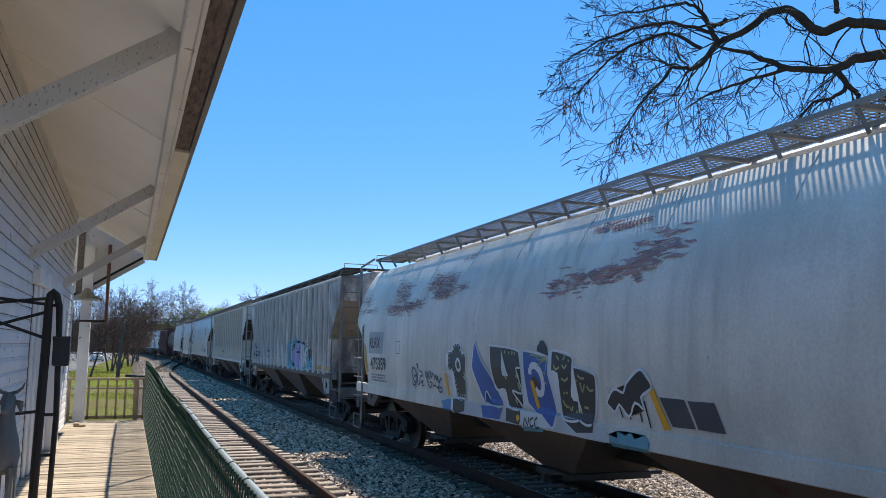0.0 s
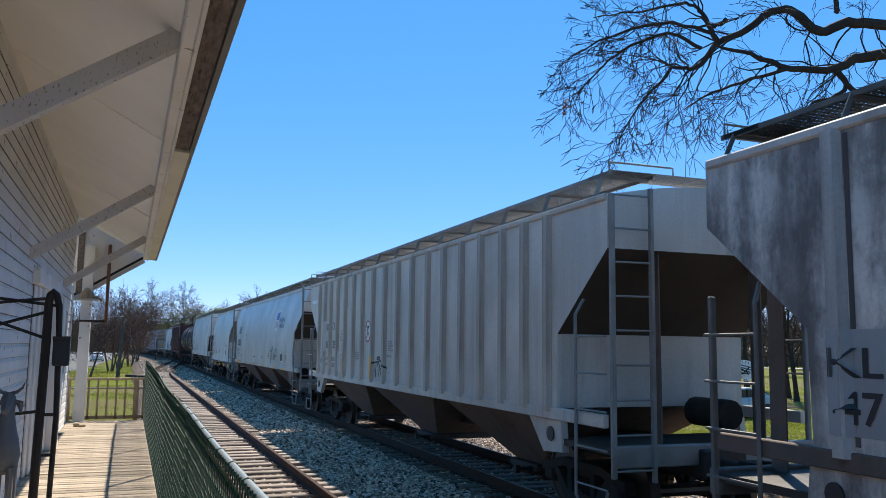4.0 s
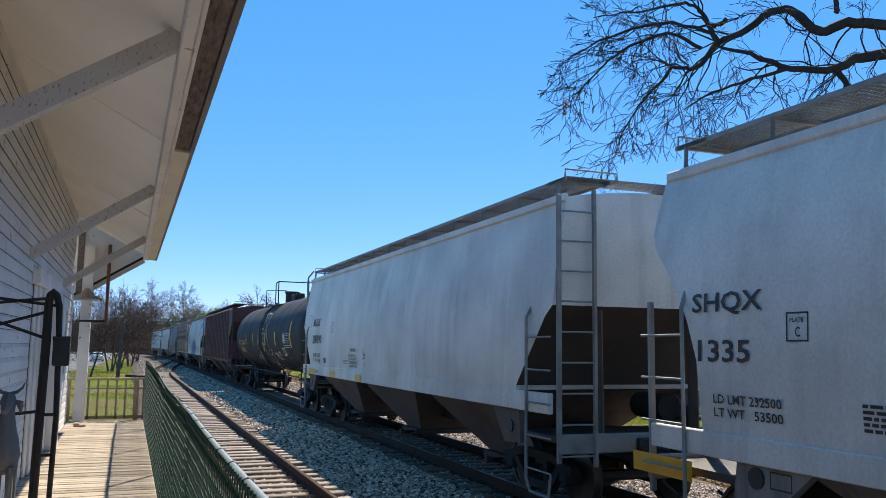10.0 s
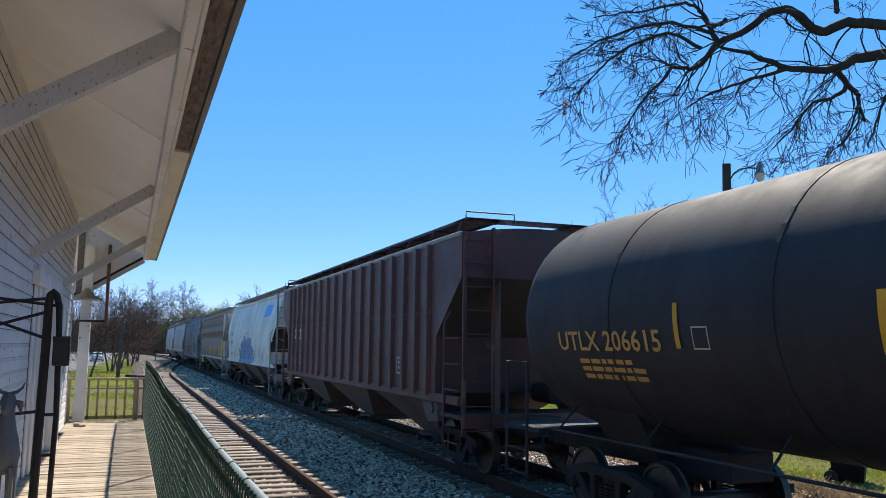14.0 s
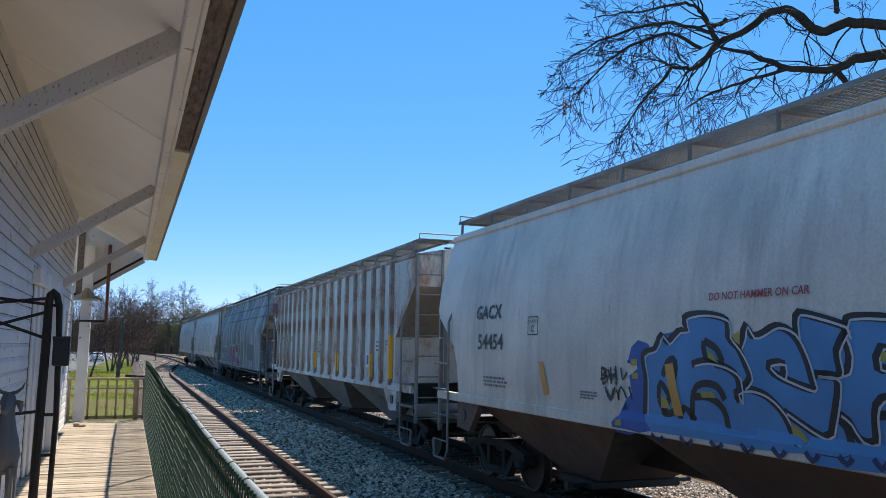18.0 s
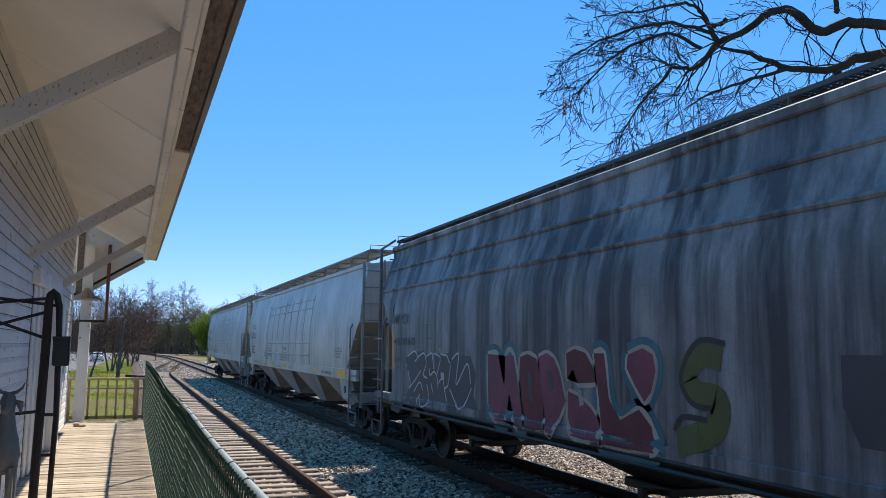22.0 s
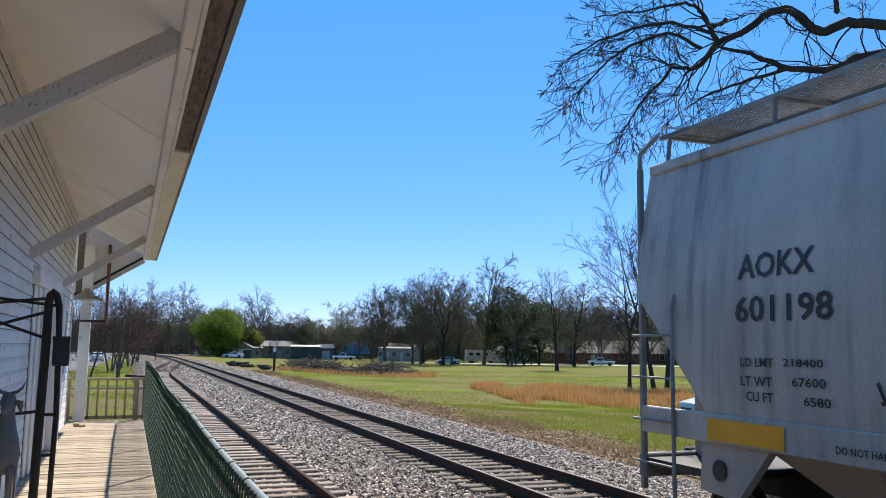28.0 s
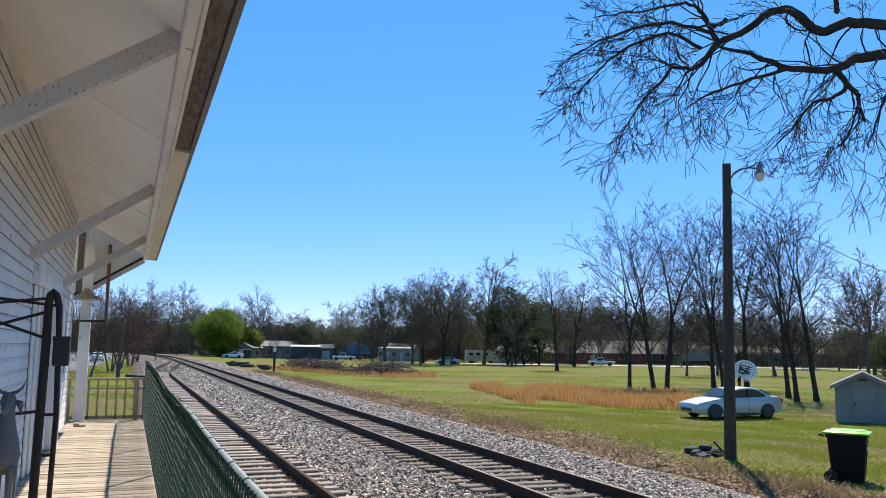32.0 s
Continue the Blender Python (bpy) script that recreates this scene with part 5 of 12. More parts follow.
MAT_LOG = plain("grey_brush_wood", (0.14, 0.105, 0.08), 0.9, 0, 0.35, 4)
MAT_BLACKSTONE = plain("dark_rubble", (0.04, 0.038, 0.036), 0.9, 0, 0.4, 8, 0.5)


def yard_pole():
    x, y = 14.9, 18.1
    z = -0.55
    p = thing("yard_light_pole", (0, 0, 0), "dark wooden pole with a curved arm and glass yard lamp", "light pole")
    part("pole", Shape().tube([(x, y, z), (x + 0.03, y, 2.0), (x + 0.09, y, 5.0), (x + 0.13, y, 7.36)], [0.155, 0.145, 0.125, 0.11], 14), MAT_POLEWOOD, p, smooth=True)
    tx, ty = x + 0.13, y
    d = Vector((0.94, -0.35, 0))
    q = lambda a, h: Vector((tx, ty, 0)) + d * a + Vector((0, 0, h))
    part("lamp_arm", Shape().tube([q(0.1, 6.95), q(0.2, 7.12), q(0.35, 7.22), q(0.6, 7.27), q(0.9, 7.25)], 0.022, 6), MAT_STEEL, p, smooth=True)
    part("lamp_head", Shape().tube([q(0.9, 7.42), q(0.9, 7.34), q(0.9, 7.2), q(0.9, 7.1)], [0.04, 0.07, 0.1, 0.14], 12), MAT_GALV, p, smooth=True)
    part("lamp_glass", Shape().tube([q(0.9, 7.1), q(0.9, 6.98), q(0.9, 6.9)], [0.135, 0.12, 0.07], 12), MAT_LAMP_GLASS, p, "milky glass lamp bowl", True)
    part("pole_bracket", Shape().tube([q(0.1, 6.7), q(0.12, 6.6), q(0.1, 6.5)], 0.03, 6), MAT_STEEL, p)
    pts = [Vector((tx, ty, 6.7)).lerp(Vector((40, 27.5, 5.6)), i / 14) - Vector((0, 0, 1.2 * 4 * (i / 14) * (1 - i / 14))) for i in range(15)]
    solid("service_cable", Shape().tube(pts, 0.012, 4), MAT_BLACKSTONE, "thin black service cable sagging from the pole", "cable")
    rnd = random.Random(4)
    s = Shape()
    for i in range(16):
        a, b = 15.0 + rnd.uniform(-0.75, 0.35), 18.9 + rnd.uniform(-0.4, 0.5)
        h = rnd.uniform(0.06, 0.17)
        zz = z + rnd.uniform(0, 0.14) * (1.1 - abs(a - 15.0))
        s.box(-0.16, 0.16, -0.11, 0.11, 0, h, 0.04, pose(a, b, zz, rnd.uniform(-12, 12), rnd.uniform(-12, 12), rnd.uniform(0, 180)))
    s.tube([(15.3, 18.75, z + 0.05), (15.0, 18.9, z + 0.4)], 0.03, 5)
    solid("rubble_pile", s, MAT_BLACKSTONE, "small pile of dark stones at the foot of the pole", "rubble", "stuff")


yard_pole()


def bin_cart():
    b = thing("wheeled_bin", pose(15.0, 14.35, -0.55, 0, 0, 38), "black wheeled refuse bin with a lime green lid", "bin")
    ring = lambda w, d, z, y=0: [(-w, -d + y, z), (w, -d + y, z), (w, d + y, z), (-w, d + y, z)]
    part("body", Shape().loft([ring(0.26, 0.3, 0.05), ring(0.27, 0.31, 0.12), ring(0.34, 0.38, 0.98), ring(0.36, 0.41, 1.0), ring(0.36, 0.41, 1.06)]), MAT_BINBLACK, b)
    for w in (-0.2, 0.2):
        part("rib", Shape().loft([[(w - 0.05, -0.315, 0.15), (w + 0.05, -0.315, 0.15), (w + 0.05, -0.30, 0.15), (w - 0.05, -0.30, 0.15)], [(w * 1.2 - 0.05, -0.39, 0.9), (w * 1.2 + 0.05, -0.39, 0.9), (w * 1.2 + 0.05, -0.36, 0.9), (w * 1.2 - 0.05, -0.36, 0.9)]]), MAT_BINBLACK, b)
    part("lid", Shape().loft([ring(0.38, 0.45, 1.065), ring(0.395, 0.47, 1.075), ring(0.39, 0.46, 1.10), ring(0.31, 0.36, 1.125), ring(0.29, 0.33, 1.15), ring(0.16, 0.2, 1.16)]), MAT_LIME, b, "lime green plastic lid", True)
    part("handle", Shape().tube([(-0.25, 0.44, 1.0), (-0.25, 0.54, 1.02), (0.25, 0.54, 1.02), (0.25, 0.44, 1.0)], 0.02, 6), MAT_BINBLACK, b)
    for k in (-1, 1):
        part("wheel", Shape().tube([(k * 0.29, 0.33, 0.14), (k * 0.36, 0.33, 0.14)], 0.14, 16), MAT_TYRE, b)
    part("axle", Shape().tube([(-0.3, 0.33, 0.14), (0.3, 0.33, 0.14)], 0.02, 6), MAT_STEEL, b)
    part("plain_emblem", Shape().box(-0.1, 0.06, -0.392, -0.384, 0.72, 0.80).box(-0.02, 0.02, -0.392, -0.384, 0.82, 0.88), MAT_WHITE, b, "plain white emblem")


bin_cart()


def lathe_wheel(r, w):
    t = Shape().tube([(0, -w / 2, 0), (0, -w * 0.4, 0), (0, w * 0.4, 0), (0, w / 2, 0)], [r * 0.93, r, r, r * 0.93], 22)
    h = Shape().tube([(0, -w / 2 - 0.008, 0), (0, w / 2 + 0.008, 0)], r * 0.66, 18)
    for i in range(5):
        a = 2 * math.pi * i / 5
        h.box(-0.035, 0.035, -w / 2 - 0.02, w / 2 + 0.02, 0, r * 0.62, 0.01, Matrix.Rotation(a, 4, "Y"))
    return t, h


def sedan(at, label, paint, lights=True):
    """A four-door sedan; its nose points along its own +x."""
    c = thing("sedan", at, label, "car")
    W, st = 0.88, []
    # (x, half width low, sill z, belt z, half width belt)
    for x, w, zs, zb, wb in ((2.32, 0.55, 0.42, 0.56, 0.5), (2.25, 0.72, 0.3, 0.68, 0.66), (2.0, 0.82, 0.24, 0.76, 0.76), (1.3, 0.88, 0.22, 0.9, 0.82), (0.85, 0.89, 0.22, 0.95, 0.82), (0.0, 0.9, 0.22, 0.97, 0.83), (-1.0, 0.9, 0.22, 1.0, 0.83), (-1.7, 0.89, 0.24, 1.02, 0.8), (-2.15, 0.82, 0.3, 1.0, 0.74), (-2.35, 0.7, 0.42, 0.92, 0.64)):
        st.append([(x, -w * 0.94, zs), (x, -w, zs + (zb - zs) * 0.35), (x, -w * 0.985, zs + (zb - zs) * 0.75), (x, -wb, zb), (x, -wb * 0.5, zb + 0.03), (x, wb * 0.5, zb + 0.03), (x, wb, zb), (x, w * 0.985, zs + (zb - zs) * 0.75), (x, w, zs + (zb - zs) * 0.35), (x, w * 0.94, zs)])
    part("body", Shape().loft(st), paint, c, smooth=True)
    cab = []
    for x, w, zt in ((0.98, 0.76, 0.97), (0.35, 0.66, 1.34), (-0.1, 0.63, 1.42), (-0.7, 0.62, 1.43), (-1.2, 0.64, 1.34), (-1.78, 0.72, 1.03)):
        zb = 0.95 if x > -1 else 1.0
        cab.append([(x, -w - 0.05, zb), (x, -w * 0.96, zt - 0.04), (x, -w * 0.8, zt), (x, w * 0.8, zt), (x, w * 0.96, zt - 0.04), (x, w + 0.05, zb)])
    part("roof", Shape().loft(cab), paint, c, smooth=True)
    for k in (-1, 1):
        f = k * 0.775
        part("front_window", Shape().prism([(0.72, 1.0), (0.3, 1.28), (-0.32, 1.35), (-0.34, 1.0)], "y", *sorted((f * 0.84, f + 0.005 * k))), MAT_CARGLASS, c)
        part("rear_window", Shape().prism([(-0.42, 1.0), (-0.4, 1.35), (-0.85, 1.34), (-1.32, 1.1), (-1.36, 1.02)], "y", *sorted((f * 0.84, f + 0.005 * k))), MAT_CARGLASS, c)
        for x in (1.38, -1.38):
            t, h = lathe_wheel(0.325, 0.2)
            wh = part("wheel", t, MAT_TYRE, c, at=(x, k * 0.8, 0.325))
            part("hub", h, MAT_ALLOY, wh)
        part("headlight", Shape().box(2.0, 2.24, *sorted((k * 0.45, k * 0.74)), 0.6, 0.72, 0.04), MAT_LAMP_GLASS, c, "clear headlight")
        part("tail_light", Shape().box(-2.34, -2.15, *sorted((k * 0.55, k * 0.79)), 0.78, 0.94, 0.03), MAT_RED, c, "red tail light")
        part("mirror", Shape().box(0.55, 0.68, *sorted((k * 0.84, k * 1.0)), 0.98, 1.1, 0.03), paint, c)
        part("door_line", Shape().box(-0.385, -0.375, *sorted((k * 0.88, k * 0.905)), 0.32, 0.98), MAT_BLACK, c)
        for x in (-0.15, -1.1):
            part("door_handle", Shape().box(x - 0.09, x + 0.09, *sorted((k * 0.88, k * 0.915)), 0.82, 0.85, 0.008), paint, c)
    part("windscreen", Shape().loft([[(0.96, -0.7, 1.0), (0.96, 0.7, 1.0), (0.99, 0.7, 1.005), (0.99, -0.7, 1.005)], [(0.38, -0.58, 1.34), (0.38, 0.58, 1.34), (0.41, 0.58, 1.355), (0.41, -0.58, 1.355)]]), MAT_CARGLASS, c)
    part("rear_screen", Shape().loft([[(-1.74, -0.66, 1.06), (-1.74, 0.66, 1.06), (-1.77, 0.66, 1.07), (-1.77, -0.66, 1.07)], [(-1.24, -0.56, 1.335), (-1.24, 0.56, 1.335), (-1.27, 0.56, 1.35), (-1.27, -0.56, 1.35)]]), MAT_CARGLASS, c)
    for k in (-1, 1):
        part("sill_trim", Shape().box(-0.95, 0.95, *sorted((k * 0.86, k * 0.908)), 0.2, 0.3, 0.02), MAT_BLACK, c)
        for x in (1.38, -1.38):
            arch = [(x + 0.39 * math.cos(a), 0.325 + 0.39 * math.sin(a)) for a in (math.pi * i / 10 for i in range(11))]
            part("wheel_arch", Shape().prism(arch, "y", *sorted((k * 0.6, k * 0.903))), MAT_BLACK, c)
    part("grille", Shape().box(2.22, 2.335, -0.42, 0.42, 0.36, 0.5, 0.02), MAT_BLACK, c)
    return c


def gz(x, y):
    return ground_z(x, y)


sedan(pose(26.3, 31.9, gz(26.3, 31.9), 0, 0, 176), "silver four-door sedan parked on the grass", MAT_SILVER)


def pickup(at, label, paint):
    c = thing("pickup_truck", at, label, "car")
    part("body", Shape().box(-2.6, 2.6, -0.92, 0.92, 0.45, 1.0, 0.1), paint, c)
    part("cab", Shape().loft([[(-0.4, -0.85, 1.0), (1.3, -0.85, 1.0), (1.3, 0.85, 1.0), (-0.4, 0.85, 1.0)], [(-0.3, -0.72, 1.72), (0.6, -0.72, 1.72), (0.6, 0.72, 1.72), (-0.3, 0.72, 1.72)]]), paint, c)
    part("windows", Shape().loft([[(-0.3, -0.86, 1.06), (1.1, -0.86, 1.06), (1.1, 0.86, 1.06), (-0.3, 0.86, 1.06)], [(-0.22, -0.77, 1.6), (0.62, -0.77, 1.6), (0.62, 0.77, 1.6), (-0.22, 0.77, 1.6)]]), MAT_CARGLASS, c)
    for x in (1.7, -1.6):
        for k in (-1, 1):
            t, h = lathe_wheel(0.38, 0.24)
            wh = part("wheel", t, MAT_TYRE, c, at=(x, k * 0.82, 0.38))
            part("hub", h, MAT_ALLOY, wh)
    return c


MAT_CARWHITE = plain("white_car_paint", (0.72, 0.72, 0.72), 0.3, 0, 0.04, 2, 0)
MAT_CARDARK = plain("dark_car_paint", (0.04, 0.05, 0.06), 0.3, 0.2, 0.1, 2, 0)
sedan(pose(57.6, 150.5, gz(57.6, 150.5), 0, 0, 160), "pale blue-grey sedan parked by the trees", plain("pale_blue_paint", (0.45, 0.52, 0.58), 0.3, 0.3, 0.05, 2, 0))
pickup(pose(87.2, 143, gz(87, 143), 0, 0, 150), "white pickup truck parked before the long building", MAT_CARWHITE)
pickup(pose(46.0, 186, gz(46, 186), 0, 0, 165), "white pickup truck beside the blue tarp", MAT_CARWHITE)
sedan(pose(22.5, 196, gz(22, 196), 0, 0, 170), "white sedan beside the green tree", MAT_CARWHITE)
sedan(pose(17.0, 222, gz(17, 222), 0, 0, 175), "white sedan beyond the crossing", MAT_CARWHITE)
sedan(pose(13.0, 226, gz(13, 226), 0, 0, 10), "dark sedan beyond the crossing", MAT_CARDARK)
pickup(pose(8.0, 232, gz(8, 232), 0, 0, 5), "dark pickup truck at the crossing", MAT_CARDARK)
sedan(pose(-4.2, 131, gz(-4, 131), 0, 0, 92), "white car on the street", MAT_CARWHITE)


def garden_shed():
    x, y = 30.5, 28.2
    s = thing("garden_shed", pose(x, y, gz(x, y), 0, 0, -47) @ Matrix.Scale(0.93, 4), "small white clapboard garden shed with a shingled gable roof", "shed")
    w, L = 1.22, 3.2
    part("walls", Shape().prism([(-w, -0.1), (w, -0.1), (w, 1.75), (0, 2.35), (-w, 1.75)], "y", 0, L), MAT_SHEDWHITE, s)
    for i in range(13):
        z = i * 0.135
        for k in (-1, 1):
            part("clapboard", Shape().prism([(k * w, z), (k * (w + 0.025), z), (k * w, z + 0.13)], "y", 0.02, L), MAT_SHEDWHITE, s)
        for a, b in ((-w, -0.5), (0.5, w)):
            part("clapboard", Shape().prism([(0, z), (-0.025, z), (0, z + 0.13)], "x", a, b), MAT_SHEDWHITE, s)
    for i in range(4):
        z = 1.8 + i * 0.135
        h = max(0.05, w * (2.35 - z - 0.06) / 0.6)
        part("clapboard", Shape().prism([(0, z), (-0.025, z), (0, z + 0.13)], "x", -h, h), MAT_SHEDWHITE, s)
    part("door", Shape().box(-0.48, 0.48, -0.05, -0.005, 0.02, 1.68, 0.01), MAT_SHEDWHITE, s, "grey-white plank door")
    for a in (-0.53, 0.47):
        part("door_trim", Shape().box(a, a + 0.07, -0.065, -0.01, 0, 1.75), MAT_SHEDWHITE, s)
    part("door_trim", Shape().box(-0.55, 0.55, -0.065, -0.01, 1.69, 1.78), MAT_SHEDWHITE, s)
    part("latch", Shape().box(-0.42, -0.36, -0.08, -0.05, 0.8, 0.95), MAT_STEEL, s)
    part("gable_vent", Shape().box(-0.18, 0.18, -0.04, -0.015, 1.98, 2.07), MAT_BLACK, s)
    for k in (-1, 1):
        part("roof_slope", Shape().prism([(0, 2.42), (k * 1.42, 1.72), (k * 1.42, 1.66), (0, 2.35)], "y", -0.2, L + 0.2), MAT_SHINGLE, s)
        part("barge_board", Shape().prism([(0, 2.36), (k * 1.42, 1.66), (k * 1.42, 1.56), (0, 2.26)], "y", -0.22, -0.19), MAT_SHEDWHITE, s)
    solid("wash_tub", Shape().tube([(33.0, 27.0, gz(33, 27) - 0.02), (33.0, 27.0, gz(33, 27) + 0.32)], [0.28, 0.34], 16).tube([(32.8, 26.8, gz(33, 27) + 0.3), (32.8, 26.8, gz(33, 27) + 0.95)], 0.05, 8), MAT_SHEDWHITE, "pale wash tub with a stake beside the shed", "tub", smooth=True)


garden_shed()


def hoop():
    x, y = 28.55, 33.9
    h = thing("basketball_hoop", pose(x, y, gz(x, y), 0, 0, -38), "basketball hoop with a white fan backboard on a dark post", "basketball hoop")
    part("post", Shape().tube([(-0.1, 0.2, 0), (0.05, 0.1, 1.9), (0.12, 0.0, 2.5)], 0.06, 8).beam((-0.05, 0.15, 1.6), (0.3, -0.1, 2.5), 0.08, 0.08), MAT_BINBLACK, h)
    fan = [(0.58 * math.cos(a), 0.5 * math.sin(a) + 0.0) for a in (math.pi * (-0.16 + 1.32 * i / 18) for i in range(19))] + [(-0.35, -0.42), (0.35, -0.42)]
    m = Matrix.Translation((0.3, -0.12, 2.15)) @ Matrix.Rotation(radians(14), 4, "Y")
    part("backboard", Shape().prism(fan, "y", -0.02, 0.02, m), MAT_WHITE, h, "white fan-shaped backboard")
    for i in range(12):
        a = math.pi * (-0.1 + 1.2 * i / 11)
        part("rim_dash", Shape().box(-0.02, 0.02, -0.026, -0.021, 0.36, 0.46, 0, m @ Matrix.Rotation(-(a - math.pi / 2), 4, "Y")), MAT_G_DARKGREY, h)
    for z in (-0.18, -0.06, 0.06, 0.18):
        part("backboard_stripe", Shape().box(-0.26, 0.26, -0.026, -0.021, z, z + 0.06, 0, m), MAT_G_DARKGREY, h)
    for (x0, z0), (x1, z1) in (((-0.02, 1.75), (0.5, 2.32)), ((0.02, 2.3), (0.42, 2.02)), ((0.0, 2.0), (0.1, 2.42))):
        part("support_arm", Shape().beam((x0, -0.16, z0), (x1, -0.16, z1), 0.05, 0.05), MAT_BINBLACK, h)
    ring = [(0.3 + 0.23 * math.cos(a), -0.4 + 0.23 * math.sin(a), 2.0) for a in (2 * math.pi * i / 18 for i in range(19))]
    part("rim", Shape().tube(ring, 0.012, 5), MAT_RAIL, h)
    net = Shape()
    for i in range(10):
        a = 2 * math.pi * i / 10
        net.tube([(0.3 + 0.22 * math.cos(a), -0.4 + 0.22 * math.sin(a), 2.0), (0.3 + 0.13 * math.cos(a + 0.6), -0.4 + 0.13 * math.sin(a + 0.6), 1.62)], 0.008, 3)
        net.tube([(0.3 + 0.22 * math.cos(a), -0.4 + 0.22 * math.sin(a), 2.0), (0.3 + 0.13 * math.cos(a - 0.6), -0.4 + 0.13 * math.sin(a - 0.6), 1.62)], 0.008, 3)
    part("net", net, MAT_WHITE, h)


MAT_G_DARKGREY = plain("dark_grey_stripe", (0.12, 0.12, 0.14), 0.6, 0, 0.15, 5)
hoop()


# ---- buildings beyond the field ----
def house(name, at, w, d, h, roof_h, walls, roofing, label, windows=(), doors=(), overhang=0.4, chimney=False):
    """A low building; its own x runs along the front, which faces -y."""
    b = thing(name, at, label, "building")
    part("wall", Shape().prism([(0, -0.3), (d, -0.3), (d, h), (d / 2, h + roof_h * 0.95), (0, h)], "x", -w / 2, w / 2), walls, b)
    for k, (y0, y1) in enumerate(((-overhang, d / 2), (d / 2, d + overhang))):
        z0, z1 = (h - roof_h * overhang / (d / 2), h + roof_h) if k == 0 else (h + roof_h, h - roof_h * overhang / (d / 2))
        part("roof", Shape().prism([(y0, z0), (y1, z1), (y1, z1 + 0.12), (y0, z0 + 0.12)], "x", -w / 2 - overhang, w / 2 + overhang), roofing, b)
    for x, z0, z1, ww in windows:
        win = part("window", Shape().box(x - ww / 2, x + ww / 2, -0.04, 0.0, z0, z1), MAT_WINDOW, b)
        part("window_frame", Shape().box(x - ww / 2 - 0.08, x - ww / 2, -0.06, 0, z0 - 0.08, z1 + 0.08).box(x + ww / 2, x + ww / 2 + 0.08, -0.06, 0, z0 - 0.08, z1 + 0.08).box(x - ww / 2, x + ww / 2, -0.06, 0, z1, z1 + 0.08).box(x - ww / 2, x + ww / 2, -0.06, 0, z0 - 0.08, z0), MAT_OFFWHITE, win)
    for x, ww in doors:
        part("door", Shape().box(x - ww / 2, x + ww / 2, -0.05, 0, 0, 2.05, 0.01), MAT_OFFWHITE, b)
    return b


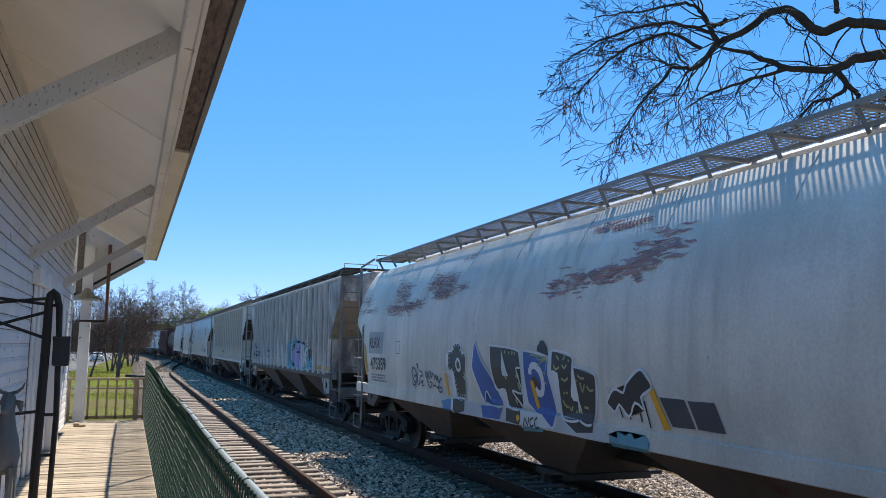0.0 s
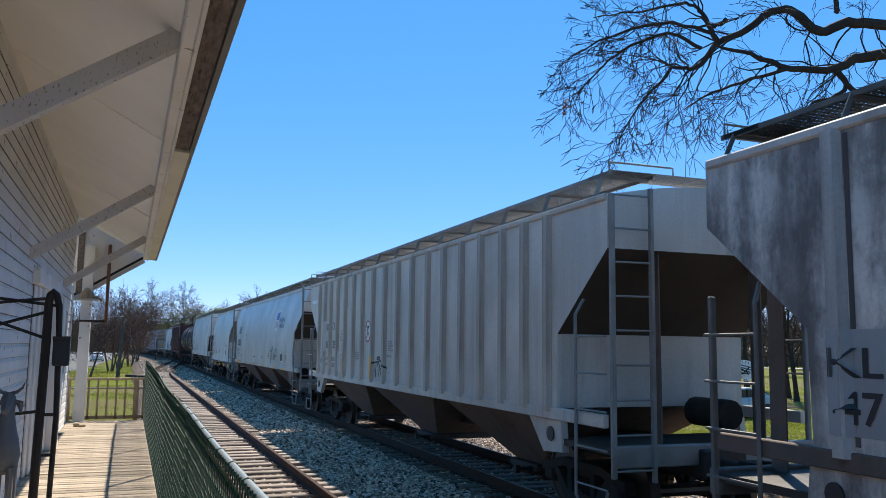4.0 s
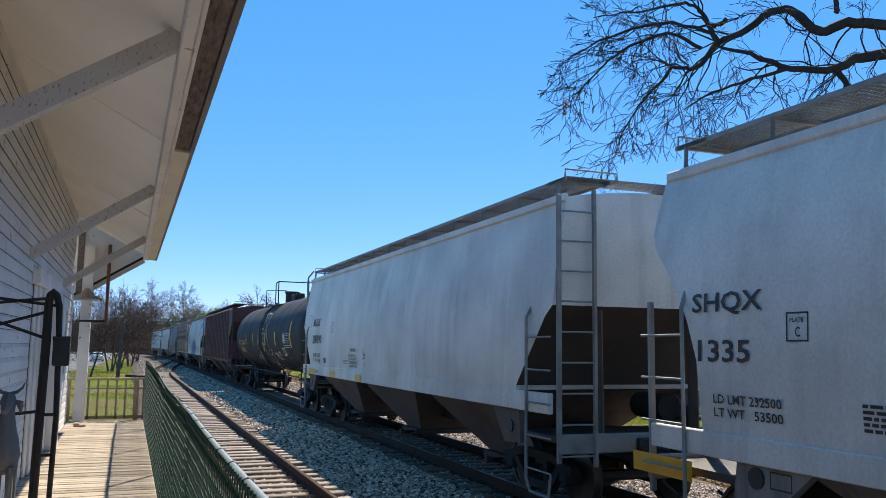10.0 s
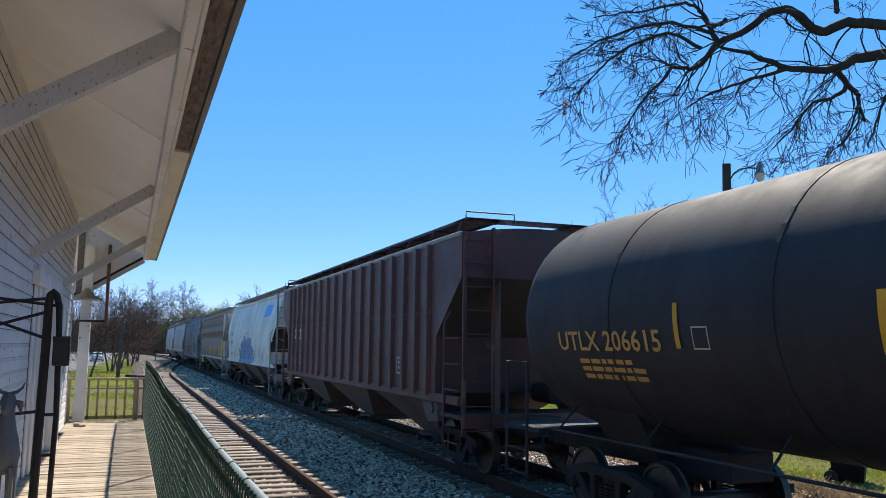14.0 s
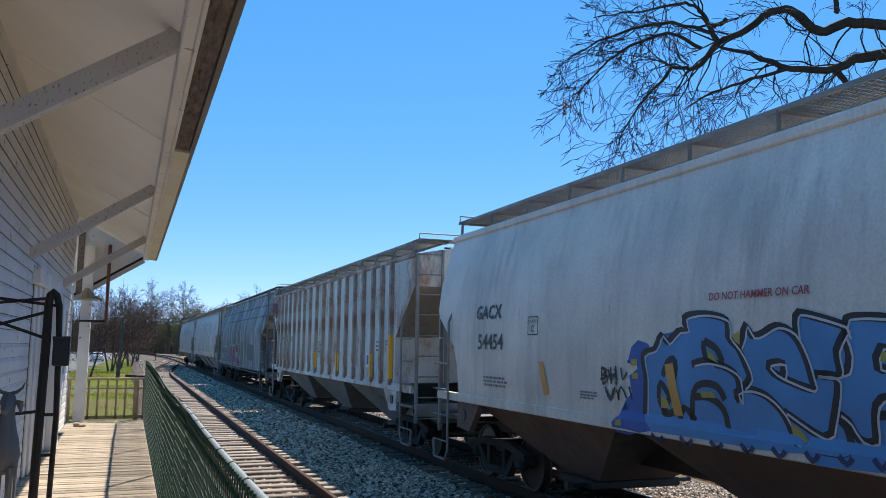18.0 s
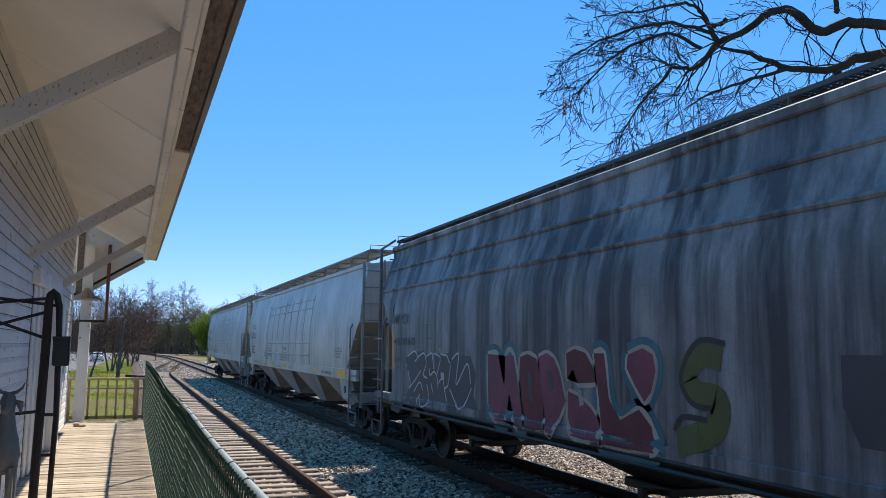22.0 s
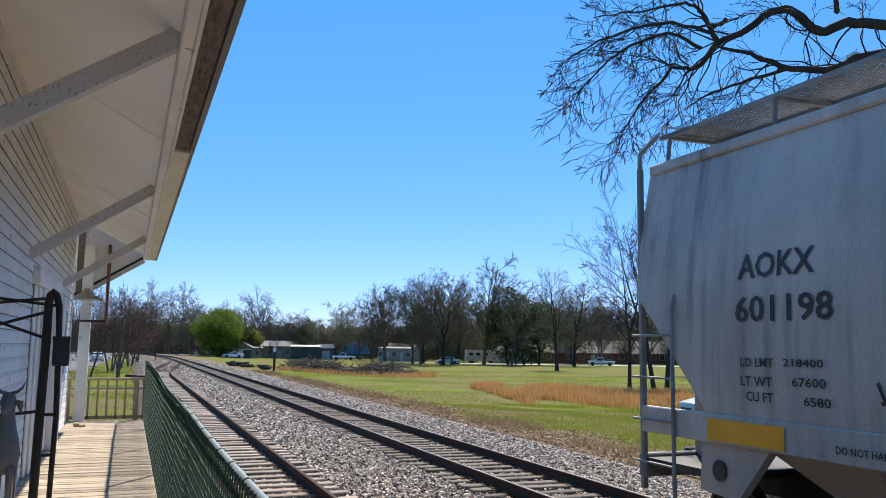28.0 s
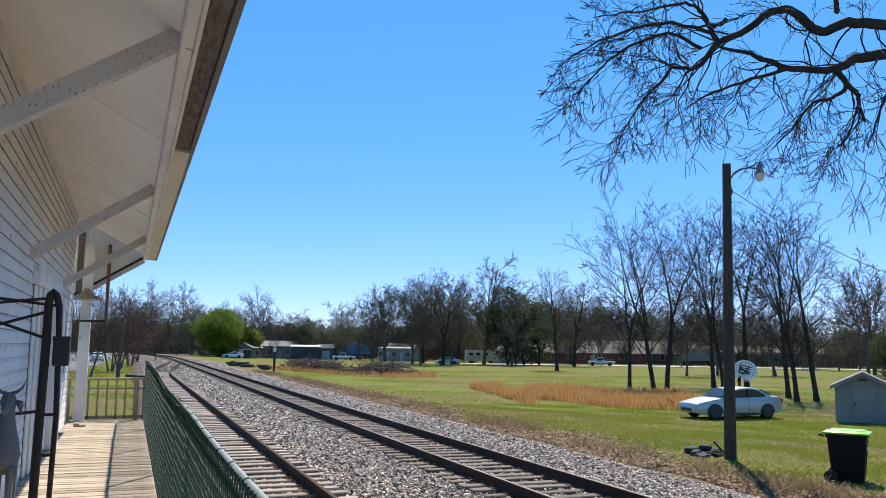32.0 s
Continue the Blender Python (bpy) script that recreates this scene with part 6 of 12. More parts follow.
def far_buildings():
    g = -1.05
    brick_w = [(-21 + i * 3.1, 1.0, 2.2, 1.1) for i in range(13)]
    house("brick_building", pose(103, 161.5, g, 0, 0, -14), 50, 14, 2.4, 2.7, MAT_BRICK, MAT_DULLROOF, "long low red brick building with a grey shingle roof", brick_w, [(-6, 1.1), (7, 1.1), (14, 2.6)])
    house("brick_wing", pose(77.6, 167.6, g, 0, 0, -76), 7, 5, 2.6, 1.6, MAT_GREYSIDE, MAT_DULLROOF, "grey gabled wing of the long building", [(2, 1.0, 2.2, 1.2)], [(-2, 1.0)])
    house("white_workshop", pose(134, 150, g, 0, 0, -30), 26, 10, 2.9, 1.3, MAT_GREYSIDE, MAT_GREYROOF, "low off-white workshop with pale roof beyond the field", [(-9 + i * 3.6, 1.0, 2.2, 1.3) for i in range(6)], [(-11, 1.0), (10, 2.4)])
    t = thing("box_trailer", pose(114.5, 149.0, g, 0, 0, -30), "grey box trailer parked by the long building", "trailer")
    part("box", Shape().box(-3.6, 3.6, -1.2, 1.2, 1.0, 3.6, 0.05), MAT_GREYROOF, t)
    for x in (-2.4, -1.4, 2.6):
        for k in (-1, 1):
            tt, hh = lathe_wheel(0.5, 0.3)
            w = part("wheel", tt, MAT_TYRE, t, at=(x, k * 1.0, 0.5))
            part("hub", hh, MAT_ALLOY, w)
    part("frame", Shape().box(-3.5, 3.5, -0.5, 0.5, 0.7, 1.0), MAT_STEEL, t)
    house("mobile_home", pose(55.5, 178.0, g, 0, 0, -58), 9.5, 4.2, 2.8, 0.3, MAT_GREYSIDE, MAT_GREYROOF, "off-white mobile home with flat pale roof", [(-4, 1.1, 2.0, 1.1), (0, 1.1, 2.0, 1.3), (4, 1.1, 2.0, 1.1)], [(-1.9, 0.9), (2.2, 0.9)], 0.2)
    house("tan_house", pose(61.5, 188.0, g, 0, 0, -20), 8, 7, 2.8, 1.2, MAT_TAN, MAT_DULLROOF, "tan house with a pale roof behind the mobile home", [(-3, 1, 2.1, 1.2), (3, 1, 2.1, 1.2)], [(0, 1.0)])
    house("black_shed", pose(38.5, 193.0, g, 0, 0, -12), 6.6, 4.0, 2.9, 0.35, MAT_SLATE, MAT_OFFWHITE, "dark green-black metal shed with a pale flat roof", [], [], 0.2)
    house("dark_barn", pose(43.6, 194.0, g, 0, 0, -12), 3.6, 5, 2.6, 0.9, MAT_CARDARK, MAT_CARDARK, "small dark rounded barn beside the metal shed", [], [(0, 1.8)], 0.15)
    house("grey_house", pose(35.0, 208.0, g, 0, 0, -25), 9, 6.5, 3.0, 1.2, MAT_GREYSIDE, MAT_GREYROOF, "grey gabled house beside the green tree", [(-2.5, 1.0, 2.0, 1.2), (2, 1.0, 2.0, 1.0)], [(0, 1.0)])
    house("grey_garage", pose(29.0, 204.0, g, 0, 0, 60), 6, 4.5, 2.6, 1.1, MAT_GREYSIDE, MAT_GREYROOF, "small pale gabled garage", [(0, 0.9, 1.8, 1.1)])
    house("low_shed", pose(24.8, 201.0, g, 0, 0, -10), 4.6, 3, 2.0, 0.2, MAT_SLATE, MAT_GREYROOF, "low grey-green shed beside the green tree", [], [(0, 1.0)], 0.15)
    house("white_house", pose(15.5, 246.0, g, 0, 0, -10), 10, 7, 2.8, 1.6, MAT_OFFWHITE, MAT_SHINGLE, "white house beyond the crossing", [(-3, 1, 2.1, 1.2), (3, 1, 2.1, 1.2)], [(0, 1.0)])
    house("white_cottage", pose(48.4, 36.0, -0.9, 0, 0, -48), 8.0, 7.0, 2.7, 1.7, MAT_OFFWHITE, MAT_DULLROOF, "white cottage with a brown shingle roof beside the shed", [(-2.4, 1.0, 2.1, 1.1), (1.6, 1.0, 2.1, 1.1)], [(-0.4, 0.95)], 0.5)
    worn = []
    for i in range(25):
        u = i / 24
        cx, cy, w = 18.0 + 9.0 * u, 17.6 - 1.6 * u + 0.5 * math.sin(u * 7), 0.65 + 0.35 * math.sin(u * 11) + 0.4 * u
        worn.append([(cx + 0.3 * k * w, cy + k * w, ground_z(cx + 0.3 * k * w, cy + k * w) + 0.012 - 0.02 * abs(k)) for k in (-1.0, -0.6, -0.2, 0.2, 0.6, 1.0)])
    solid("dirt_path", Shape().loft(worn, caps=False, closed=False), MAT_DIRT, "worn pale dirt path through the grass", "path", "structure", True)
    tarp = Shape().prism([(-2.2, 0.4), (-1.9, 1.3), (0, 2.3), (1.6, 1.8), (2.3, 0.5)], "y", -2.5, 2.5)
    solid("tarp_covered_stack", tarp, MAT_TARP, "stack of goods under a bright blue tarpaulin", "tarpaulin", at=pose(55.0, 211, g + 0.3, 0, 0, -15) @ Matrix.Scale(1.9, 4))
    rv = thing("camper", pose(70.3, 164.0, g, 0, 0, -12), "old white camper van parked under the trees", "camper")
    part("body", Shape().prism([(-3.2, 0.5), (3.4, 0.5), (3.4, 1.5), (2.4, 1.9), (3.0, 2.1), (2.9, 2.75), (-3.2, 2.75)], "y", -1.15, 1.15), MAT_OFFWHITE, rv)
    part("stripe", Shape().box(-3.2, 3.2, -1.17, -1.15, 1.15, 1.4), MAT_TAN, rv)
    for x in (-2.2, -0.7, 1.0):
        part("window", Shape().box(x - 0.45, x + 0.45, -1.17, -1.15, 1.6, 2.2), MAT_WINDOW, rv)
    for x in (-1.9, 2.3):
        for k in (-1, 1):
            tt, hh = lathe_wheel(0.38, 0.24)
            w = part("wheel", tt, MAT_TYRE, rv, at=(x, k * 0.95, 0.38))
            part("hub", hh, MAT_ALLOY, w)
    # roads
    def ribbon(name, pts, width, mat, label, lift=0.04):
        ring = []
        for i, p in enumerate(pts):
            d = Vector(pts[min(i + 1, len(pts) - 1)]) - Vector(pts[max(i - 1, 0)])
            n = Vector((-d.y, d.x)).normalized() * width / 2
            zz = max(ground_z(p[0], p[1]), ground_z(p[0] + n.x, p[1] + n.y), ground_z(p[0] - n.x, p[1] - n.y)) + lift
            ring.append([(p[0] + n.x, p[1] + n.y, zz), (p[0] - n.x, p[1] - n.y, zz), (p[0] - n.x, p[1] - n.y, zz - 0.15), (p[0] + n.x, p[1] + n.y, zz - 0.15)])
        return solid(name, Shape().loft(ring), mat, label, "road", "structure")

    ribbon("road", [(60, 158), (74, 150), (92, 144), (105, 138), (116, 131), (140, 118), (190, 100), (260, 84)], 5.5, MAT_CONCRETE, "pale concrete road along the far side of the field")
    ribbon("street", [(-16, -60), (-15, 40), (-13, 60), (-10, 80), (-8.0, 110), (-7, 150), (-7, 200), (-6, 260)], 9.0, MAT_ASPHALT, "grey asphalt street beside the depot")
    ribbon("crossing_road", [(-60, 214), (-20, 213), (0, 212), (20, 216), (60, 226), (140, 240)], 7.0, MAT_CONCRETE, "pale road over the level crossing", 0.25)
    # a bare dirt patch by the tan house
    solid("dirt_patch", Shape().prism([(60 + 6 * math.cos(a) * (1 + 0.2 * math.sin(3 * a)), 165 + 5 * math.sin(a)) for a in (2 * math.pi * i / 20 for i in range(20))], "z", -1.1, -0.98), MAT_DIRT, "bare reddish dirt patch beside the mobile home", "dirt", "structure")


far_buildings()


def poles_and_signs():
    s = thing("track_sign", (13.5, 82.9, -0.55), "slim black trackside post with a small white plate", "sign post")
    part("post", Shape().box(-0.11, 0.11, -0.11, 0.11, 0, 2.3, 0.01), MAT_BLACKSTONE, s)
    part("plate", Shape().box(-0.14, 0.14, -0.16, -0.13, 2.15, 2.75, 0.01), MAT_WHITE, s, "white plate")
    part("plate_mark", Shape().box(-0.08, 0.08, -0.17, -0.16, 2.5, 2.62), MAT_BLACK, s)
    p = thing("utility_pole", (-0.7, 71.9, -0.5), "grey weathered utility pole stub on the grass strip", "utility pole")
    part("pole", Shape().tube([(0, 0, -0.2), (0.12, 0, 2.5), (0.22, 0, 4.4)], [0.16, 0.15, 0.13], 10), MAT_BARK, p, smooth=True)
    part("pole_cap", Shape().tube([(0.22, 0, 4.4), (0.22, 0, 4.5)], [0.14, 0.06], 10), MAT_BARK, p)
    u = thing("power_pole", (11.6, 238, -0.9), "tall wooden power pole with cross-arms beyond the crossing", "utility pole")
    part("pole", Shape().tube([(0, 0, 0), (0, 0, 10.5)], [0.2, 0.14], 10), MAT_POLEWOOD, u, smooth=True)
    for z in (9.8, 9.0, 7.6):
        part("cross_arm", Shape().box(-1.5, 1.5, -0.08, 0.08, z, z + 0.15), MAT_POLEWOOD, u)
    u2 = copy_thing(u, pose(29.5, 232, -0.9))
    u2["label"] = "tall wooden power pole behind the green tree"
    u3 = copy_thing(u, pose(74, 200, -1.0, 0, 0, 30))
    u3["label"] = "tall wooden power pole behind the mobile home"
    for z in (9.75, 8.95):
        for o in (-1.2, 1.2):
            pts = []
            for a, b in (((-60, 250), (11.6, 238)), ((11.6, 238), (29.5, 232)), ((29.5, 232), (74, 200)), ((74, 200), (150, 150))):
                for i in range(8):
                    q = i / 8
                    pts.append((a[0] + (b[0] - a[0]) * q, a[1] + (b[1] - a[1]) * q + o, z - 0.9 - 1.2 * 4 * q * (1 - q)))
            solid("power_line", Shape().tube(pts, 0.03, 3), MAT_BLACKSTONE, "thin overhead power line between the poles", "cable", group="power lines")
    sw = thing("switch_stand", (3.7, 127, -0.25), "low dark switch stand beside the turnout", "switch stand")
    part("base", Shape().box(-0.3, 0.3, -0.2, 0.2, 0, 0.15, 0.02), MAT_IRON, sw)
    part("mast", Shape().tube([(0, 0, 0.1), (0, 0, 1.5)], 0.05, 8), MAT_IRON, sw)
    part("target", Shape().box(-0.25, 0.25, -0.02, 0.02, 1.1, 1.5, 0.01), MAT_IRON, sw)
    # old ties and scrap lying beside the track
    rnd = random.Random(6)
    for i, (x, y) in enumerate(((13.4, 118), (14.2, 112), (13.6, 104), (15.2, 99), (13.0, 110), (14.4, 96), (1.2, 62), (0.6, 64))):
        pile = thing("old_tie_pile", (x, y, ground_z(x, y)), "pile of discarded dark railway ties beside the track", "tie pile", "tie piles")
        for k in range(5):
            part("old_tie", Shape().box(-rnd.uniform(0.3, 0.7), rnd.uniform(0.3, 0.7), -0.12, 0.12, 0, 0.18, 0.03), MAT_BLACKSTONE, pile, at=pose(rnd.uniform(-0.5, 0.5), rnd.uniform(-0.6, 0.6), 0.02 + 0.16 * (k // 2), rnd.uniform(-6, 6), rnd.uniform(-5, 5), rnd.uniform(-40, 40)))


poles_and_signs()


# ---- grasses, weeds and brush ----
def blades(name, area, count, height, width, mat, label, seed, lean=0.35, clump=0.0, inside=None, zoff=0.0, zf=None):
    rnd = random.Random(seed)
    s = Shape()
    (x0, x1), (y0, y1) = area
    n = 0
    tries = 0
    while n < count and tries < count * 12:
        tries += 1
        x, y = rnd.uniform(x0, x1), rnd.uniform(y0, y1)
        if inside and not inside(x, y):
            continue
        if clump and noise.noise((x * clump, y * clump, seed)) < rnd.uniform(-0.15, 0.25):
            continue
        z = (zf or ground_z)(x, y) + zoff
        h = height * rnd.uniform(0.45, 1.25)
        a = rnd.uniform(0, 6.28)
        c, sn = math.cos(a) * width / 2, math.sin(a) * width / 2
        lx, ly = rnd.gauss(0, lean) * h, rnd.gauss(0, lean) * h
        s.add([(x - c, y - sn, z - 0.02), (x + c, y + sn, z - 0.02), (x + lx * 0.5 + c * 0.6, y + ly * 0.5 + sn * 0.6, z + h * 0.6), (x + lx, y + ly, z + h)], [(0, 1, 2), (0, 2, 3)])
        n += 1
    return solid(name, s, mat, label, "grass", "stuff")


def in_poly(poly):
    def test(x, y):
        c = False
        for (ax, ay), (bx, by) in zip(poly, poly[1:] + poly[:1]):
            if (ay > y) != (by > y) and x < ax + (y - ay) / (by - ay) * (bx - ax):
                c = not c
        return c
    return test


def vegetation():
    blades("broomsedge", ((18, 38), (34, 64)), 20000, 0.55, 0.03, MAT_STRAW, "tall dry orange-brown broomsedge grass", 1, 0.22, 0.25, in_poly([(19.7, 39.8), (28.0, 36.0), (36.5, 48.5), (31.5, 55), (27.2, 61.2), (24.8, 60), (22.5, 50)]))
    blades("broomsedge", ((13, 36), (76, 112)), 7000, 0.5, 0.05, MAT_STRAW, "tall dry orange-brown grass round the brush pile", 2, 0.25, 0.12, in_poly([(14.5, 108), (17, 92), (24, 80), (30, 82), (34, 92), (30, 104), (20, 110)]))
    blades("grass", ((12.2, 30), (9, 40)), 105000, 0.075, 0.014, MAT_TUFT, "short spring grass with bare spots", 3, 0.5, 0.35, lambda x, y: x > 12.6 + 0.4 * math.sin(y))
    blades("grass", ((13.2, 32), (10, 36)), 60000, 0.055, 0.016, MAT_STUBBLE, "short yellowed stubble between the tufts", 14, 0.7)
    blades("grass", ((12.4, 60), (40, 110)), 34000, 0.08, 0.04, MAT_TUFT, "rough spring grass of the field", 4, 0.5, 0.15)
    blades("dead_weeds", ((11.7, 13.4), (10, 90)), 4500, 0.28, 0.02, MAT_WEED, "dry brown weeds along the ballast edge", 5, 0.6, 0.5, lambda x, y: x > 12.1)
    blades("grass", ((-14, 1.2), (22, 130)), 16000, 0.12, 0.04, MAT_TUFT, "grass strip beside the street", 6, 0.5, 0.2, lambda x, y: x > -8)
    rnd = random.Random(9)
    s = Shape()
    for i in range(1500):
        u = rnd.random()
        x, y = 18.5 + 11 * u + rnd.gauss(0, 0.8), 98 - 6 * u + rnd.gauss(0, 2.2)
        hmax = 1.3 * (0.55 + 0.45 * math.sin(u * 9)) * (1 if u < 0.9 else 0.5)
        p = Vector((x, y, ground_z(x, y) + rnd.random() * hmax))
        d = Vector((rnd.gauss(0, 1), rnd.gauss(0, 1), rnd.gauss(0, 0.35))).normalized() * rnd.uniform(0.4, 1.4)
        s.tube([p - d, p, p + d + Vector((0, 0, rnd.uniform(-0.2, 0.4)))], [rnd.uniform(0.02, 0.07), 0.05, 0.015], 4, False)
    solid("brush_pile", s, MAT_LOG, "long pile of cut grey-brown branches in the field", "brush pile", "stuff")
    # fallen leaves along the foot of the ballast
    litter = Shape()
    for i in range(26000):
        y = 9.5 * (70 / 9.5) ** rnd.random()
        x = 11.55 + abs(rnd.gauss(0, 1.3)) + 0.25 * math.sin(y * 0.9)
        k, a = rnd.uniform(0.02, 0.05) * (1 + y / 60), rnd.uniform(0, 6.28)
        c, sn, z = math.cos(a) * k, math.sin(a) * k, max(ground_z(x, y), bed_z(x - TRACK_X)) + rnd.uniform(0.005, 0.05)
        t = rnd.uniform(-0.5, 0.5) * k
        litter.add([(x - c, y - sn, z), (x + sn * 0.6, y - c * 0.6, z + t), (x + c, y + sn, z + 0.3 * k), (x - sn * 0.6, y + c * 0.6, z - t)], [(0, 1, 2, 3)])
    solid("leaf_litter", litter, MAT_LITTER, "brown fallen leaves and straw along the ballast edge", "leaves", "stuff")
    # a worn dirt path past the shed
    lump = Shape()
    for i in range(700):
        y = rnd.uniform(10, 26)
        x = rnd.uniform(17.5, 23) + (20 - y) * 0.25
        k = rnd.uniform(0.008, 0.02)
        lump.box(x - k, x + k, y - k, y + k, ground_z(x, y) - 0.01, ground_z(x, y) + k, 0.01)
    solid("path_pebbles", lump, MAT_DIRT, "pebbles and clods on the bare path", "pebbles", "stuff")


vegetation()

# ---- freight cars ----
# A car's own space: y along the track, x across it (the platform is on -x), z up from the rail top.
WHEEL_R = 0.457
CACHE = {}


def cached(key, make):
    if key not in CACHE:
        CACHE[key] = make()
    return CACHE[key]


def wheelset_mesh():
    s = Shape()
    prof = ((-0.813, 0.06), (-0.813, 0.3), (-0.80, 0.40), (-0.822, 0.41), (-0.822, 0.452), (-0.72, WHEEL_R), (-0.695, 0.48), (-0.69, 0.41), (-0.715, 0.39), (-0.735, 0.3), (-0.735, 0.12), (-0.6, 0.09))
    n = 20
    for k in (1, -1):
        rings = [[(k * x, r * math.cos(a), r * math.sin(a)) for a in (2 * math.pi * i / n for i in range(n))] for x, r in prof]
        s.loft(rings)
        s.tube([(k * 0.80, 0, 0), (k * 1.02, 0, 0)], 0.11, 10)
        for i in range(3):
            a = 2 * math.pi * i / 3
            s.box(k * 1.02 - 0.02, k * 1.02 + 0.02, 0.06 * math.cos(a) - 0.018, 0.06 * math.cos(a) + 0.018, 0.06 * math.sin(a) - 0.018, 0.06 * math.sin(a) + 0.018)
    s.tube([(-0.7, 0, 0), (0.7, 0, 0)], 0.085, 10)
    return mesh_of("wheelset", s, MAT_WHEEL, True)


def side_frame_mesh():
    s = Shape()
    top = [(-1.12, 0.50), (-1.12, 0.62), (-0.86, 0.66), (-0.55, 0.74), (0.55, 0.74), (0.86, 0.66), (1.12, 0.62), (1.12, 0.50), (0.84, 0.54), (0.52, 0.62), (-0.52, 0.62), (-0.84, 0.54)]
    low = [(-0.78, 0.56), (-0.64, 0.58), (-0.36, 0.30), (0.36, 0.30), (0.64, 0.58), (0.78, 0.56), (0.46, 0.18), (-0.46, 0.18)]
    s.prism(top, "x", -0.07, 0.07)
    s.prism(low, "x", -0.06, 0.06)
    for k in (-1, 1):
        s.box(-0.06, 0.06, k * 0.31 - 0.06, k * 0.31 + 0.06, 0.28, 0.66)
        s.box(-0.09, 0.09, k * 0.89 - 0.14, k * 0.89 + 0.14, 0.36, 0.56, 0.04)
    return mesh_of("side_frame", s, MAT_TRUCK)


def spring_mesh():
    s = Shape()
    for k in (-0.13, 0, 0.13):
        for i in range(5):
            s.tube([(0, k, 0.30 + i * 0.045), (0, k, 0.325 + i * 0.045)], 0.055, 8)
    return mesh_of("spring_nest", s, MAT_TRUCK)


def add_truck(car, y):
    tr = part("truck", cached("bolster", lambda: mesh_of("truck", Shape().box(-1.0, 1.0, -0.17, 0.17, 0.52, 0.74, 0.03).box(-0.35, 0.35, -0.3, 0.3, 0.7, 0.8, 0.03).beam((-0.8, -0.5, 0.4), (0.8, -0.5, 0.4), 0.1, 0.12).beam((-0.8, 0.5, 0.4), (0.8, 0.5, 0.4), 0.1, 0.12), MAT_TRUCK)), None, car, "black cast steel truck", at=(0, y, 0))
    for k in (-1, 1):
        part("side_frame", cached("side_frame", side_frame_mesh), None, tr, at=(k * 1.0, 0, 0))
        tagged(part("spring_nest", cached("spring", spring_mesh), None, tr, at=(k * 1.0, 0, 0)), kind="stuff")
    sets = []
    for k in (-1, 1):
        sets.append(part("wheelset", cached("wheelset", wheelset_mesh), None, tr, at=(0, k * 0.889, WHEEL_R)))
    return sets


def coupler_mesh():
    s = Shape()
    s.box(-0.07, 0.07, -0.3, 0.35, 0.80, 0.95, 0.02)
    s.prism([(-0.16, 0.3), (0.14, 0.3), (0.17, 0.5), (0.1, 0.62), (0.03, 0.55), (0.02, 0.46), (-0.1, 0.46), (-0.16, 0.6), (-0.2, 0.52)], "z", 0.72, 1.0)
    s.tube([(0.2, 0.2, 0.8), (0.28, 0.35, 0.55), (0.24, 0.6, 0.42), (0.2, 0.75, 0.5)], 0.025, 6)
    return mesh_of("coupler", s, MAT_TRUCK)


def grating_mesh(length, x0, x1, name="running_board", mat=None, pitch=0.05, bar=0.027, rung=0.048):
    """An open steel walkway of thin bars."""
    s = Shape()
    n = max(2, round((x1 - x0) / pitch))
    for i in range(n + 1):
        x = x0 + (x1 - x0) * i / n
        w, h = (bar, 0.006) if 0 < i < n else (0.025, 0.05)
        s.box(x - w / 2, x + w / 2, -length / 2, length / 2, -h, 0.0)
    k = int(length / 0.08)
    for i in range(k + 1):
        y = -length / 2 + length * i / k
        s.box(x0, x1, y - rung / 2, y + rung / 2, -0.006, -0.001)
    return mesh_of(name, s, mat or MAT_GALV)


@lru_cache(None)
def text_outline(body):
    cu = bpy.data.curves.new("letters", "FONT")
    cu.body, cu.size, cu.resolution_u = body, 1.0, 2
    cu.offset = 0.015
    ob = bpy.data.objects.new("letters", cu)
    me = bpy.data.meshes.new_from_object(ob)
    v = [tuple(p.co) for p in me.vertices]
    f = [tuple(p.vertices) for p in me.polygons]
    bpy.data.objects.remove(ob)
    bpy.data.meshes.remove(me)
    return v, f


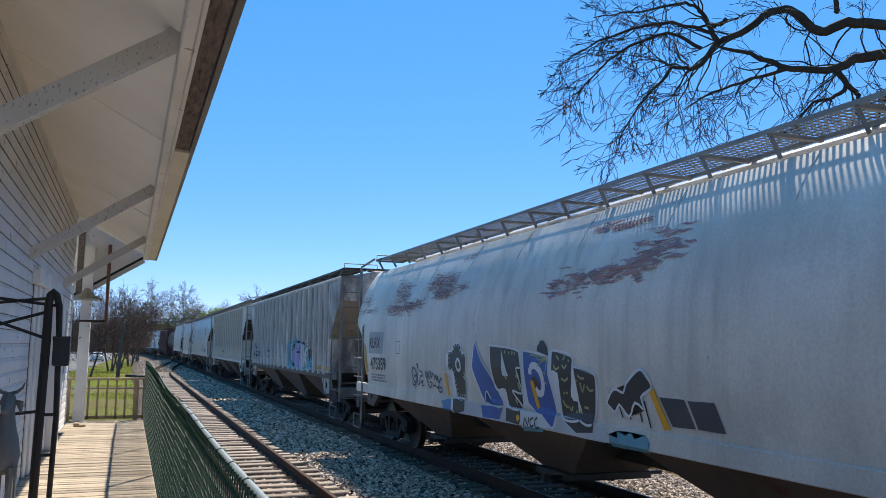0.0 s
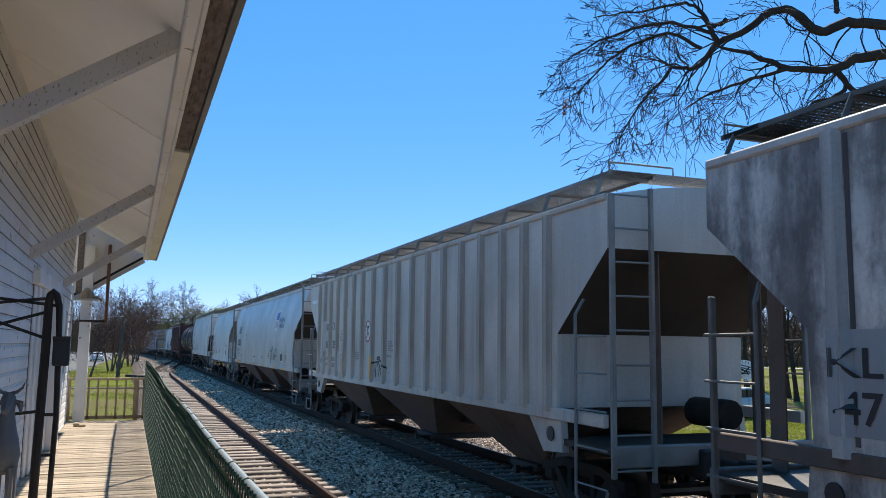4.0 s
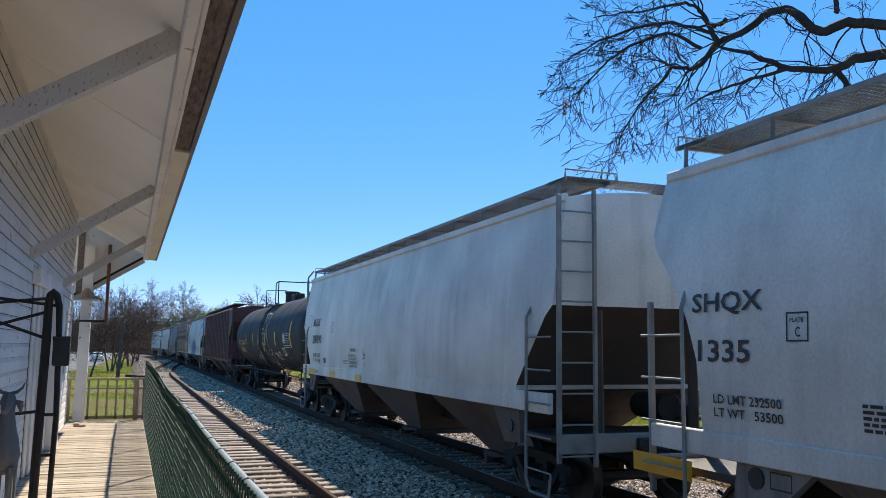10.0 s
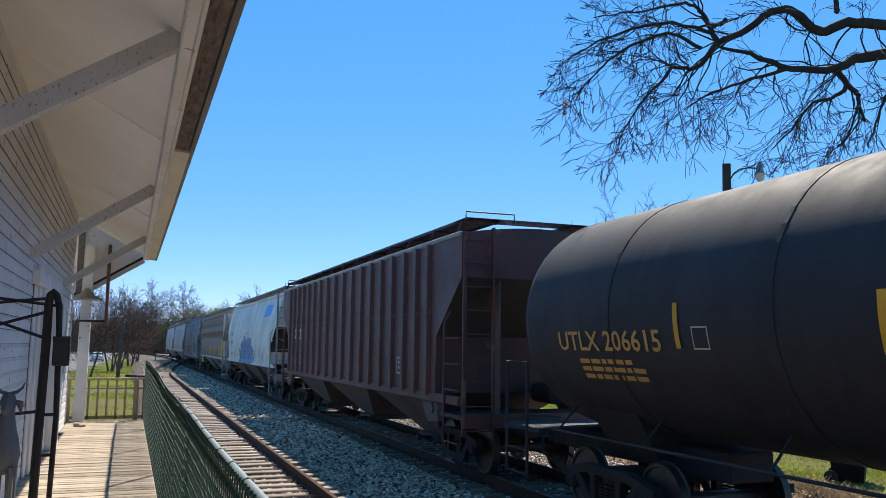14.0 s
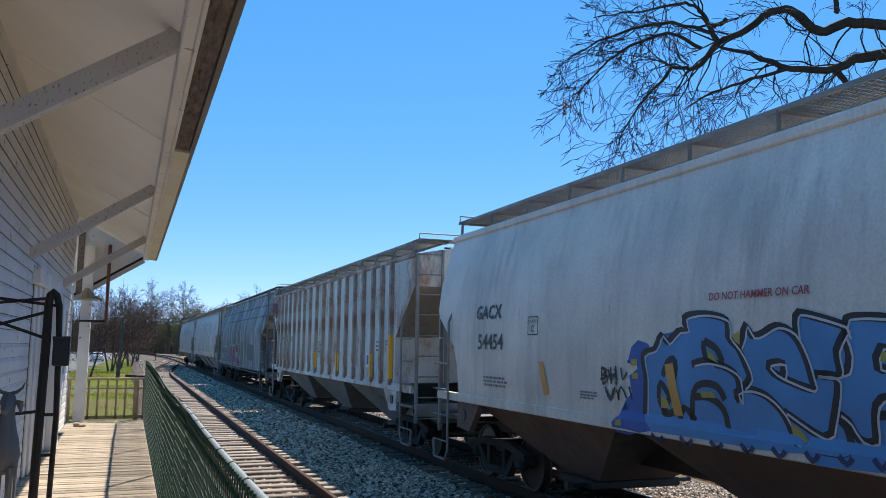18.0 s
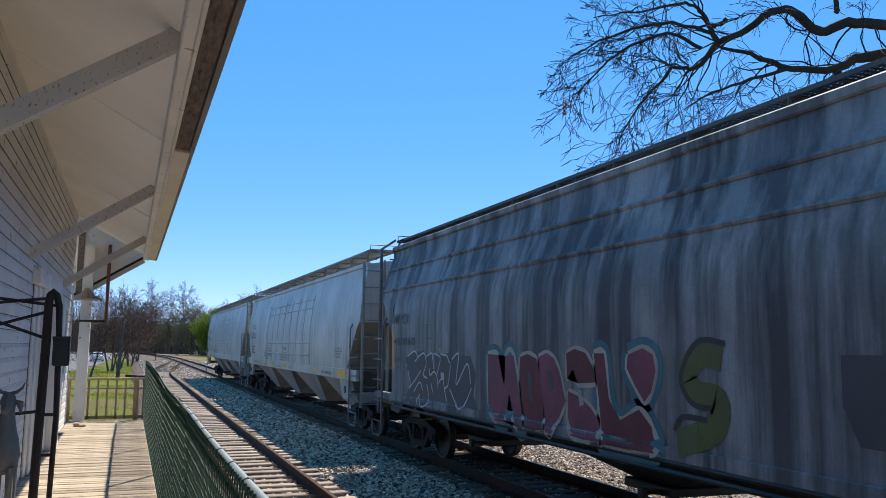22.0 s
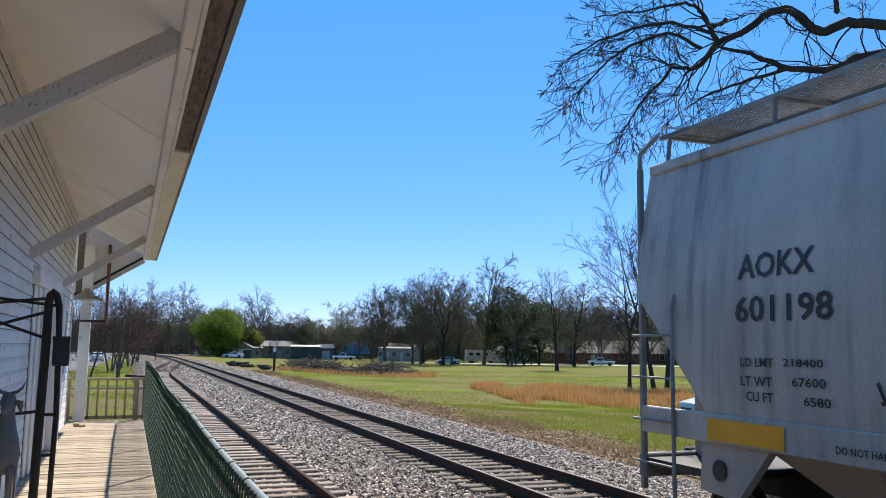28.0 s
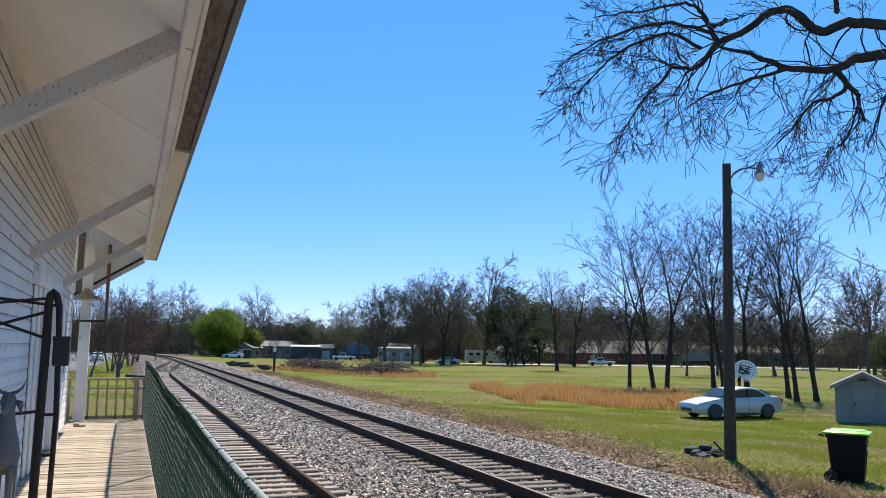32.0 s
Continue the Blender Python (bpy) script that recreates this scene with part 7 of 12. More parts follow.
class Side:
    """A car's platform side: writes and paints on it at u metres from its middle (to the viewer's left) and z up."""

    def __init__(self, car, surface, ribbed=False, shift=0.0):
        self.car, self.surface, self.ribbed, self.shift = car, surface, ribbed, shift

    def put(self, y, z, lift):
        return (self.surface(y + self.shift, z) - lift, y + self.shift, z)

    def letter(self, body, y_left, y_right, foot, top, mat, name="lettering", lift=0.012):
        """Text fitted between two places along the side and two heights."""
        v, f = text_outline(body)
        xs, zs = [p[0] for p in v], [p[1] for p in v]
        kx, kz = (y_right - y_left) / (max(xs) - min(xs)), abs(top - foot) / (max(zs) - min(zs))
        foot = min(foot, top)
        s = Shape().add([self.put(y_left + (p[0] - min(xs)) * kx, foot + (p[1] - min(zs)) * kz, lift) for p in v], f)
        return part(name, s, mat, self.car)

    def bars(self, y, z, wide, rows, size, mat, lift=0.006, seed=0, name="small_print"):
        """Lines of print too small to read."""
        rnd, s = random.Random(seed), Shape()
        for r in range(rows):
            yy, end = y, y - wide * rnd.uniform(0.7, 1.0)
            while yy > end + 0.05:
                w = rnd.uniform(1.5, 4.5) * size
                e = max(yy - w, end)
                s.add([self.put(a, b, lift) for a, b in ((yy, z - r * size * 1.7), (e, z - r * size * 1.7), (e, z - r * size * 1.7 + size), (yy, z - r * size * 1.7 + size))], [(0, 1, 2, 3)])
                yy = e - size * 0.7
        return tagged(part(name, s, mat, self.car), kind="stuff")

    def plate(self, y0, y1, z0, z1, mat, lift=0.005, name="painted_panel", label="", lean=0.0, cell=0.09):
        """A painted or stuck-on rectangle; lean shifts its top."""
        s = Shape()
        ny, nz = max(1, int(abs(y1 - y0) / 0.045)), max(1, int((z1 - z0) / cell))
        for j in range(nz + 1):
            for i in range(ny + 1):
                z = z0 + (z1 - z0) * j / nz
                s.v.append(self.put(y0 + (y1 - y0) * i / ny + lean * j / nz, z, lift))
        s.f = [(j * (ny + 1) + i, j * (ny + 1) + i + 1, (j + 1) * (ny + 1) + i + 1, (j + 1) * (ny + 1) + i) for j in range(nz) for i in range(ny)]
        return part(name, s, mat, self.car, label)

    def outline(self, y0, y1, z0, z1, w, mat, lift=0.006, name="box_mark"):
        s = Shape()
        for a, b, c, d in ((y0, y1, z0, z0 + w), (y0, y1, z1 - w, z1), (y0, y0 - w, z0, z1), (y1 + w, y1, z0, z1)):
            n = max(1, math.ceil((d - c) / 0.06))
            for i in range(n):
                lo, hi = c + (d - c) * i / n, c + (d - c) * (i + 1) / n
                s.add([self.put(p, q, lift) for p, q in ((a, lo), (b, lo), (b, hi), (a, hi))], [(0, 1, 2, 3)])
        return part(name, s, mat, self.car)

    def strokes(self, lines, w, mat, lift=0.008, name="spray_paint", label=""):
        """Sprayed lines; each a run of (y, z) points, smoothed."""
        for line in lines:
            s = Shape()
            pts = []
            for i in range(len(line) - 1):
                p0, p1 = Vector(line[max(i - 1, 0)]), Vector(line[i])
                p2, p3 = Vector(line[i + 1]), Vector(line[min(i + 2, len(line) - 1)])
                n = max(2, int((p2 - p1).length / 0.06))
                for k in range(n):
                    t = k / n
                    pts.append(0.5 * ((2 * p1) + (p2 - p0) * t + (2 * p0 - 5 * p1 + 4 * p2 - p3) * t * t + (3 * p1 - p0 - 3 * p2 + p3) * t ** 3))
            pts.append(Vector(line[-1]))
            n0 = len(s.v)
            for i, p in enumerate(pts):
                d = pts[min(i + 1, len(pts) - 1)] - pts[max(i - 1, 0)]
                d = d.normalized() if d.length > 1e-6 else Vector((1, 0))
                q = Vector((-d.y, d.x)) * w / 2
                s.v += [self.put(*(p + q), lift), self.put(*(p - q), lift)]
            s.f += [(n0 + 2 * i, n0 + 2 * i + 1, n0 + 2 * i + 3, n0 + 2 * i + 2) for i in range(len(pts) - 1)]
            part(name, s, mat, self.car, label)

    def scuffs(self, y0, y1, z0, z1, count, mat, seed, longest=0.5, thick=0.05, name="rust_scuff"):
        """Ragged sideways scrapes gathered in a patch of the side."""
        rnd, s = random.Random(seed), Shape()
        for _ in range(count):
            y, z = rnd.uniform(y0, y1) + rnd.gauss(0, 0.12), rnd.gauss((z0 + z1) / 2, (z1 - z0) * 0.3)
            n, l, w = 5, rnd.uniform(0.1, longest), rnd.uniform(0.3, 1.0) * thick
            k = len(s.v)
            rise = 0.004 + 0.0003 * len(s.f) / 5 * 1.0
            for i in range(n + 1):
                h = w * (0.25 + math.sin(math.pi * i / n)) * rnd.uniform(0.3, 1.0)
                dz = rnd.gauss(0, w * 0.25)
                s.v += [self.put(y + l * (i / n - 0.5), z + dz + h / 2, rise), self.put(y + l * (i / n - 0.5), z + dz - h / 2, rise)]
            s.f += [(k + 2 * i, k + 2 * i + 1, k + 2 * i + 3, k + 2 * i + 2) for i in range(n)]
        return tagged(part(name, s, mat, self.car), kind="stuff")

    def fill(self, poly, mat, lift=0.007, cell=0.22, name="spray_paint", label=""):
        """A filled, sprayed shape that follows the side."""
        bm = bmesh.new()
        bm.faces.new([bm.verts.new((p[0], p[1], 0)) for p in poly])
        bmesh.ops.triangulate(bm, faces=bm.faces[:])
        ys, zs = [p[0] for p in poly], [p[1] for p in poly]
        step, cell = (0.05 if self.ribbed else 0.6), 0.1
        cuts = [((0, cell * i, 0), (0, 1, 0)) for i in range(math.ceil(min(zs) / cell), math.floor(max(zs) / cell) + 1)]
        cuts += [((step * i, 0, 0), (1, 0, 0)) for i in range(math.ceil(min(ys) / step), math.floor(max(ys) / step) + 1)]
        for co, no in cuts:
            bmesh.ops.bisect_plane(bm, geom=bm.verts[:] + bm.edges[:] + bm.faces[:], plane_co=co, plane_no=no)
        bm.verts.index_update()
        s = Shape()
        s.v = [self.put(v.co.x, v.co.y, lift) for v in bm.verts]
        s.f = [tuple(v.index for v in f.verts) for f in bm.faces]
        bm.free()
        return part(name, s, mat, self.car, label)



def interp(table, v):
    if v <= table[0][0]:
        return table[0][1]
    for (a, p), (b, q) in zip(table, table[1:]):
        if v <= b:
            return p + (q - p) * (v - a) / (b - a) if b > a else q
    return table[-1][1]


CARS = []      # (car, distance of its middle along the track at the start, wheelsets, truck places)


def covered_hopper(L, start, label, paint, half, cut, eave, crown, sill=1.45, ribs=0, rib_rows=None, bays=3, rib_w=0.1, board=0.62, board_z=None,
                   low_paint=None, ladder=None, roof_bead=True, brackets=12, hatch=True, sill_h=0.16, rib_mat=None, bay_top=None, bay_low=0.42, board_x=(0.55, 1.15), end_mat=None, cut_far=None, tall_ends=False, board_mat=None, slots=(), sill_mat=None):
    """A covered hopper car. half: (z, half width) rows of its side; cut: (distance from the end, z) rows of the slanted end of its side sheet."""
    car = thing("covered_hopper_car", (TRACK_X, start, 0), label, "hopper car", "cars of the freight train")
    low_paint = low_paint or paint
    ladder = ladder or MAT_LADDER
    E = L / 2
    board_z = board_z or crown + 0.12

    def ring(y, zb):
        pts = []
        for i in range(11):
            z = zb + (eave - zb) * i / 10
            pts.append((-interp(half, z), y, z))
        he = interp(half, eave)
        for i in range(1, 6):
            a = i / 6
            pts.append((-he * (1 - a), y, eave + (crown - eave) * math.sin(a * math.pi / 2)))
        return pts + [(0, y, crown)] + [(-x, yy, z) for x, yy, z in reversed(pts)]

    stations = []
    for d, z in cut:
        stations.append((E - d, z))
    stations.append((E - cut[-1][0] - 0.02, sill))
    ahead = [(E - d, z) for d, z in cut_far] + [(E - cut_far[-1][0] - 0.02, sill)] if cut_far else stations
    rings = [ring(y, z) for y, z in ahead]
    inner = E - cut[-1][0] - 0.02
    rings += [ring(inner - 2 * inner * i / 8, sill) for i in range(1, 8)]
    rings += [ring(-y, z) for y, z in reversed(stations)]
    body = part("body", Shape().loft(rings), paint, car, smooth=True)
    # slope sheets take end_mat; its default has their shade in the colour
    body.data.materials.append(end_mat or MAT_SOOTY_SHADE_END)
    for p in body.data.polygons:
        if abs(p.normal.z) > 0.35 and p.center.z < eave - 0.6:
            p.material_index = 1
    he = interp(half, eave)
    if roof_bead:
        for k in (-1, 1):
            w = 0.03 if ribs else 0.05
            s = Shape().box(k * he - w, k * he + w, -E + 0.02, E - 0.02, eave - 0.07, eave + w, 0.02)
            part("eave_rail", s, (rib_mat or MAT_LADDER) if ribs else paint, car)
    # side posts
    if ribs:
        rows = rib_rows or [-inner + 0.12 + (2 * inner - 0.24) * i / (ribs - 1) for i in range(ribs)]
        hw = interp(half, 2.5)
        r = Shape()
        r.prism([(-rib_w, 0), (-rib_w * 0.6, -0.075), (rib_w * 0.6, -0.075), (rib_w, 0)], "z", sill - 0.05, eave - 0.05, Matrix(((0, 1, 0, -hw), (1, 0, 0, 0), (0, 0, 1, 0), (0, 0, 0, 1))))
        near = mesh_of("side_post", r, rib_mat or paint)
        for y in rows:
            part("side_post", near, None, car, at=(0, y, 0))
            part("side_post", near, None, car, at=pose(0, y, 0, 0, 0, 180))
    # sills and hoppers
    hs = interp(half, sill)
    for k in (-1, 1):
        part("side_sill", Shape().box(*sorted((k * (hs - 0.06), k * (hs + 0.025))), -E + 0.1, E - 0.1, sill - sill_h, sill + 0.004, 0.01), sill_mat or paint, car)
    part("center_sill", Shape().box(-0.33, 0.33, -E - 0.2, E + 0.2, 0.72, 1.08, 0.02), MAT_STEEL, car)
    span = 2 * inner - 1.7 + 1.4
    bt = bay_top or sill - 0.02
    for i in range(bays):
        c = -span / 2 + span * (i + 0.5) / bays
        hl = span / bays / 2
        s = Shape().loft([[(-hs + 0.07, c - hl, bt), (hs - 0.07, c - hl, bt), (hs - 0.07, c + hl, bt), (-hs + 0.07, c + hl, bt)],
                          [(-0.62, c - 0.5, bay_low), (0.62, c - 0.5, bay_low), (0.62, c + 0.5, bay_low), (-0.62, c + 0.5, bay_low)]])
        bay = part("hopper_bay", s, low_paint, car)
        g = Shape().box(-0.75, 0.75, c - 0.52, c + 0.52, bay_low - 0.12, bay_low, 0.02).tube([(-1.05, c - 0.35, bay_low - 0.06), (1.05, c - 0.35, bay_low - 0.06)], 0.03, 6).box(-1.08, -1.0, c - 0.4, c - 0.3, bay_low - 0.12, bay_low)
        part("outlet_gate", g, MAT_STEEL, bay)
    # roof gear
    half_board = (board_x[1] - board_x[0])
    for k in (-1, 1):
        b = part("running_board", cached(("grate", round(L, 1), board_x, k, board_mat and board_mat.name), lambda: grating_mesh(L - 0.3, *((board_x[0], board_x[1]) if k > 0 else (-board_x[1], -board_x[0])), "running_board", board_mat, *slots)), None, car, "open steel grating walkway", at=(0, 0, board_z))
        for i in range(brackets + 1):
            y = -E + 0.3 + (L - 0.6) * i / brackets
            s = Shape().beam((k * board_x[1], y, board_z - 0.03), (k * (he - 0.02), y, eave + 0.03), 0.05, 0.012, (0, 1, 0)).beam((k * board_x[0], y, board_z - 0.05), (k * board_x[1], y, board_z - 0.05), 0.05, 0.04)
            part("board_bracket", s, ladder, b, at=(0, 0, -board_z))
    for e in (-1, 1):
        part("end_walkway", cached(("endwalk", board_x, board_mat and board_mat.name), lambda: grating_mesh(0.55, -board_x[1], board_x[1], "end_walkway", board_mat)), None, car, at=(0, e * (E - 0.38), board_z + 0.005))
        rail = Shape().tube([(-board_x[1], e * (E - 0.15), board_z), (-board_x[1], e * (E - 0.15), board_z + 0.12), (-0.45, e * (E - 0.15), board_z + 0.12), (-0.45, e * (E - 0.15), board_z)], 0.014, 5)
        part("hand_hold", rail, ladder, car)
    if hatch:
        part("hatch_cover", Shape().box(-0.36, 0.36, -E + 0.9, E - 0.9, crown - 0.02, crown + 0.1, 0.04), paint, car)
        for i in range(10):
            y = -E + 1.3 + (L - 2.6) * i / 9
            part("hatch_latch", Shape().box(-0.42, 0.42, y - 0.04, y + 0.04, crown + 0.1, crown + 0.14, 0.01), MAT_STEEL, car)
    # ends
    wt = interp(half, cut[0][1])
    for e in (-1, 1):
        deck = Shape().box(-1.5, 1.5, *sorted((e * (E - cut[-1][0] - 0.1), e * (E + 0.02))), 1.02, 1.1)
        p = part("end_platform", deck, MAT_STEEL, car)
        part("end_sill", Shape().box(-1.52, 1.52, *sorted((e * (E - 0.03), e * (E + 0.1))), 0.88, 1.14, 0.015), ladder, car)
        part("coupler", cached("coupler", coupler_mesh), None, car, at=pose(0, e * (E + 0.3), 0, 0, 0, 0 if e > 0 else 180))
        for k in (-1, 1):
            x = k * 1.5
            post = Shape().box(x - 0.035, x + 0.035, *sorted((e * (E - 0.01), e * (E + 0.05))), 0.75, eave + 0.02 if k == e or tall_ends else 2.85, 0.012)
            if tall_ends and k != e:
                post.tube([(x, e * (E + 0.02), eave), (x, e * (E + 0.02), board_z - 0.2), (k * (board_x[1] + 0.05), e * (E - 0.15), board_z + 0.02)], 0.03, 6)
            part("corner_post", post, ladder, car)
            # side ladder beside the corner post
            lad = Shape()
            y1 = e * (E - 0.72)
            xo = k * (hs + 0.05)
            lad.tube([(xo, y1, 0.45), (xo, y1, 2.75), (k * (hs - 0.05), y1 + e * 0.04, 2.95)], 0.022, 6)
            lad.tube([(xo, y1, 0.47), (xo, y1 + e * 0.12, 0.3), (xo, e * (E - 0.05), 0.3), (xo, e * (E + 0.02), 0.6)], 0.022, 5)
            sl = part("side_ladder", lad, ladder, car)
            span_y = e * (E + 0.02) - y1
            rung = cached(("side_rung", ladder.name, round(span_y, 2)), lambda: mesh_of("rung", Shape().tube([(0, 0, 0), (0, span_y, 0)], 0.014, 5), ladder))
            for i in range(5):
                part("rung", rung, None, sl, at=(xo, y1, 0.62 + i * 0.46))
            # ladder on the end
            if (k < 0) == (e < 0):
                el = Shape()
                ye = e * (E + 0.1)
                xi = k * 0.98
                el.box(xi - 0.022, xi + 0.022, *sorted((ye - 0.03, ye + 0.03)), 0.7, eave + 0.1)
                sl = part("end_ladder", el, ladder, car)
                rung = cached(("end_rung", ladder.name, k), lambda: mesh_of("rung", Shape().tube([(0, 0, 0), (xi - x, 0, 0)], 0.014, 5), ladder))
                for i in range(9):
                    z = 0.85 + i * 0.42
                    if z < eave:
                        part("rung", rung, None, sl, at=(x, ye, z))
            # slope sheet braces and bolster plate
            part("slope_brace", Shape().beam((k * 0.8, e * (E - 0.1), 1.1), (k * 0.8, e * (E - 0.12), cut[0][1] - 0.05), 0.02, 0.22, (0, 1, 0)), low_paint, car)
            bp = Shape().prism([(e * (E - cut[-1][0] - 0.9), sill - sill_h), (e * (E - cut[-1][0] + 0.05), sill - sill_h), (e * (E - cut[-1][0] + 0.1), 0.92), (e * (E - cut[-1][0] - 0.45), 0.88)], "x", *sorted((k * (hs - 0.12), k * (hs - 0.02))))
            plate = part("jacking_plate", bp, low_paint if rib_mat is None else paint, car)
            part("plate_hole", Shape().tube([(k * (hs - 0.015), e * (E - cut[-1][0] - 0.22), 1.14), (k * (hs + 0.004), e * (E - cut[-1][0] - 0.22), 1.14)], 0.1, 14), MAT_BLACK, plate)
        # brake gear
    br = Shape()
    br.tube([(0.55, -E + 0.35, 1.45), (0.55, -E + 1.1, 1.45)], 0.2, 12)
    part("air_reservoir", br, MAT_TRUCK, car, smooth=True)
    wheel = Shape()
    n = 16
    wheel.tube([(1.0 + 0.24 * math.cos(2 * math.pi * i / n), E + 0.16, 2.2 + 0.24 * math.sin(2 * math.pi * i / n)) for i in range(n + 1)], 0.016, 5)
    for i in range(4):
        a = math.pi / 4 * (2 * i + 1)
        wheel.tube([(1.0, E + 0.16, 2.2), (1.0 + 0.24 * math.cos(a), E + 0.16, 2.2 + 0.24 * math.sin(a))], 0.012, 4)
    wheel.box(0.85, 1.15, E + 0.02, E + 0.13, 1.95, 2.45, 0.02)
    part("brake_wheel", wheel, MAT_STEEL, car)
    sets = add_truck(car, E - 1.55) + add_truck(car, -E + 1.55)
    CARS.append((car, start, sets, E - 1.55))

    hw = interp(half, 2.5)

    def surface(y, z):
        if sill - sill_h - 0.02 < z < sill + 0.01:
            return -hs - 0.027
        if ribs:
            for r in rows:
                d = abs(y - r)
                if d < rib_w * 1.05:
                    return -hw - 0.078 if d < rib_w * 0.65 else -hw - 0.078 * (rib_w * 1.05 - d) / (rib_w * 0.4)
        return -interp(half, z)

    return car, Side(car, surface, bool(ribs)), E


MAT_LOW_BROWN = car_paint("hopper_brown_grime", (0.17, 0.125, 0.105), grime_amount=0.6, rust_amount=0.3, rough=0.8)
# brown grime, with the shade under the slope sheets mixed into the colour
MAT_SOOTY_SHADE_END = car_paint("sooty_shaded_end_sheet", (0.06, 0.048, 0.042), grime_amount=0.6, rust_amount=0.4, rough=0.8)
MAT_LOW_TAN = car_paint("hopper_tan_paint", (0.50, 0.445, 0.395), grime_amount=0.6, rust_amount=0.2, rough=0.7)
MAT_LOW_GREY = car_paint("hopper_grey_grime", (0.26, 0.25, 0.24), grime_amount=0.7, rust_amount=0.3, rough=0.7)

MAT_LADDER_DARK = plain("sooty_ladder_paint", (0.17, 0.155, 0.145), 0.65, 0, 0.35, 10)
MAT_DARK_BOARD = plain("sooty_grating", (0.11, 0.105, 0.10), 0.7, 0.1, 0.3, 12)
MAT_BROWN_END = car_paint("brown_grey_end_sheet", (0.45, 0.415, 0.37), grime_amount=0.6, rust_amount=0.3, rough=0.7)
# body grey made darker, so the recessed ends carry painted shade
MAT_SHADED_GREY_END = car_paint("shaded_grey_end_sheet", (0.35, 0.33, 0.305), grime_amount=0.5, rust_amount=0.1, rough=0.7)

PROF_FLAT = ((1.2, 1.55), (4.3, 1.55))
PROF_ACF = ((1.3, 1.57), (1.9, 1.6), (2.8, 1.58), (3.4, 1.5), (3.9, 1.38), (4.3, 1.24))
PROF_ROUND = ((1.3, 1.56), (2.0, 1.62), (2.8, 1.6), (3.3, 1.5), (3.7, 1.36), (4.05, 1.15), (4.3, 0.93))
PROF_STEP = ((1.3, 1.6), (3.2, 1.6), (3.25, 1.57), (3.75, 1.44), (3.8, 1.41), (4.2, 1.28), (4.4, 1.2))
PROF_BOWED = ((1.3, 1.56), (2.0, 1.61), (2.8, 1.6), (3.5, 1.53), (4.1, 1.42), (4.4, 1.36))
CUT_STRAIGHT = ((0.0, 3.55), (1.3, 2.5))
CUT_DEEP = ((0.0, 3.6), (0.1, 3.45), (0.9, 3.12), (1.3, 2.75), (1.45, 2.4), (1.48, 1.6))
CUT_LOW = ((0.0, 2.9), (0.2, 2.75), (1.15, 1.75))
RIB_ROWS = [k * y for y in (0.49, 1.47, 2.44, 3.32, 4.21, 5.08, 5.94, 6.72, 7.45) for k in (-1, 1)]
CUT_WIDE = ((0.0, 3.45), (0.15, 3.3), (0.75, 2.9), (1.05, 2.5), (1.18, 2.1), (1.2, 1.6))
CUT_CURVED = ((0.0, 3.0), (0.1, 2.85), (0.6, 2.52), (0.9, 2.3), (1.05, 2.0), (1.1, 1.6))

# ---- the train, car by car, from its head to its tail ----
P_CREAM = car_paint("old_white_paint", (0.80, 0.74, 0.67), grime_amount=0.3, rust_amount=0.25, rust=(0.2, 0.09, 0.06))
P_SOOT = car_paint("sooty_grey_paint", (0.76, 0.72, 0.69), grime=(0.085, 0.07, 0.07), grime_amount=0.9, rust_amount=0.1, streaks=(0.38, 0.60), cover=0.8, stripe=(2.2, 2.2, 0.4), mottle=0.8)
P_PALE_POST = car_paint("sooty_post_paint", (0.56, 0.53, 0.51), grime=(0.09, 0.075, 0.07), grime_amount=0.55, rust_amount=0.2, streaks=(0.42, 0.66))
P_PALE = car_paint("pale_grey_paint", (0.66, 0.62, 0.57), grime=(0.20, 0.14, 0.10), grime_amount=0.5, rust_amount=0.15)
P_PALE_RIB = car_paint("brown_stained_post_paint", (0.56, 0.49, 0.42), grime=(0.14, 0.09, 0.06), grime_amount=0.7, rust_amount=0.3, streaks=(0.40, 0.66))
P_GREY1 = car_paint("clean_grey_paint", (0.57, 0.545, 0.51), grime_amount=0.2, rust_amount=0.0, rough=0.28)
P_GREY2 = car_paint("light_grey_paint", (0.76, 0.725, 0.68), grime_amount=0.22, rust_amount=0.05, rough=0.35)
P_GREY3 = car_paint("warm_grey_paint", (0.80, 0.75, 0.69), grime_amount=0.25, rust_amount=0.05, rough=0.4)
P_MAROON = car_paint("maroon_paint", (0.13, 0.033, 0.028), grime=(0.05, 0.03, 0.026), grime_amount=0.85, rust_amount=0.5, rust=(0.21, 0.11, 0.07), fade=0.45, streaks=(0.42, 0.66), cover=0.4)
P_WHITE = car_paint("dull_white_paint", (0.80, 0.75, 0.68), grime_amount=0.3, rust_amount=0.1)
P_RUSTY = car_paint("rusty_grey_paint", (0.66, 0.70, 0.69), grime_amount=0.3, rust_amount=0.7, rust=(0.33, 0.15, 0.075), soft_rust=0.11, bloom=(0.7, 0.62, 0.36))
P_RUSTY_DARK = car_paint("rusted_post_paint", (0.44, 0.36, 0.31), grime_amount=0.4, rust_amount=0.9, rust=(0.21, 0.10, 0.06))
P_DARK = car_paint("blackened_paint", (0.36, 0.36, 0.37), grime=(0.045, 0.045, 0.05), grime_amount=0.95, rust_amount=0.0, rough=0.5, gloss=0.4, streaks=(0.40, 0.60), cover=0.85, stripe=(2.6, 2.6, 0.16), mottle=0.35)
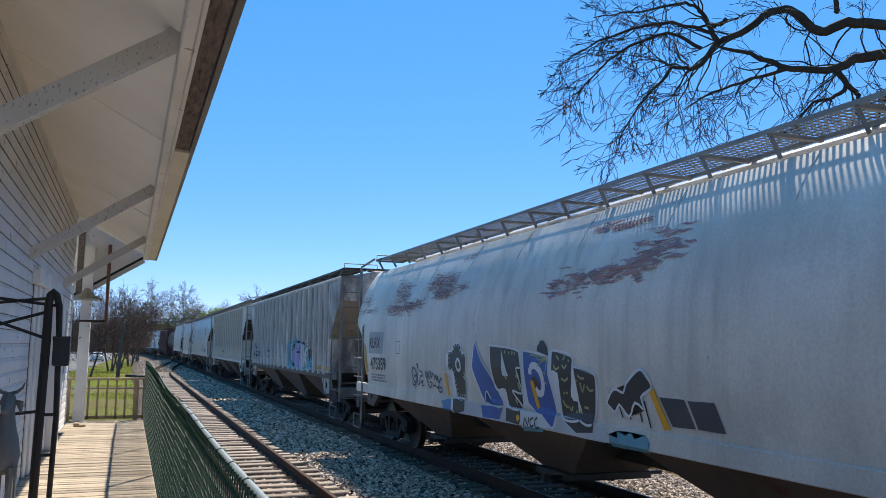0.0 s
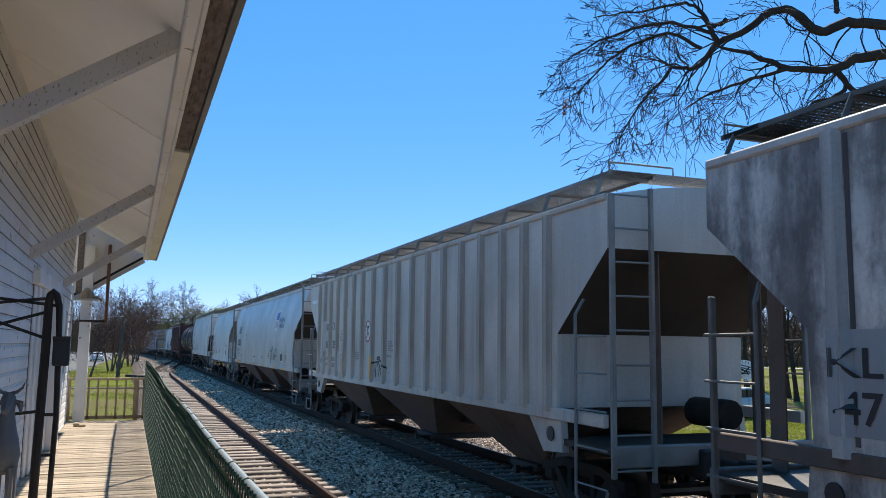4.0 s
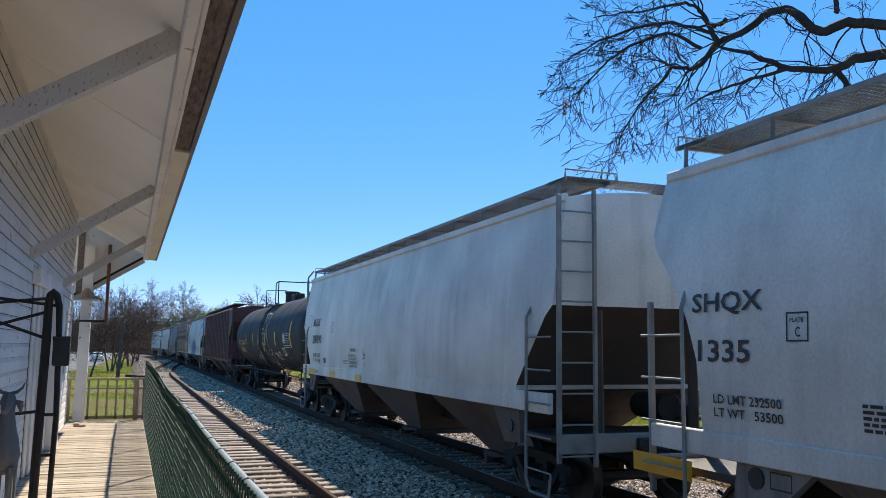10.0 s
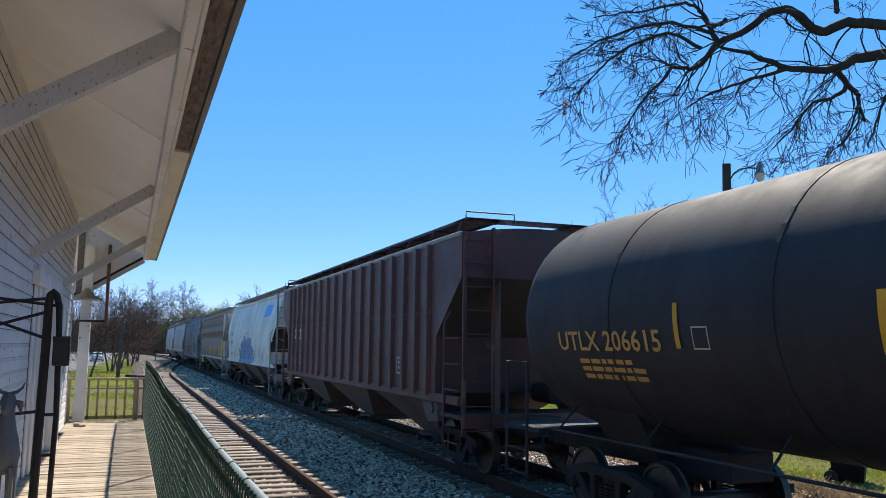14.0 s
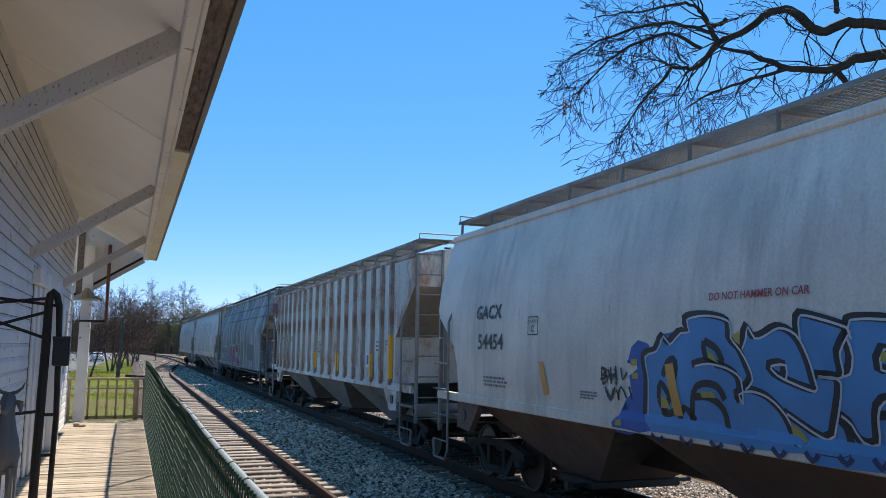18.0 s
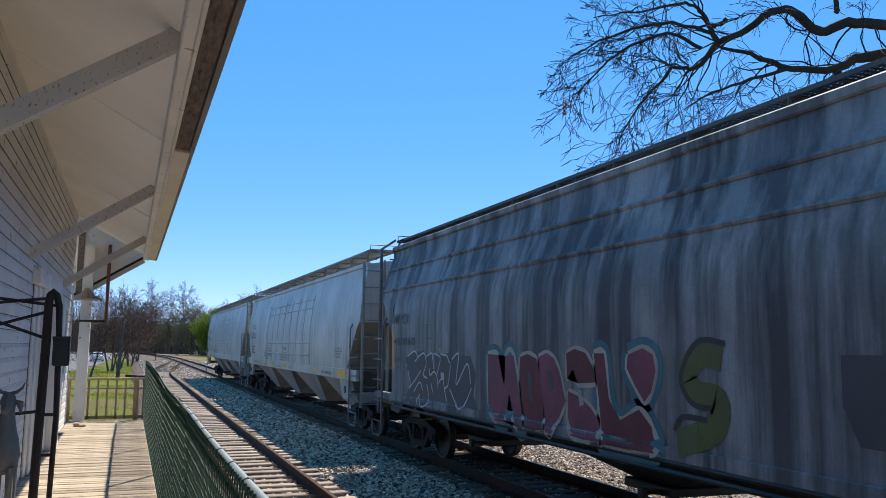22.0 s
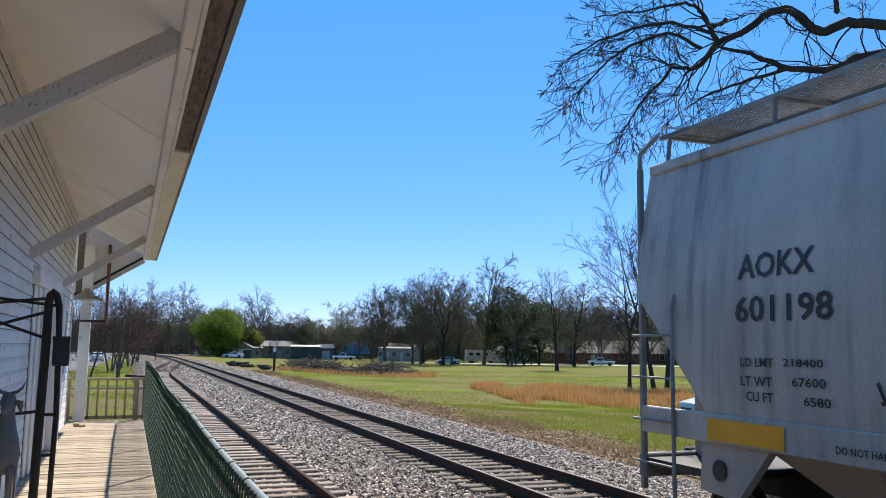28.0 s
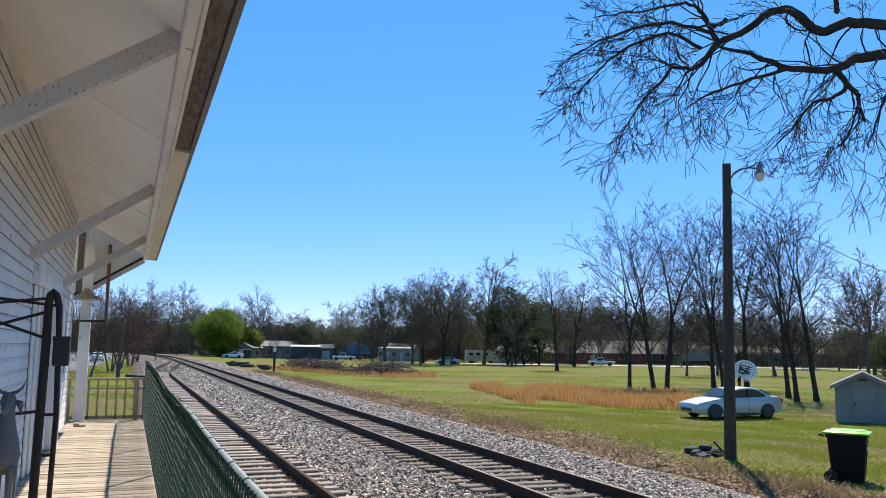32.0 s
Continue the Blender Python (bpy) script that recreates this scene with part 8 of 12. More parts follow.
P_STREAK = car_paint("streaked_grey_paint", (0.51, 0.49, 0.47), grime_amount=0.7, rust_amount=0.0, rough=0.3, streaks=(0.45, 0.74))
P_TANK = car_paint("black_tank_paint", (0.035, 0.036, 0.04), grime=(0.08, 0.055, 0.05), grime_amount=0.4, rust_amount=0.05, rough=0.6, gloss=0.3)

RIBBED = dict(half=PROF_FLAT, cut=CUT_STRAIGHT, eave=4.22, crown=4.42, sill=1.5, ribs=18, rib_rows=RIB_ROWS, board_z=4.56, board_x=(0.75, 1.42), low_paint=MAT_LOW_BROWN)
SMOOTH = dict(half=PROF_ACF, cut=CUT_CURVED, eave=4.3, crown=4.45, sill=1.5, sill_h=0.14, board_z=4.64, board_x=(0.55, 1.2), low_paint=MAT_LOW_BROWN)
C1 = covered_hopper(17.8, 11.84, "old white round-sided covered hopper car with graffiti and rust stains", P_CREAM, PROF_ROUND, CUT_CURVED, 4.2, 4.4, sill=1.4, sill_h=0.22, board_z=4.52, board_x=(0.45, 1.14), low_paint=MAT_LOW_BROWN, brackets=16, roof_bead=False, tall_ends=True, slots=(0.1, 0.022, 0.036))
C2 = covered_hopper(18.2, 31.9, "sooty grey ribbed covered hopper car with blue graffiti", P_SOOT, **{**RIBBED, "board_z": 4.5, "rib_mat": P_PALE_POST, "end_mat": MAT_BROWN_END, "sill_mat": MAT_LOW_BROWN, "board_mat": MAT_DARK_BOARD, "ladder": MAT_LADDER_DARK})
C3 = covered_hopper(18.0, 51.9, "pale grey ribbed covered hopper car with brown hoppers", P_PALE, rib_mat=P_PALE_RIB, **RIBBED)
C4 = covered_hopper(18.7, 71.85, "clean grey smooth-sided covered hopper car with shield emblem", P_GREY1, **{**SMOOTH, "cut": CUT_WIDE})
C5 = covered_hopper(11.5, 88.4, "short light grey smooth-sided covered hopper car", P_GREY2, **{**SMOOTH, "cut": CUT_DEEP, "cut_far": ((0.0, 3.6), (0.1, 3.42), (0.5, 3.0), (0.75, 2.6), (0.9, 2.2), (0.95, 1.6)), "bays": 2, "end_mat": MAT_SHADED_GREY_END, "sill_h": 0.24, "low_paint": MAT_LOW_GREY, "brackets": 8})
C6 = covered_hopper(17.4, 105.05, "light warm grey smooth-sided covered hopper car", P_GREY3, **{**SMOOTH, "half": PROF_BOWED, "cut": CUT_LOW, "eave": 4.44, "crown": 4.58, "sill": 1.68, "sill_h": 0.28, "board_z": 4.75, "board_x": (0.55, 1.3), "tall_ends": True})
C8 = covered_hopper(18.3, 144.35, "dark maroon ribbed covered hopper car with rust", P_MAROON, **{**RIBBED, "eave": 4.35, "crown": 4.5, "ladder": P_MAROON, "board_mat": MAT_STEEL, "board_z": 4.64, "sill": 1.43})
C9 = covered_hopper(17.1, 163.7, "dull white smooth-sided covered hopper car with blue graffiti", P_WHITE, **{**SMOOTH, "eave": 4.36, "board_z": 4.68})
C10 = covered_hopper(18.0, 182.7, "rust-streaked grey ribbed covered hopper car", P_RUSTY, rib_mat=P_RUSTY_DARK, end_mat=MAT_SHADED_GREY_END, **{**RIBBED, "tall_ends": True, "low_paint": MAT_LOW_GREY})
C11 = covered_hopper(19.3, 203.15, "blackened grey covered hopper car with graffiti", P_DARK, PROF_STEP, CUT_STRAIGHT, 4.6, 4.72, sill=1.28, sill_h=0.14, board_z=4.8, board_x=(0.5, 1.15), low_paint=MAT_STEEL, bay_low=0.62, end_mat=P_SOOT, board_mat=MAT_DARK_BOARD, ladder=MAT_LADDER_DARK, tall_ends=True)
BOXY = dict(half=PROF_BOWED, cut=CUT_LOW, eave=4.4, crown=4.56, sill=1.68, sill_h=0.28, bays=4, board_z=4.79, board_x=(0.6, 1.3), low_paint=MAT_LOW_TAN, end_mat=MAT_SHADED_GREY_END, tall_ends=True)
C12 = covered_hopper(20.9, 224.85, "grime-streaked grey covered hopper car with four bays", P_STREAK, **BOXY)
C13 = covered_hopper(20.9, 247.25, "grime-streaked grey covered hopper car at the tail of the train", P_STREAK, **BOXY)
# stamped beads on the sides of the two last cars
for car, side, E in (C12, C13):
    for z0, rows in ((3.78, ((4.3, -4.3),)), (3.5, ((4.3, -4.3),)), (2.36, ((4.3, -4.3),)), (1.98, ((4.3, -4.3),))):
        for a, b in rows:
            s = Shape().tube([(side.surface(y, z0) + 0.004, y, z0) for y in [a + (b - a) * i / 12 for i in range(13)]], 0.026, 6)
            part("stamped_bead", s, P_STREAK, car)
    for y in (4.4, 3.1, 1.9, 0.6, -0.7, -2.0, -3.2, -4.4):
        s = Shape().tube([(side.surface(y, z) + 0.006, y, z) for z in [1.7 + 0.2 * i for i in range(12)]], 0.026, 6)
        part("seam", s, P_STREAK, car)
for (car, side, E), paint in ((C1, P_CREAM), (C9, P_WHITE)):
    n = max(3, int(E * 0.45))
    for i in range(1, 2 * n):
        y = -E + 1.0 + (2 * E - 2.0) * i / (2 * n)
        s = Shape().tube([(side.surface(y, z) + 0.006, y, z) for z in [1.75 + 0.15 * i for i in range(17)]], 0.009, 5)
        part("weld_seam", s, paint, car)
# outstanding flange along the top of the side sill
for (car, side, E), paint in ((C6, P_GREY3), (C12, P_STREAK), (C13, P_STREAK)):
    s = Shape().box(1.5, side.surface(0, 1.97) + 0.10, -E + 1.2, E - 1.2, 1.935, 1.97)
    part("sill_flange", s, paint, car)
for z in (4.06, 3.57):
    s = Shape().tube([(C11[1].surface(y, z) - 0.004, y, z) for y in (-9.5, -3, 3, 9.5)], 0.035, 6)
    part("side_bead", s, P_DARK, C11[0])


for z in (1.02, 1.12):
    part("side_rail", Shape().tube([(-1.6, -8.2, z), (-1.6, 8.2, z)], 0.03, 6), MAT_STEEL, C11[0])


def tank_car(L, start, label):
    car = thing("tank_car", (TRACK_X, start, 0), label, "tank car", "cars of the freight train")
    R, zc, E = 1.55, 2.72, L / 2
    n = 48
    prof = []
    for i in range(9):
        a = math.pi / 2 * i / 8
        prof.append((E - 0.75 + 0.75 * math.cos(a), max(0.01, R * math.sin(a))))
    mids = [E - 0.75 - (L - 1.5) * i / 6 for i in range(1, 6)]
    prof += [(y, R) for y in mids] + [(-y, r) for y, r in reversed(prof)]
    rings = [[(r * math.cos(a), y, zc + r * math.sin(a)) for a in (2 * math.pi * k / n for k in range(n))] for y, r in prof]
    part("tank_shell", Shape().loft(rings), P_TANK, car, smooth=True)
    for y in (-E + 2.9, -E + 5.7, E - 5.7, E - 2.9):
        s = Shape()
        s.loft([[(rr * math.cos(a), y + d, zc + rr * math.sin(a)) for rr, d in ((R - 0.01, -0.03), (R + 0.008, -0.03), (R + 0.008, 0.03), (R - 0.01, 0.03))] for a in (2 * math.pi * k / n for k in range(n + 1))], caps=False)
        part("weld_band", s, P_TANK, car)
    # manway with its platform and railings
    part("manway", Shape().tube([(0, 1.2, zc + R - 0.05), (0, 1.2, zc + R + 0.42)], 0.3, 20).tube([(0, 1.2, zc + R + 0.42), (0, 1.2, zc + R + 0.5)], 0.34, 20), P_TANK, car, smooth=True)
    for y in (-0.95, 0.45, 1.75):
        part("valve", Shape().tube([(0.0, y, zc + R - 0.05), (0.0, y, zc + R + 0.2)], 0.12, 10).tube([(0, y, zc + R + 0.2), (0, y, zc + R + 0.3)], 0.17, 10), P_TANK, car)
    part("fitting_box", Shape().box(-0.22, 0.22, -0.75, 0.15, zc + R - 0.05, zc + R + 0.3, 0.04), P_TANK, car)
    for k in (-1, 1):
        part("top_platform", cached(("tankwalk", k), lambda: grating_mesh(3.6, *((0.4, 1.0) if k > 0 else (-1.0, -0.4)), "top_platform", MAT_DARK_BOARD)), None, car, "black open grating", at=(0, 0.55, zc + 1.36))
        x, zt = k * 1.02, zc + 1.34
        if k < 0:
            low = Shape().tube([(x, 2.25, zt), (x, 2.25, 4.85), (x * 0.1, 2.25, 4.88), (0.0, 2.25, 4.82), (0.0, 2.25, zt + 0.15)], 0.024, 6)
            high = Shape()
            for e in (-1, 1):
                high.tube([(e * 1.02, -1.12, zt), (e * 1.02, -1.12, 5.06)], 0.026, 6)
                high.tube([(e * 1.02, -1.12, 5.05), (e * 1.02, -0.55, 5.03), (e * 1.02, -0.42, 4.95), (e * 1.02, -0.42, zt)], 0.024, 6)
            high.tube([(-1.02, -1.12, 5.05), (1.02, -1.12, 5.05)], 0.026, 6)
            part("safety_railing", high, P_TANK, car)
        else:
            low = Shape().tube([(x, 2.25, zt), (x, 2.25, 4.86), (x, 0.4, 4.88), (x, 0.3, 4.82), (x, 0.3, zt)], 0.024, 6)
        part("safety_railing", low, P_TANK, car)
        la = Shape()
        for y in (-0.6, -0.1):
            la.tube([(k * (R * math.cos(a) + 0.12), y, zc + (R + 0.12) * math.sin(a)) for a in (radians(d) for d in (60, 35, 10, -15, -40, -58))] + [(k * 1.15, y, 0.55)], 0.024, 6)
        for i in range(9):
            a = radians(58 - i * 15)
            if i < 8:
                la.tube([(k * (R + 0.12) * math.cos(a), -0.6, zc + (R + 0.12) * math.sin(a)), (k * (R + 0.12) * math.cos(a), -0.1, zc + (R + 0.12) * math.sin(a))], 0.016, 5)
        part("ladder", la, P_TANK, car)
        hr = Shape().tube([(k * 1.42, -E + 1.2, 1.18), (k * 1.42, E - 1.2, 1.18)], 0.02, 6)
        for i in range(9):
            y = -E + 1.4 + (L - 2.8) * i / 8
            hr.tube([(k * 1.42, y, 1.18), (k * 1.05, y + 0.1, 1.5)], 0.016, 5)
        part("side_handrail", hr, P_TANK, car)
        part("step", Shape().tube([(k * 1.4, -0.4, 1.18), (k * 1.4, -0.4, 0.5), (k * 1.4, 0.4, 0.5), (k * 1.4, 0.4, 1.18)], 0.02, 6).tube([(k * 1.4, -0.4, 0.8), (k * 1.4, 0.4, 0.8)], 0.018, 5), P_TANK, car)
    for e in (-1, 1):
        y = e * (E - 2.0)
        part("saddle", Shape().loft([[(-0.95, y - 0.6, 1.5), (0.95, y - 0.6, 1.5), (0.95, y + 0.6, 1.5), (-0.95, y + 0.6, 1.5)], [(-0.5, y - 0.5, 0.8), (0.5, y - 0.5, 0.8), (0.5, y + 0.5, 0.8), (-0.5, y + 0.5, 0.8)]]), P_TANK, car)
        part("stub_sill", Shape().box(-0.33, 0.33, *sorted((e * (E - 3.6), e * (E + 0.4))), 0.74, 1.1, 0.02), P_TANK, car)
        part("end_platform", Shape().box(-1.45, 1.45, *sorted((e * (E - 0.9), e * (E + 0.35))), 1.08, 1.16, 0.01), P_TANK, car)
        part("coupler", cached("coupler", coupler_mesh), None, car, at=pose(0, e * (E + 0.45), 0, 0, 0, 0 if e > 0 else 180))
        for k in (-1, 1):
            s = Shape().tube([(k * 1.45, e * (E - 0.5), 0.4), (k * 1.45, e * (E - 0.5), 2.1), (k * 1.45, e * (E + 0.2), 2.1), (k * 1.45, e * (E + 0.2), 0.4)], 0.024, 6)
            for z in (0.45, 0.8, 1.1):
                s.tube([(k * 1.45, e * (E - 0.5), z), (k * 1.45, e * (E + 0.2), z)], 0.018, 5)
            part("end_ladder", s, P_TANK, car)
    sets = add_truck(car, E - 2.0) + add_truck(car, -E + 2.0)
    CARS.append((car, start, sets, E - 2.0))

    def surface(y, z):
        r = R
        if abs(y) > E - 0.75:
            r = R * math.sqrt(max(0.02, 1 - ((abs(y) - E + 0.75) / 0.75) ** 2))
        d = z - zc
        return -math.sqrt(max(0.05, r * r - d * d))

    return car, Side(car, surface, False, -0.35), E


C7 = tank_car(19.1, 123.75, "black tank car with chalk-white graffiti and yellow dashes")

# ---- lettering, placards and graffiti ----
MAT_PATCH = plain("grey_patch_paint", (0.33, 0.34, 0.36), 0.5, 0, 0.15, 4)
MAT_PALE_PATCH = plain("pale_patch_paint", (0.55, 0.535, 0.52), 0.5, 0, 0.12, 4)
MAT_SOOT_PANEL = plain("soot_panel_paint", (0.07, 0.07, 0.08), 0.6, 0, 0.2, 4)
MAT_SOOT_STREAK = plain("soot_streak_grime", (0.115, 0.10, 0.098), 0.7, 0, 0.45, 3, stretch=(1, 1, 0.3))
MAT_TAPE = plain("grey_overpaint", (0.27, 0.27, 0.27), 0.5, 0, 0.1, 4)
MAT_DULL_YELLOW = plain("dull_yellow", (0.58, 0.29, 0.07), 0.6, 0, 0.2, 5)
MAT_ORANGE = plain("orange_strip", (0.62, 0.33, 0.08), 0.5, 0, 0.2, 5)
MAT_PINK = plain("pink_sticker", (0.5, 0.28, 0.27), 0.5, 0, 0.1, 5)
MAT_NAVY = plain("navy_lettering", (0.03, 0.05, 0.12), 0.5, 0, 0.1, 5)
MAT_EMBLEM_BLUE = plain("emblem_blue", (0.02, 0.05, 0.28), 0.45, 0, 0.1, 5)
MAT_LOGO_BLUE = plain("logo_blue", (0.03, 0.25, 0.7), 0.45, 0, 0.1, 5)
MAT_FADED_GREY = plain("faded_maroon_mark", (0.22, 0.17, 0.17), 0.6, 0, 0.2, 5)
MAT_CREAM2 = plain("dirty_cream_mark", (0.42, 0.38, 0.33), 0.6, 0, 0.25, 5)
MAT_RUST_SMEAR = plain("rust_smear", (0.46, 0.27, 0.27), 0.8, 0, 0.35, 8)
MAT_G_PALE = plain("pale_spray", (0.55, 0.56, 0.58), 0.6, 0, 0.15, 6)
MAT_G_WHITE = plain("white_spray", (0.74, 0.75, 0.77), 0.6, 0, 0.15, 6)
MAT_G_TAGBLUE = plain("dark_blue_spray", (0.06, 0.09, 0.2), 0.6, 0, 0.3, 6)
MAT_G_OLIVE_PALE = plain("pale_olive_spray", (0.36, 0.38, 0.2), 0.6, 0, 0.2, 6)
MAT_G_BLUE = plain("blue_spray", (0.04, 0.12, 0.42), 0.55, 0, 0.25, 6)
MAT_G_BLUE2 = plain("sky_blue_spray", (0.09, 0.27, 0.55), 0.55, 0, 0.2, 6)
MAT_G_CYAN = plain("cyan_spray", (0.14, 0.36, 0.46), 0.6, 0, 0.25, 5)
MAT_G_TEAL = plain("teal_spray", (0.05, 0.16, 0.2), 0.6, 0, 0.25, 6)
MAT_G_LILAC = plain("lilac_spray", (0.32, 0.30, 0.52), 0.6, 0, 0.2, 6)
MAT_G_DARK = plain("thin_dark_spray", (0.09, 0.09, 0.11), 0.6, 0, 0.25, 8)
MAT_G_GOLD = plain("gold_spray", (0.42, 0.36, 0.08), 0.6, 0, 0.2, 6)
MAT_G_MAROON = plain("maroon_spray", (0.17, 0.04, 0.05), 0.7, 0, 0.35, 6)
MAT_G_CRIMSON = plain("crimson_spray", (0.22, 0.05, 0.09), 0.6, 0, 0.35, 6)
MAT_G_OLIVE = plain("olive_spray", (0.10, 0.11, 0.03), 0.6, 0, 0.3, 6)


def no_hammer_sign(side, y, z):
    """A round white sign with a red ring and a struck-out hammer."""
    disc = [(y + 0.27 * math.cos(a), z + 0.27 * math.sin(a)) for a in (2 * math.pi * i / 24 for i in range(24))]
    ring = [(y + 0.25 * math.cos(a), z + 0.25 * math.sin(a)) for a in (2 * math.pi * i / 24 for i in range(25))]
    side.fill(disc, MAT_WHITE, 0.008, 0.2, "round_sign", "round white no-hammer sign")
    side.strokes([ring, [(y + 0.18, z + 0.18), (y - 0.18, z - 0.18)]], 0.04, MAT_RED, 0.012, "sign_ring")
    side.strokes([[(y + 0.1, z - 0.17), (y - 0.04, z + 0.1)], [(y + 0.05, z + 0.1), (y - 0.12, z + 0.12)]], 0.05, MAT_BLACK, 0.011, "sign_mark")


def hazard_placard(car, E, y):
    """Diamond hazard placards at the ends of the tank car's side."""
    for yy in (y, -E - 0.4):
        m = pose(-1.5, yy, 1.25, 45, 0, 0)
        h = part("placard_board", Shape().box(-0.012, 0.012, -0.14, 0.14, -0.14, 0.14, 0.004, m), MAT_RED, car, "red diamond hazard placard")
        part("placard_band", Shape().box(-1.52, -1.513, yy - 0.13, yy + 0.13, 1.2, 1.3), MAT_WHITE, h)
        v, f = text_outline("1230")
        wide = max(p[0] for p in v)
        part("placard_number", Shape().add([(-1.525, yy + 0.11 - 0.22 * p[0] / wide, 1.215 + p[1] * 0.1) for p in v], f), MAT_BLACK, h)
        part("placard_post", Shape().beam((-1.49, yy, 1.0), (-1.49, yy, 1.3), 0.03, 0.03, (0, 1, 0)), MAT_STEEL, h)


# old white round-sided car
C1[1].plate(7.62, 6.44, 2.13, 2.63, MAT_PATCH)
C1[1].letter("KLRX", 7.55, 6.67, 2.260, 2.500, MAT_BLACK)
C1[1].letter("475359", 7.44, 6.2, 1.750, 2.040, MAT_BLACK)
C1[1].outline(5.44, 5.18, 2.14, 2.41, 0.015, MAT_FADED)
C1[1].bars(7.4, 1.62, 1.29, 3, 0.037, MAT_FADED, seed=5)
C1[1].fill([(2.0, 1.39), (0.71, 1.38), (-0.12, 1.41), (-2.06, 1.42), (-3.01, 1.35), (-3.0, 1.18), (-2.45, 1.18), (-1.5, 1.2), (-0.52, 1.17), (0.48, 1.17), (1.92, 1.16)], MAT_G_PALE, lift=0.006, label='pale sprayed strip')
C1[1].strokes([[(1.07, 2.42), (0.76, 2.1), (0.32, 1.8), (-0.06, 1.43), (0.31, 1.41), (0.59, 1.61), (0.69, 1.44), (0.9, 1.65), (1.14, 1.96), (1.07, 2.42)]], 0.032, MAT_G_WHITE, lift=0.013)
C1[1].fill([(1.07, 2.42), (0.76, 2.1), (0.32, 1.8), (-0.06, 1.43), (0.31, 1.41), (0.59, 1.61), (0.69, 1.44), (0.9, 1.65), (1.14, 1.96)], MAT_G_BLUE, lift=0.01)
C1[1].strokes([[(-3.03, 1.66), (-3.21, 1.83), (-3.42, 1.8), (-3.48, 1.9), (-3.78, 2.08), (-3.99, 1.9), (-3.77, 1.77), (-3.83, 1.63), (-3.64, 1.7), (-3.5, 1.53), (-3.31, 1.66), (-3.21, 1.56), (-3.03, 1.66)]], 0.032, MAT_G_WHITE, lift=0.013)
C1[1].fill([(-3.03, 1.66), (-3.21, 1.83), (-3.42, 1.8), (-3.48, 1.9), (-3.78, 2.08), (-3.99, 1.9), (-3.77, 1.77), (-3.83, 1.63), (-3.64, 1.7), (-3.5, 1.53), (-3.31, 1.66), (-3.21, 1.56)], MAT_BLACK, lift=0.01)
C1[1].fill([(0.79, 1.37), (-0.05, 1.39), (0.07, 1.2), (0.72, 1.18)], MAT_G_BLUE, lift=0.009)
C1[1].fill([(-3.07, 1.29), (-3.26, 1.26), (-3.25, 1.35), (-3.44, 1.31), (-3.53, 1.36), (-3.62, 1.29), (-3.82, 1.35), (-3.9, 1.27), (-3.87, 1.16), (-3.09, 1.15)], MAT_G_CYAN, lift=0.008)
C1[1].strokes([[(-3.31, 1.63), (-3.36, 1.51)], [(-3.49, 1.64), (-3.52, 1.5)], [(-3.69, 1.72), (-3.75, 1.49)], [(-3.82, 1.73), (-3.91, 1.44)]], 0.025, MAT_BLACK, lift=0.009)
C1[1].fill([(-3.92, 1.87), (-4.03, 1.87), (-4.28, 1.46), (-4.16, 1.44)], MAT_YELLOW, lift=0.012, label='worn yellow strip')
C1[1].fill([(-4.11, 1.79), (-4.55, 1.79), (-4.7, 1.5), (-4.31, 1.49)], MAT_SOOT_PANEL, name='data_panel')
C1[1].fill([(-4.6, 1.78), (-5.02, 1.79), (-5.16, 1.5), (-4.74, 1.5)], MAT_SOOT_PANEL, name='data_panel')
C1[1].scuffs(-2.74, -3.77, 3.13, 3.38, 60, MAT_RUST_SMEAR, 0)
C1[1].scuffs(-1.42, -2.41, 3.05, 3.33, 40, MAT_RUST_SMEAR, 1)
C1[1].scuffs(-3.57, -4.32, 3.31, 3.63, 45, MAT_RUST_SMEAR, 2)
C1[1].scuffs(-2.25, -3.46, 3.82, 3.94, 25, MAT_RUST_SMEAR, 5)
C1[1].fill([(-1.57, 2.26), (-1.67, 2.28), (-1.67, 1.99), (-1.84, 1.96), (-1.91, 1.42), (-1.76, 1.45), (-1.57, 1.96)], MAT_G_WHITE, lift=0.006)
C1[1].fill([(-0.61, 2.26), (-0.78, 2.27), (-0.83, 1.87), (-0.9, 1.52), (-0.73, 1.42), (-0.39, 1.66), (-0.71, 1.65), (-0.56, 2.0), (-0.7, 2.01)], MAT_G_WHITE, lift=0.006)
C1[1].fill([(-0.14, 1.66), (-0.25, 1.42), (-0.1, 1.42), (0.21, 1.67)], MAT_G_WHITE, lift=0.006)
C1[1].fill([(-0.78, 2.27), (-1.54, 2.18), (-1.57, 1.96), (-1.76, 1.45), (-1.65, 1.23), (-1.33, 1.38), (-1.18, 1.41), (-0.9, 1.52), (-0.83, 1.87)], MAT_G_BLUE, lift=0.009)
C1[1].strokes([[(-0.78, 2.27), (-1.54, 2.18), (-1.57, 1.96), (-1.76, 1.45), (-1.65, 1.23), (-1.33, 1.38), (-1.18, 1.41), (-0.9, 1.52), (-0.83, 1.87), (-0.78, 2.27)]], 0.032, MAT_G_WHITE, lift=0.013)
C1[1].fill([(-1.67, 2.28), (-2.24, 2.18), (-2.19, 1.69), (-2.36, 1.63), (-2.39, 1.4), (-1.91, 1.42), (-1.84, 1.96), (-1.67, 1.99)], MAT_BLACK, lift=0.009)
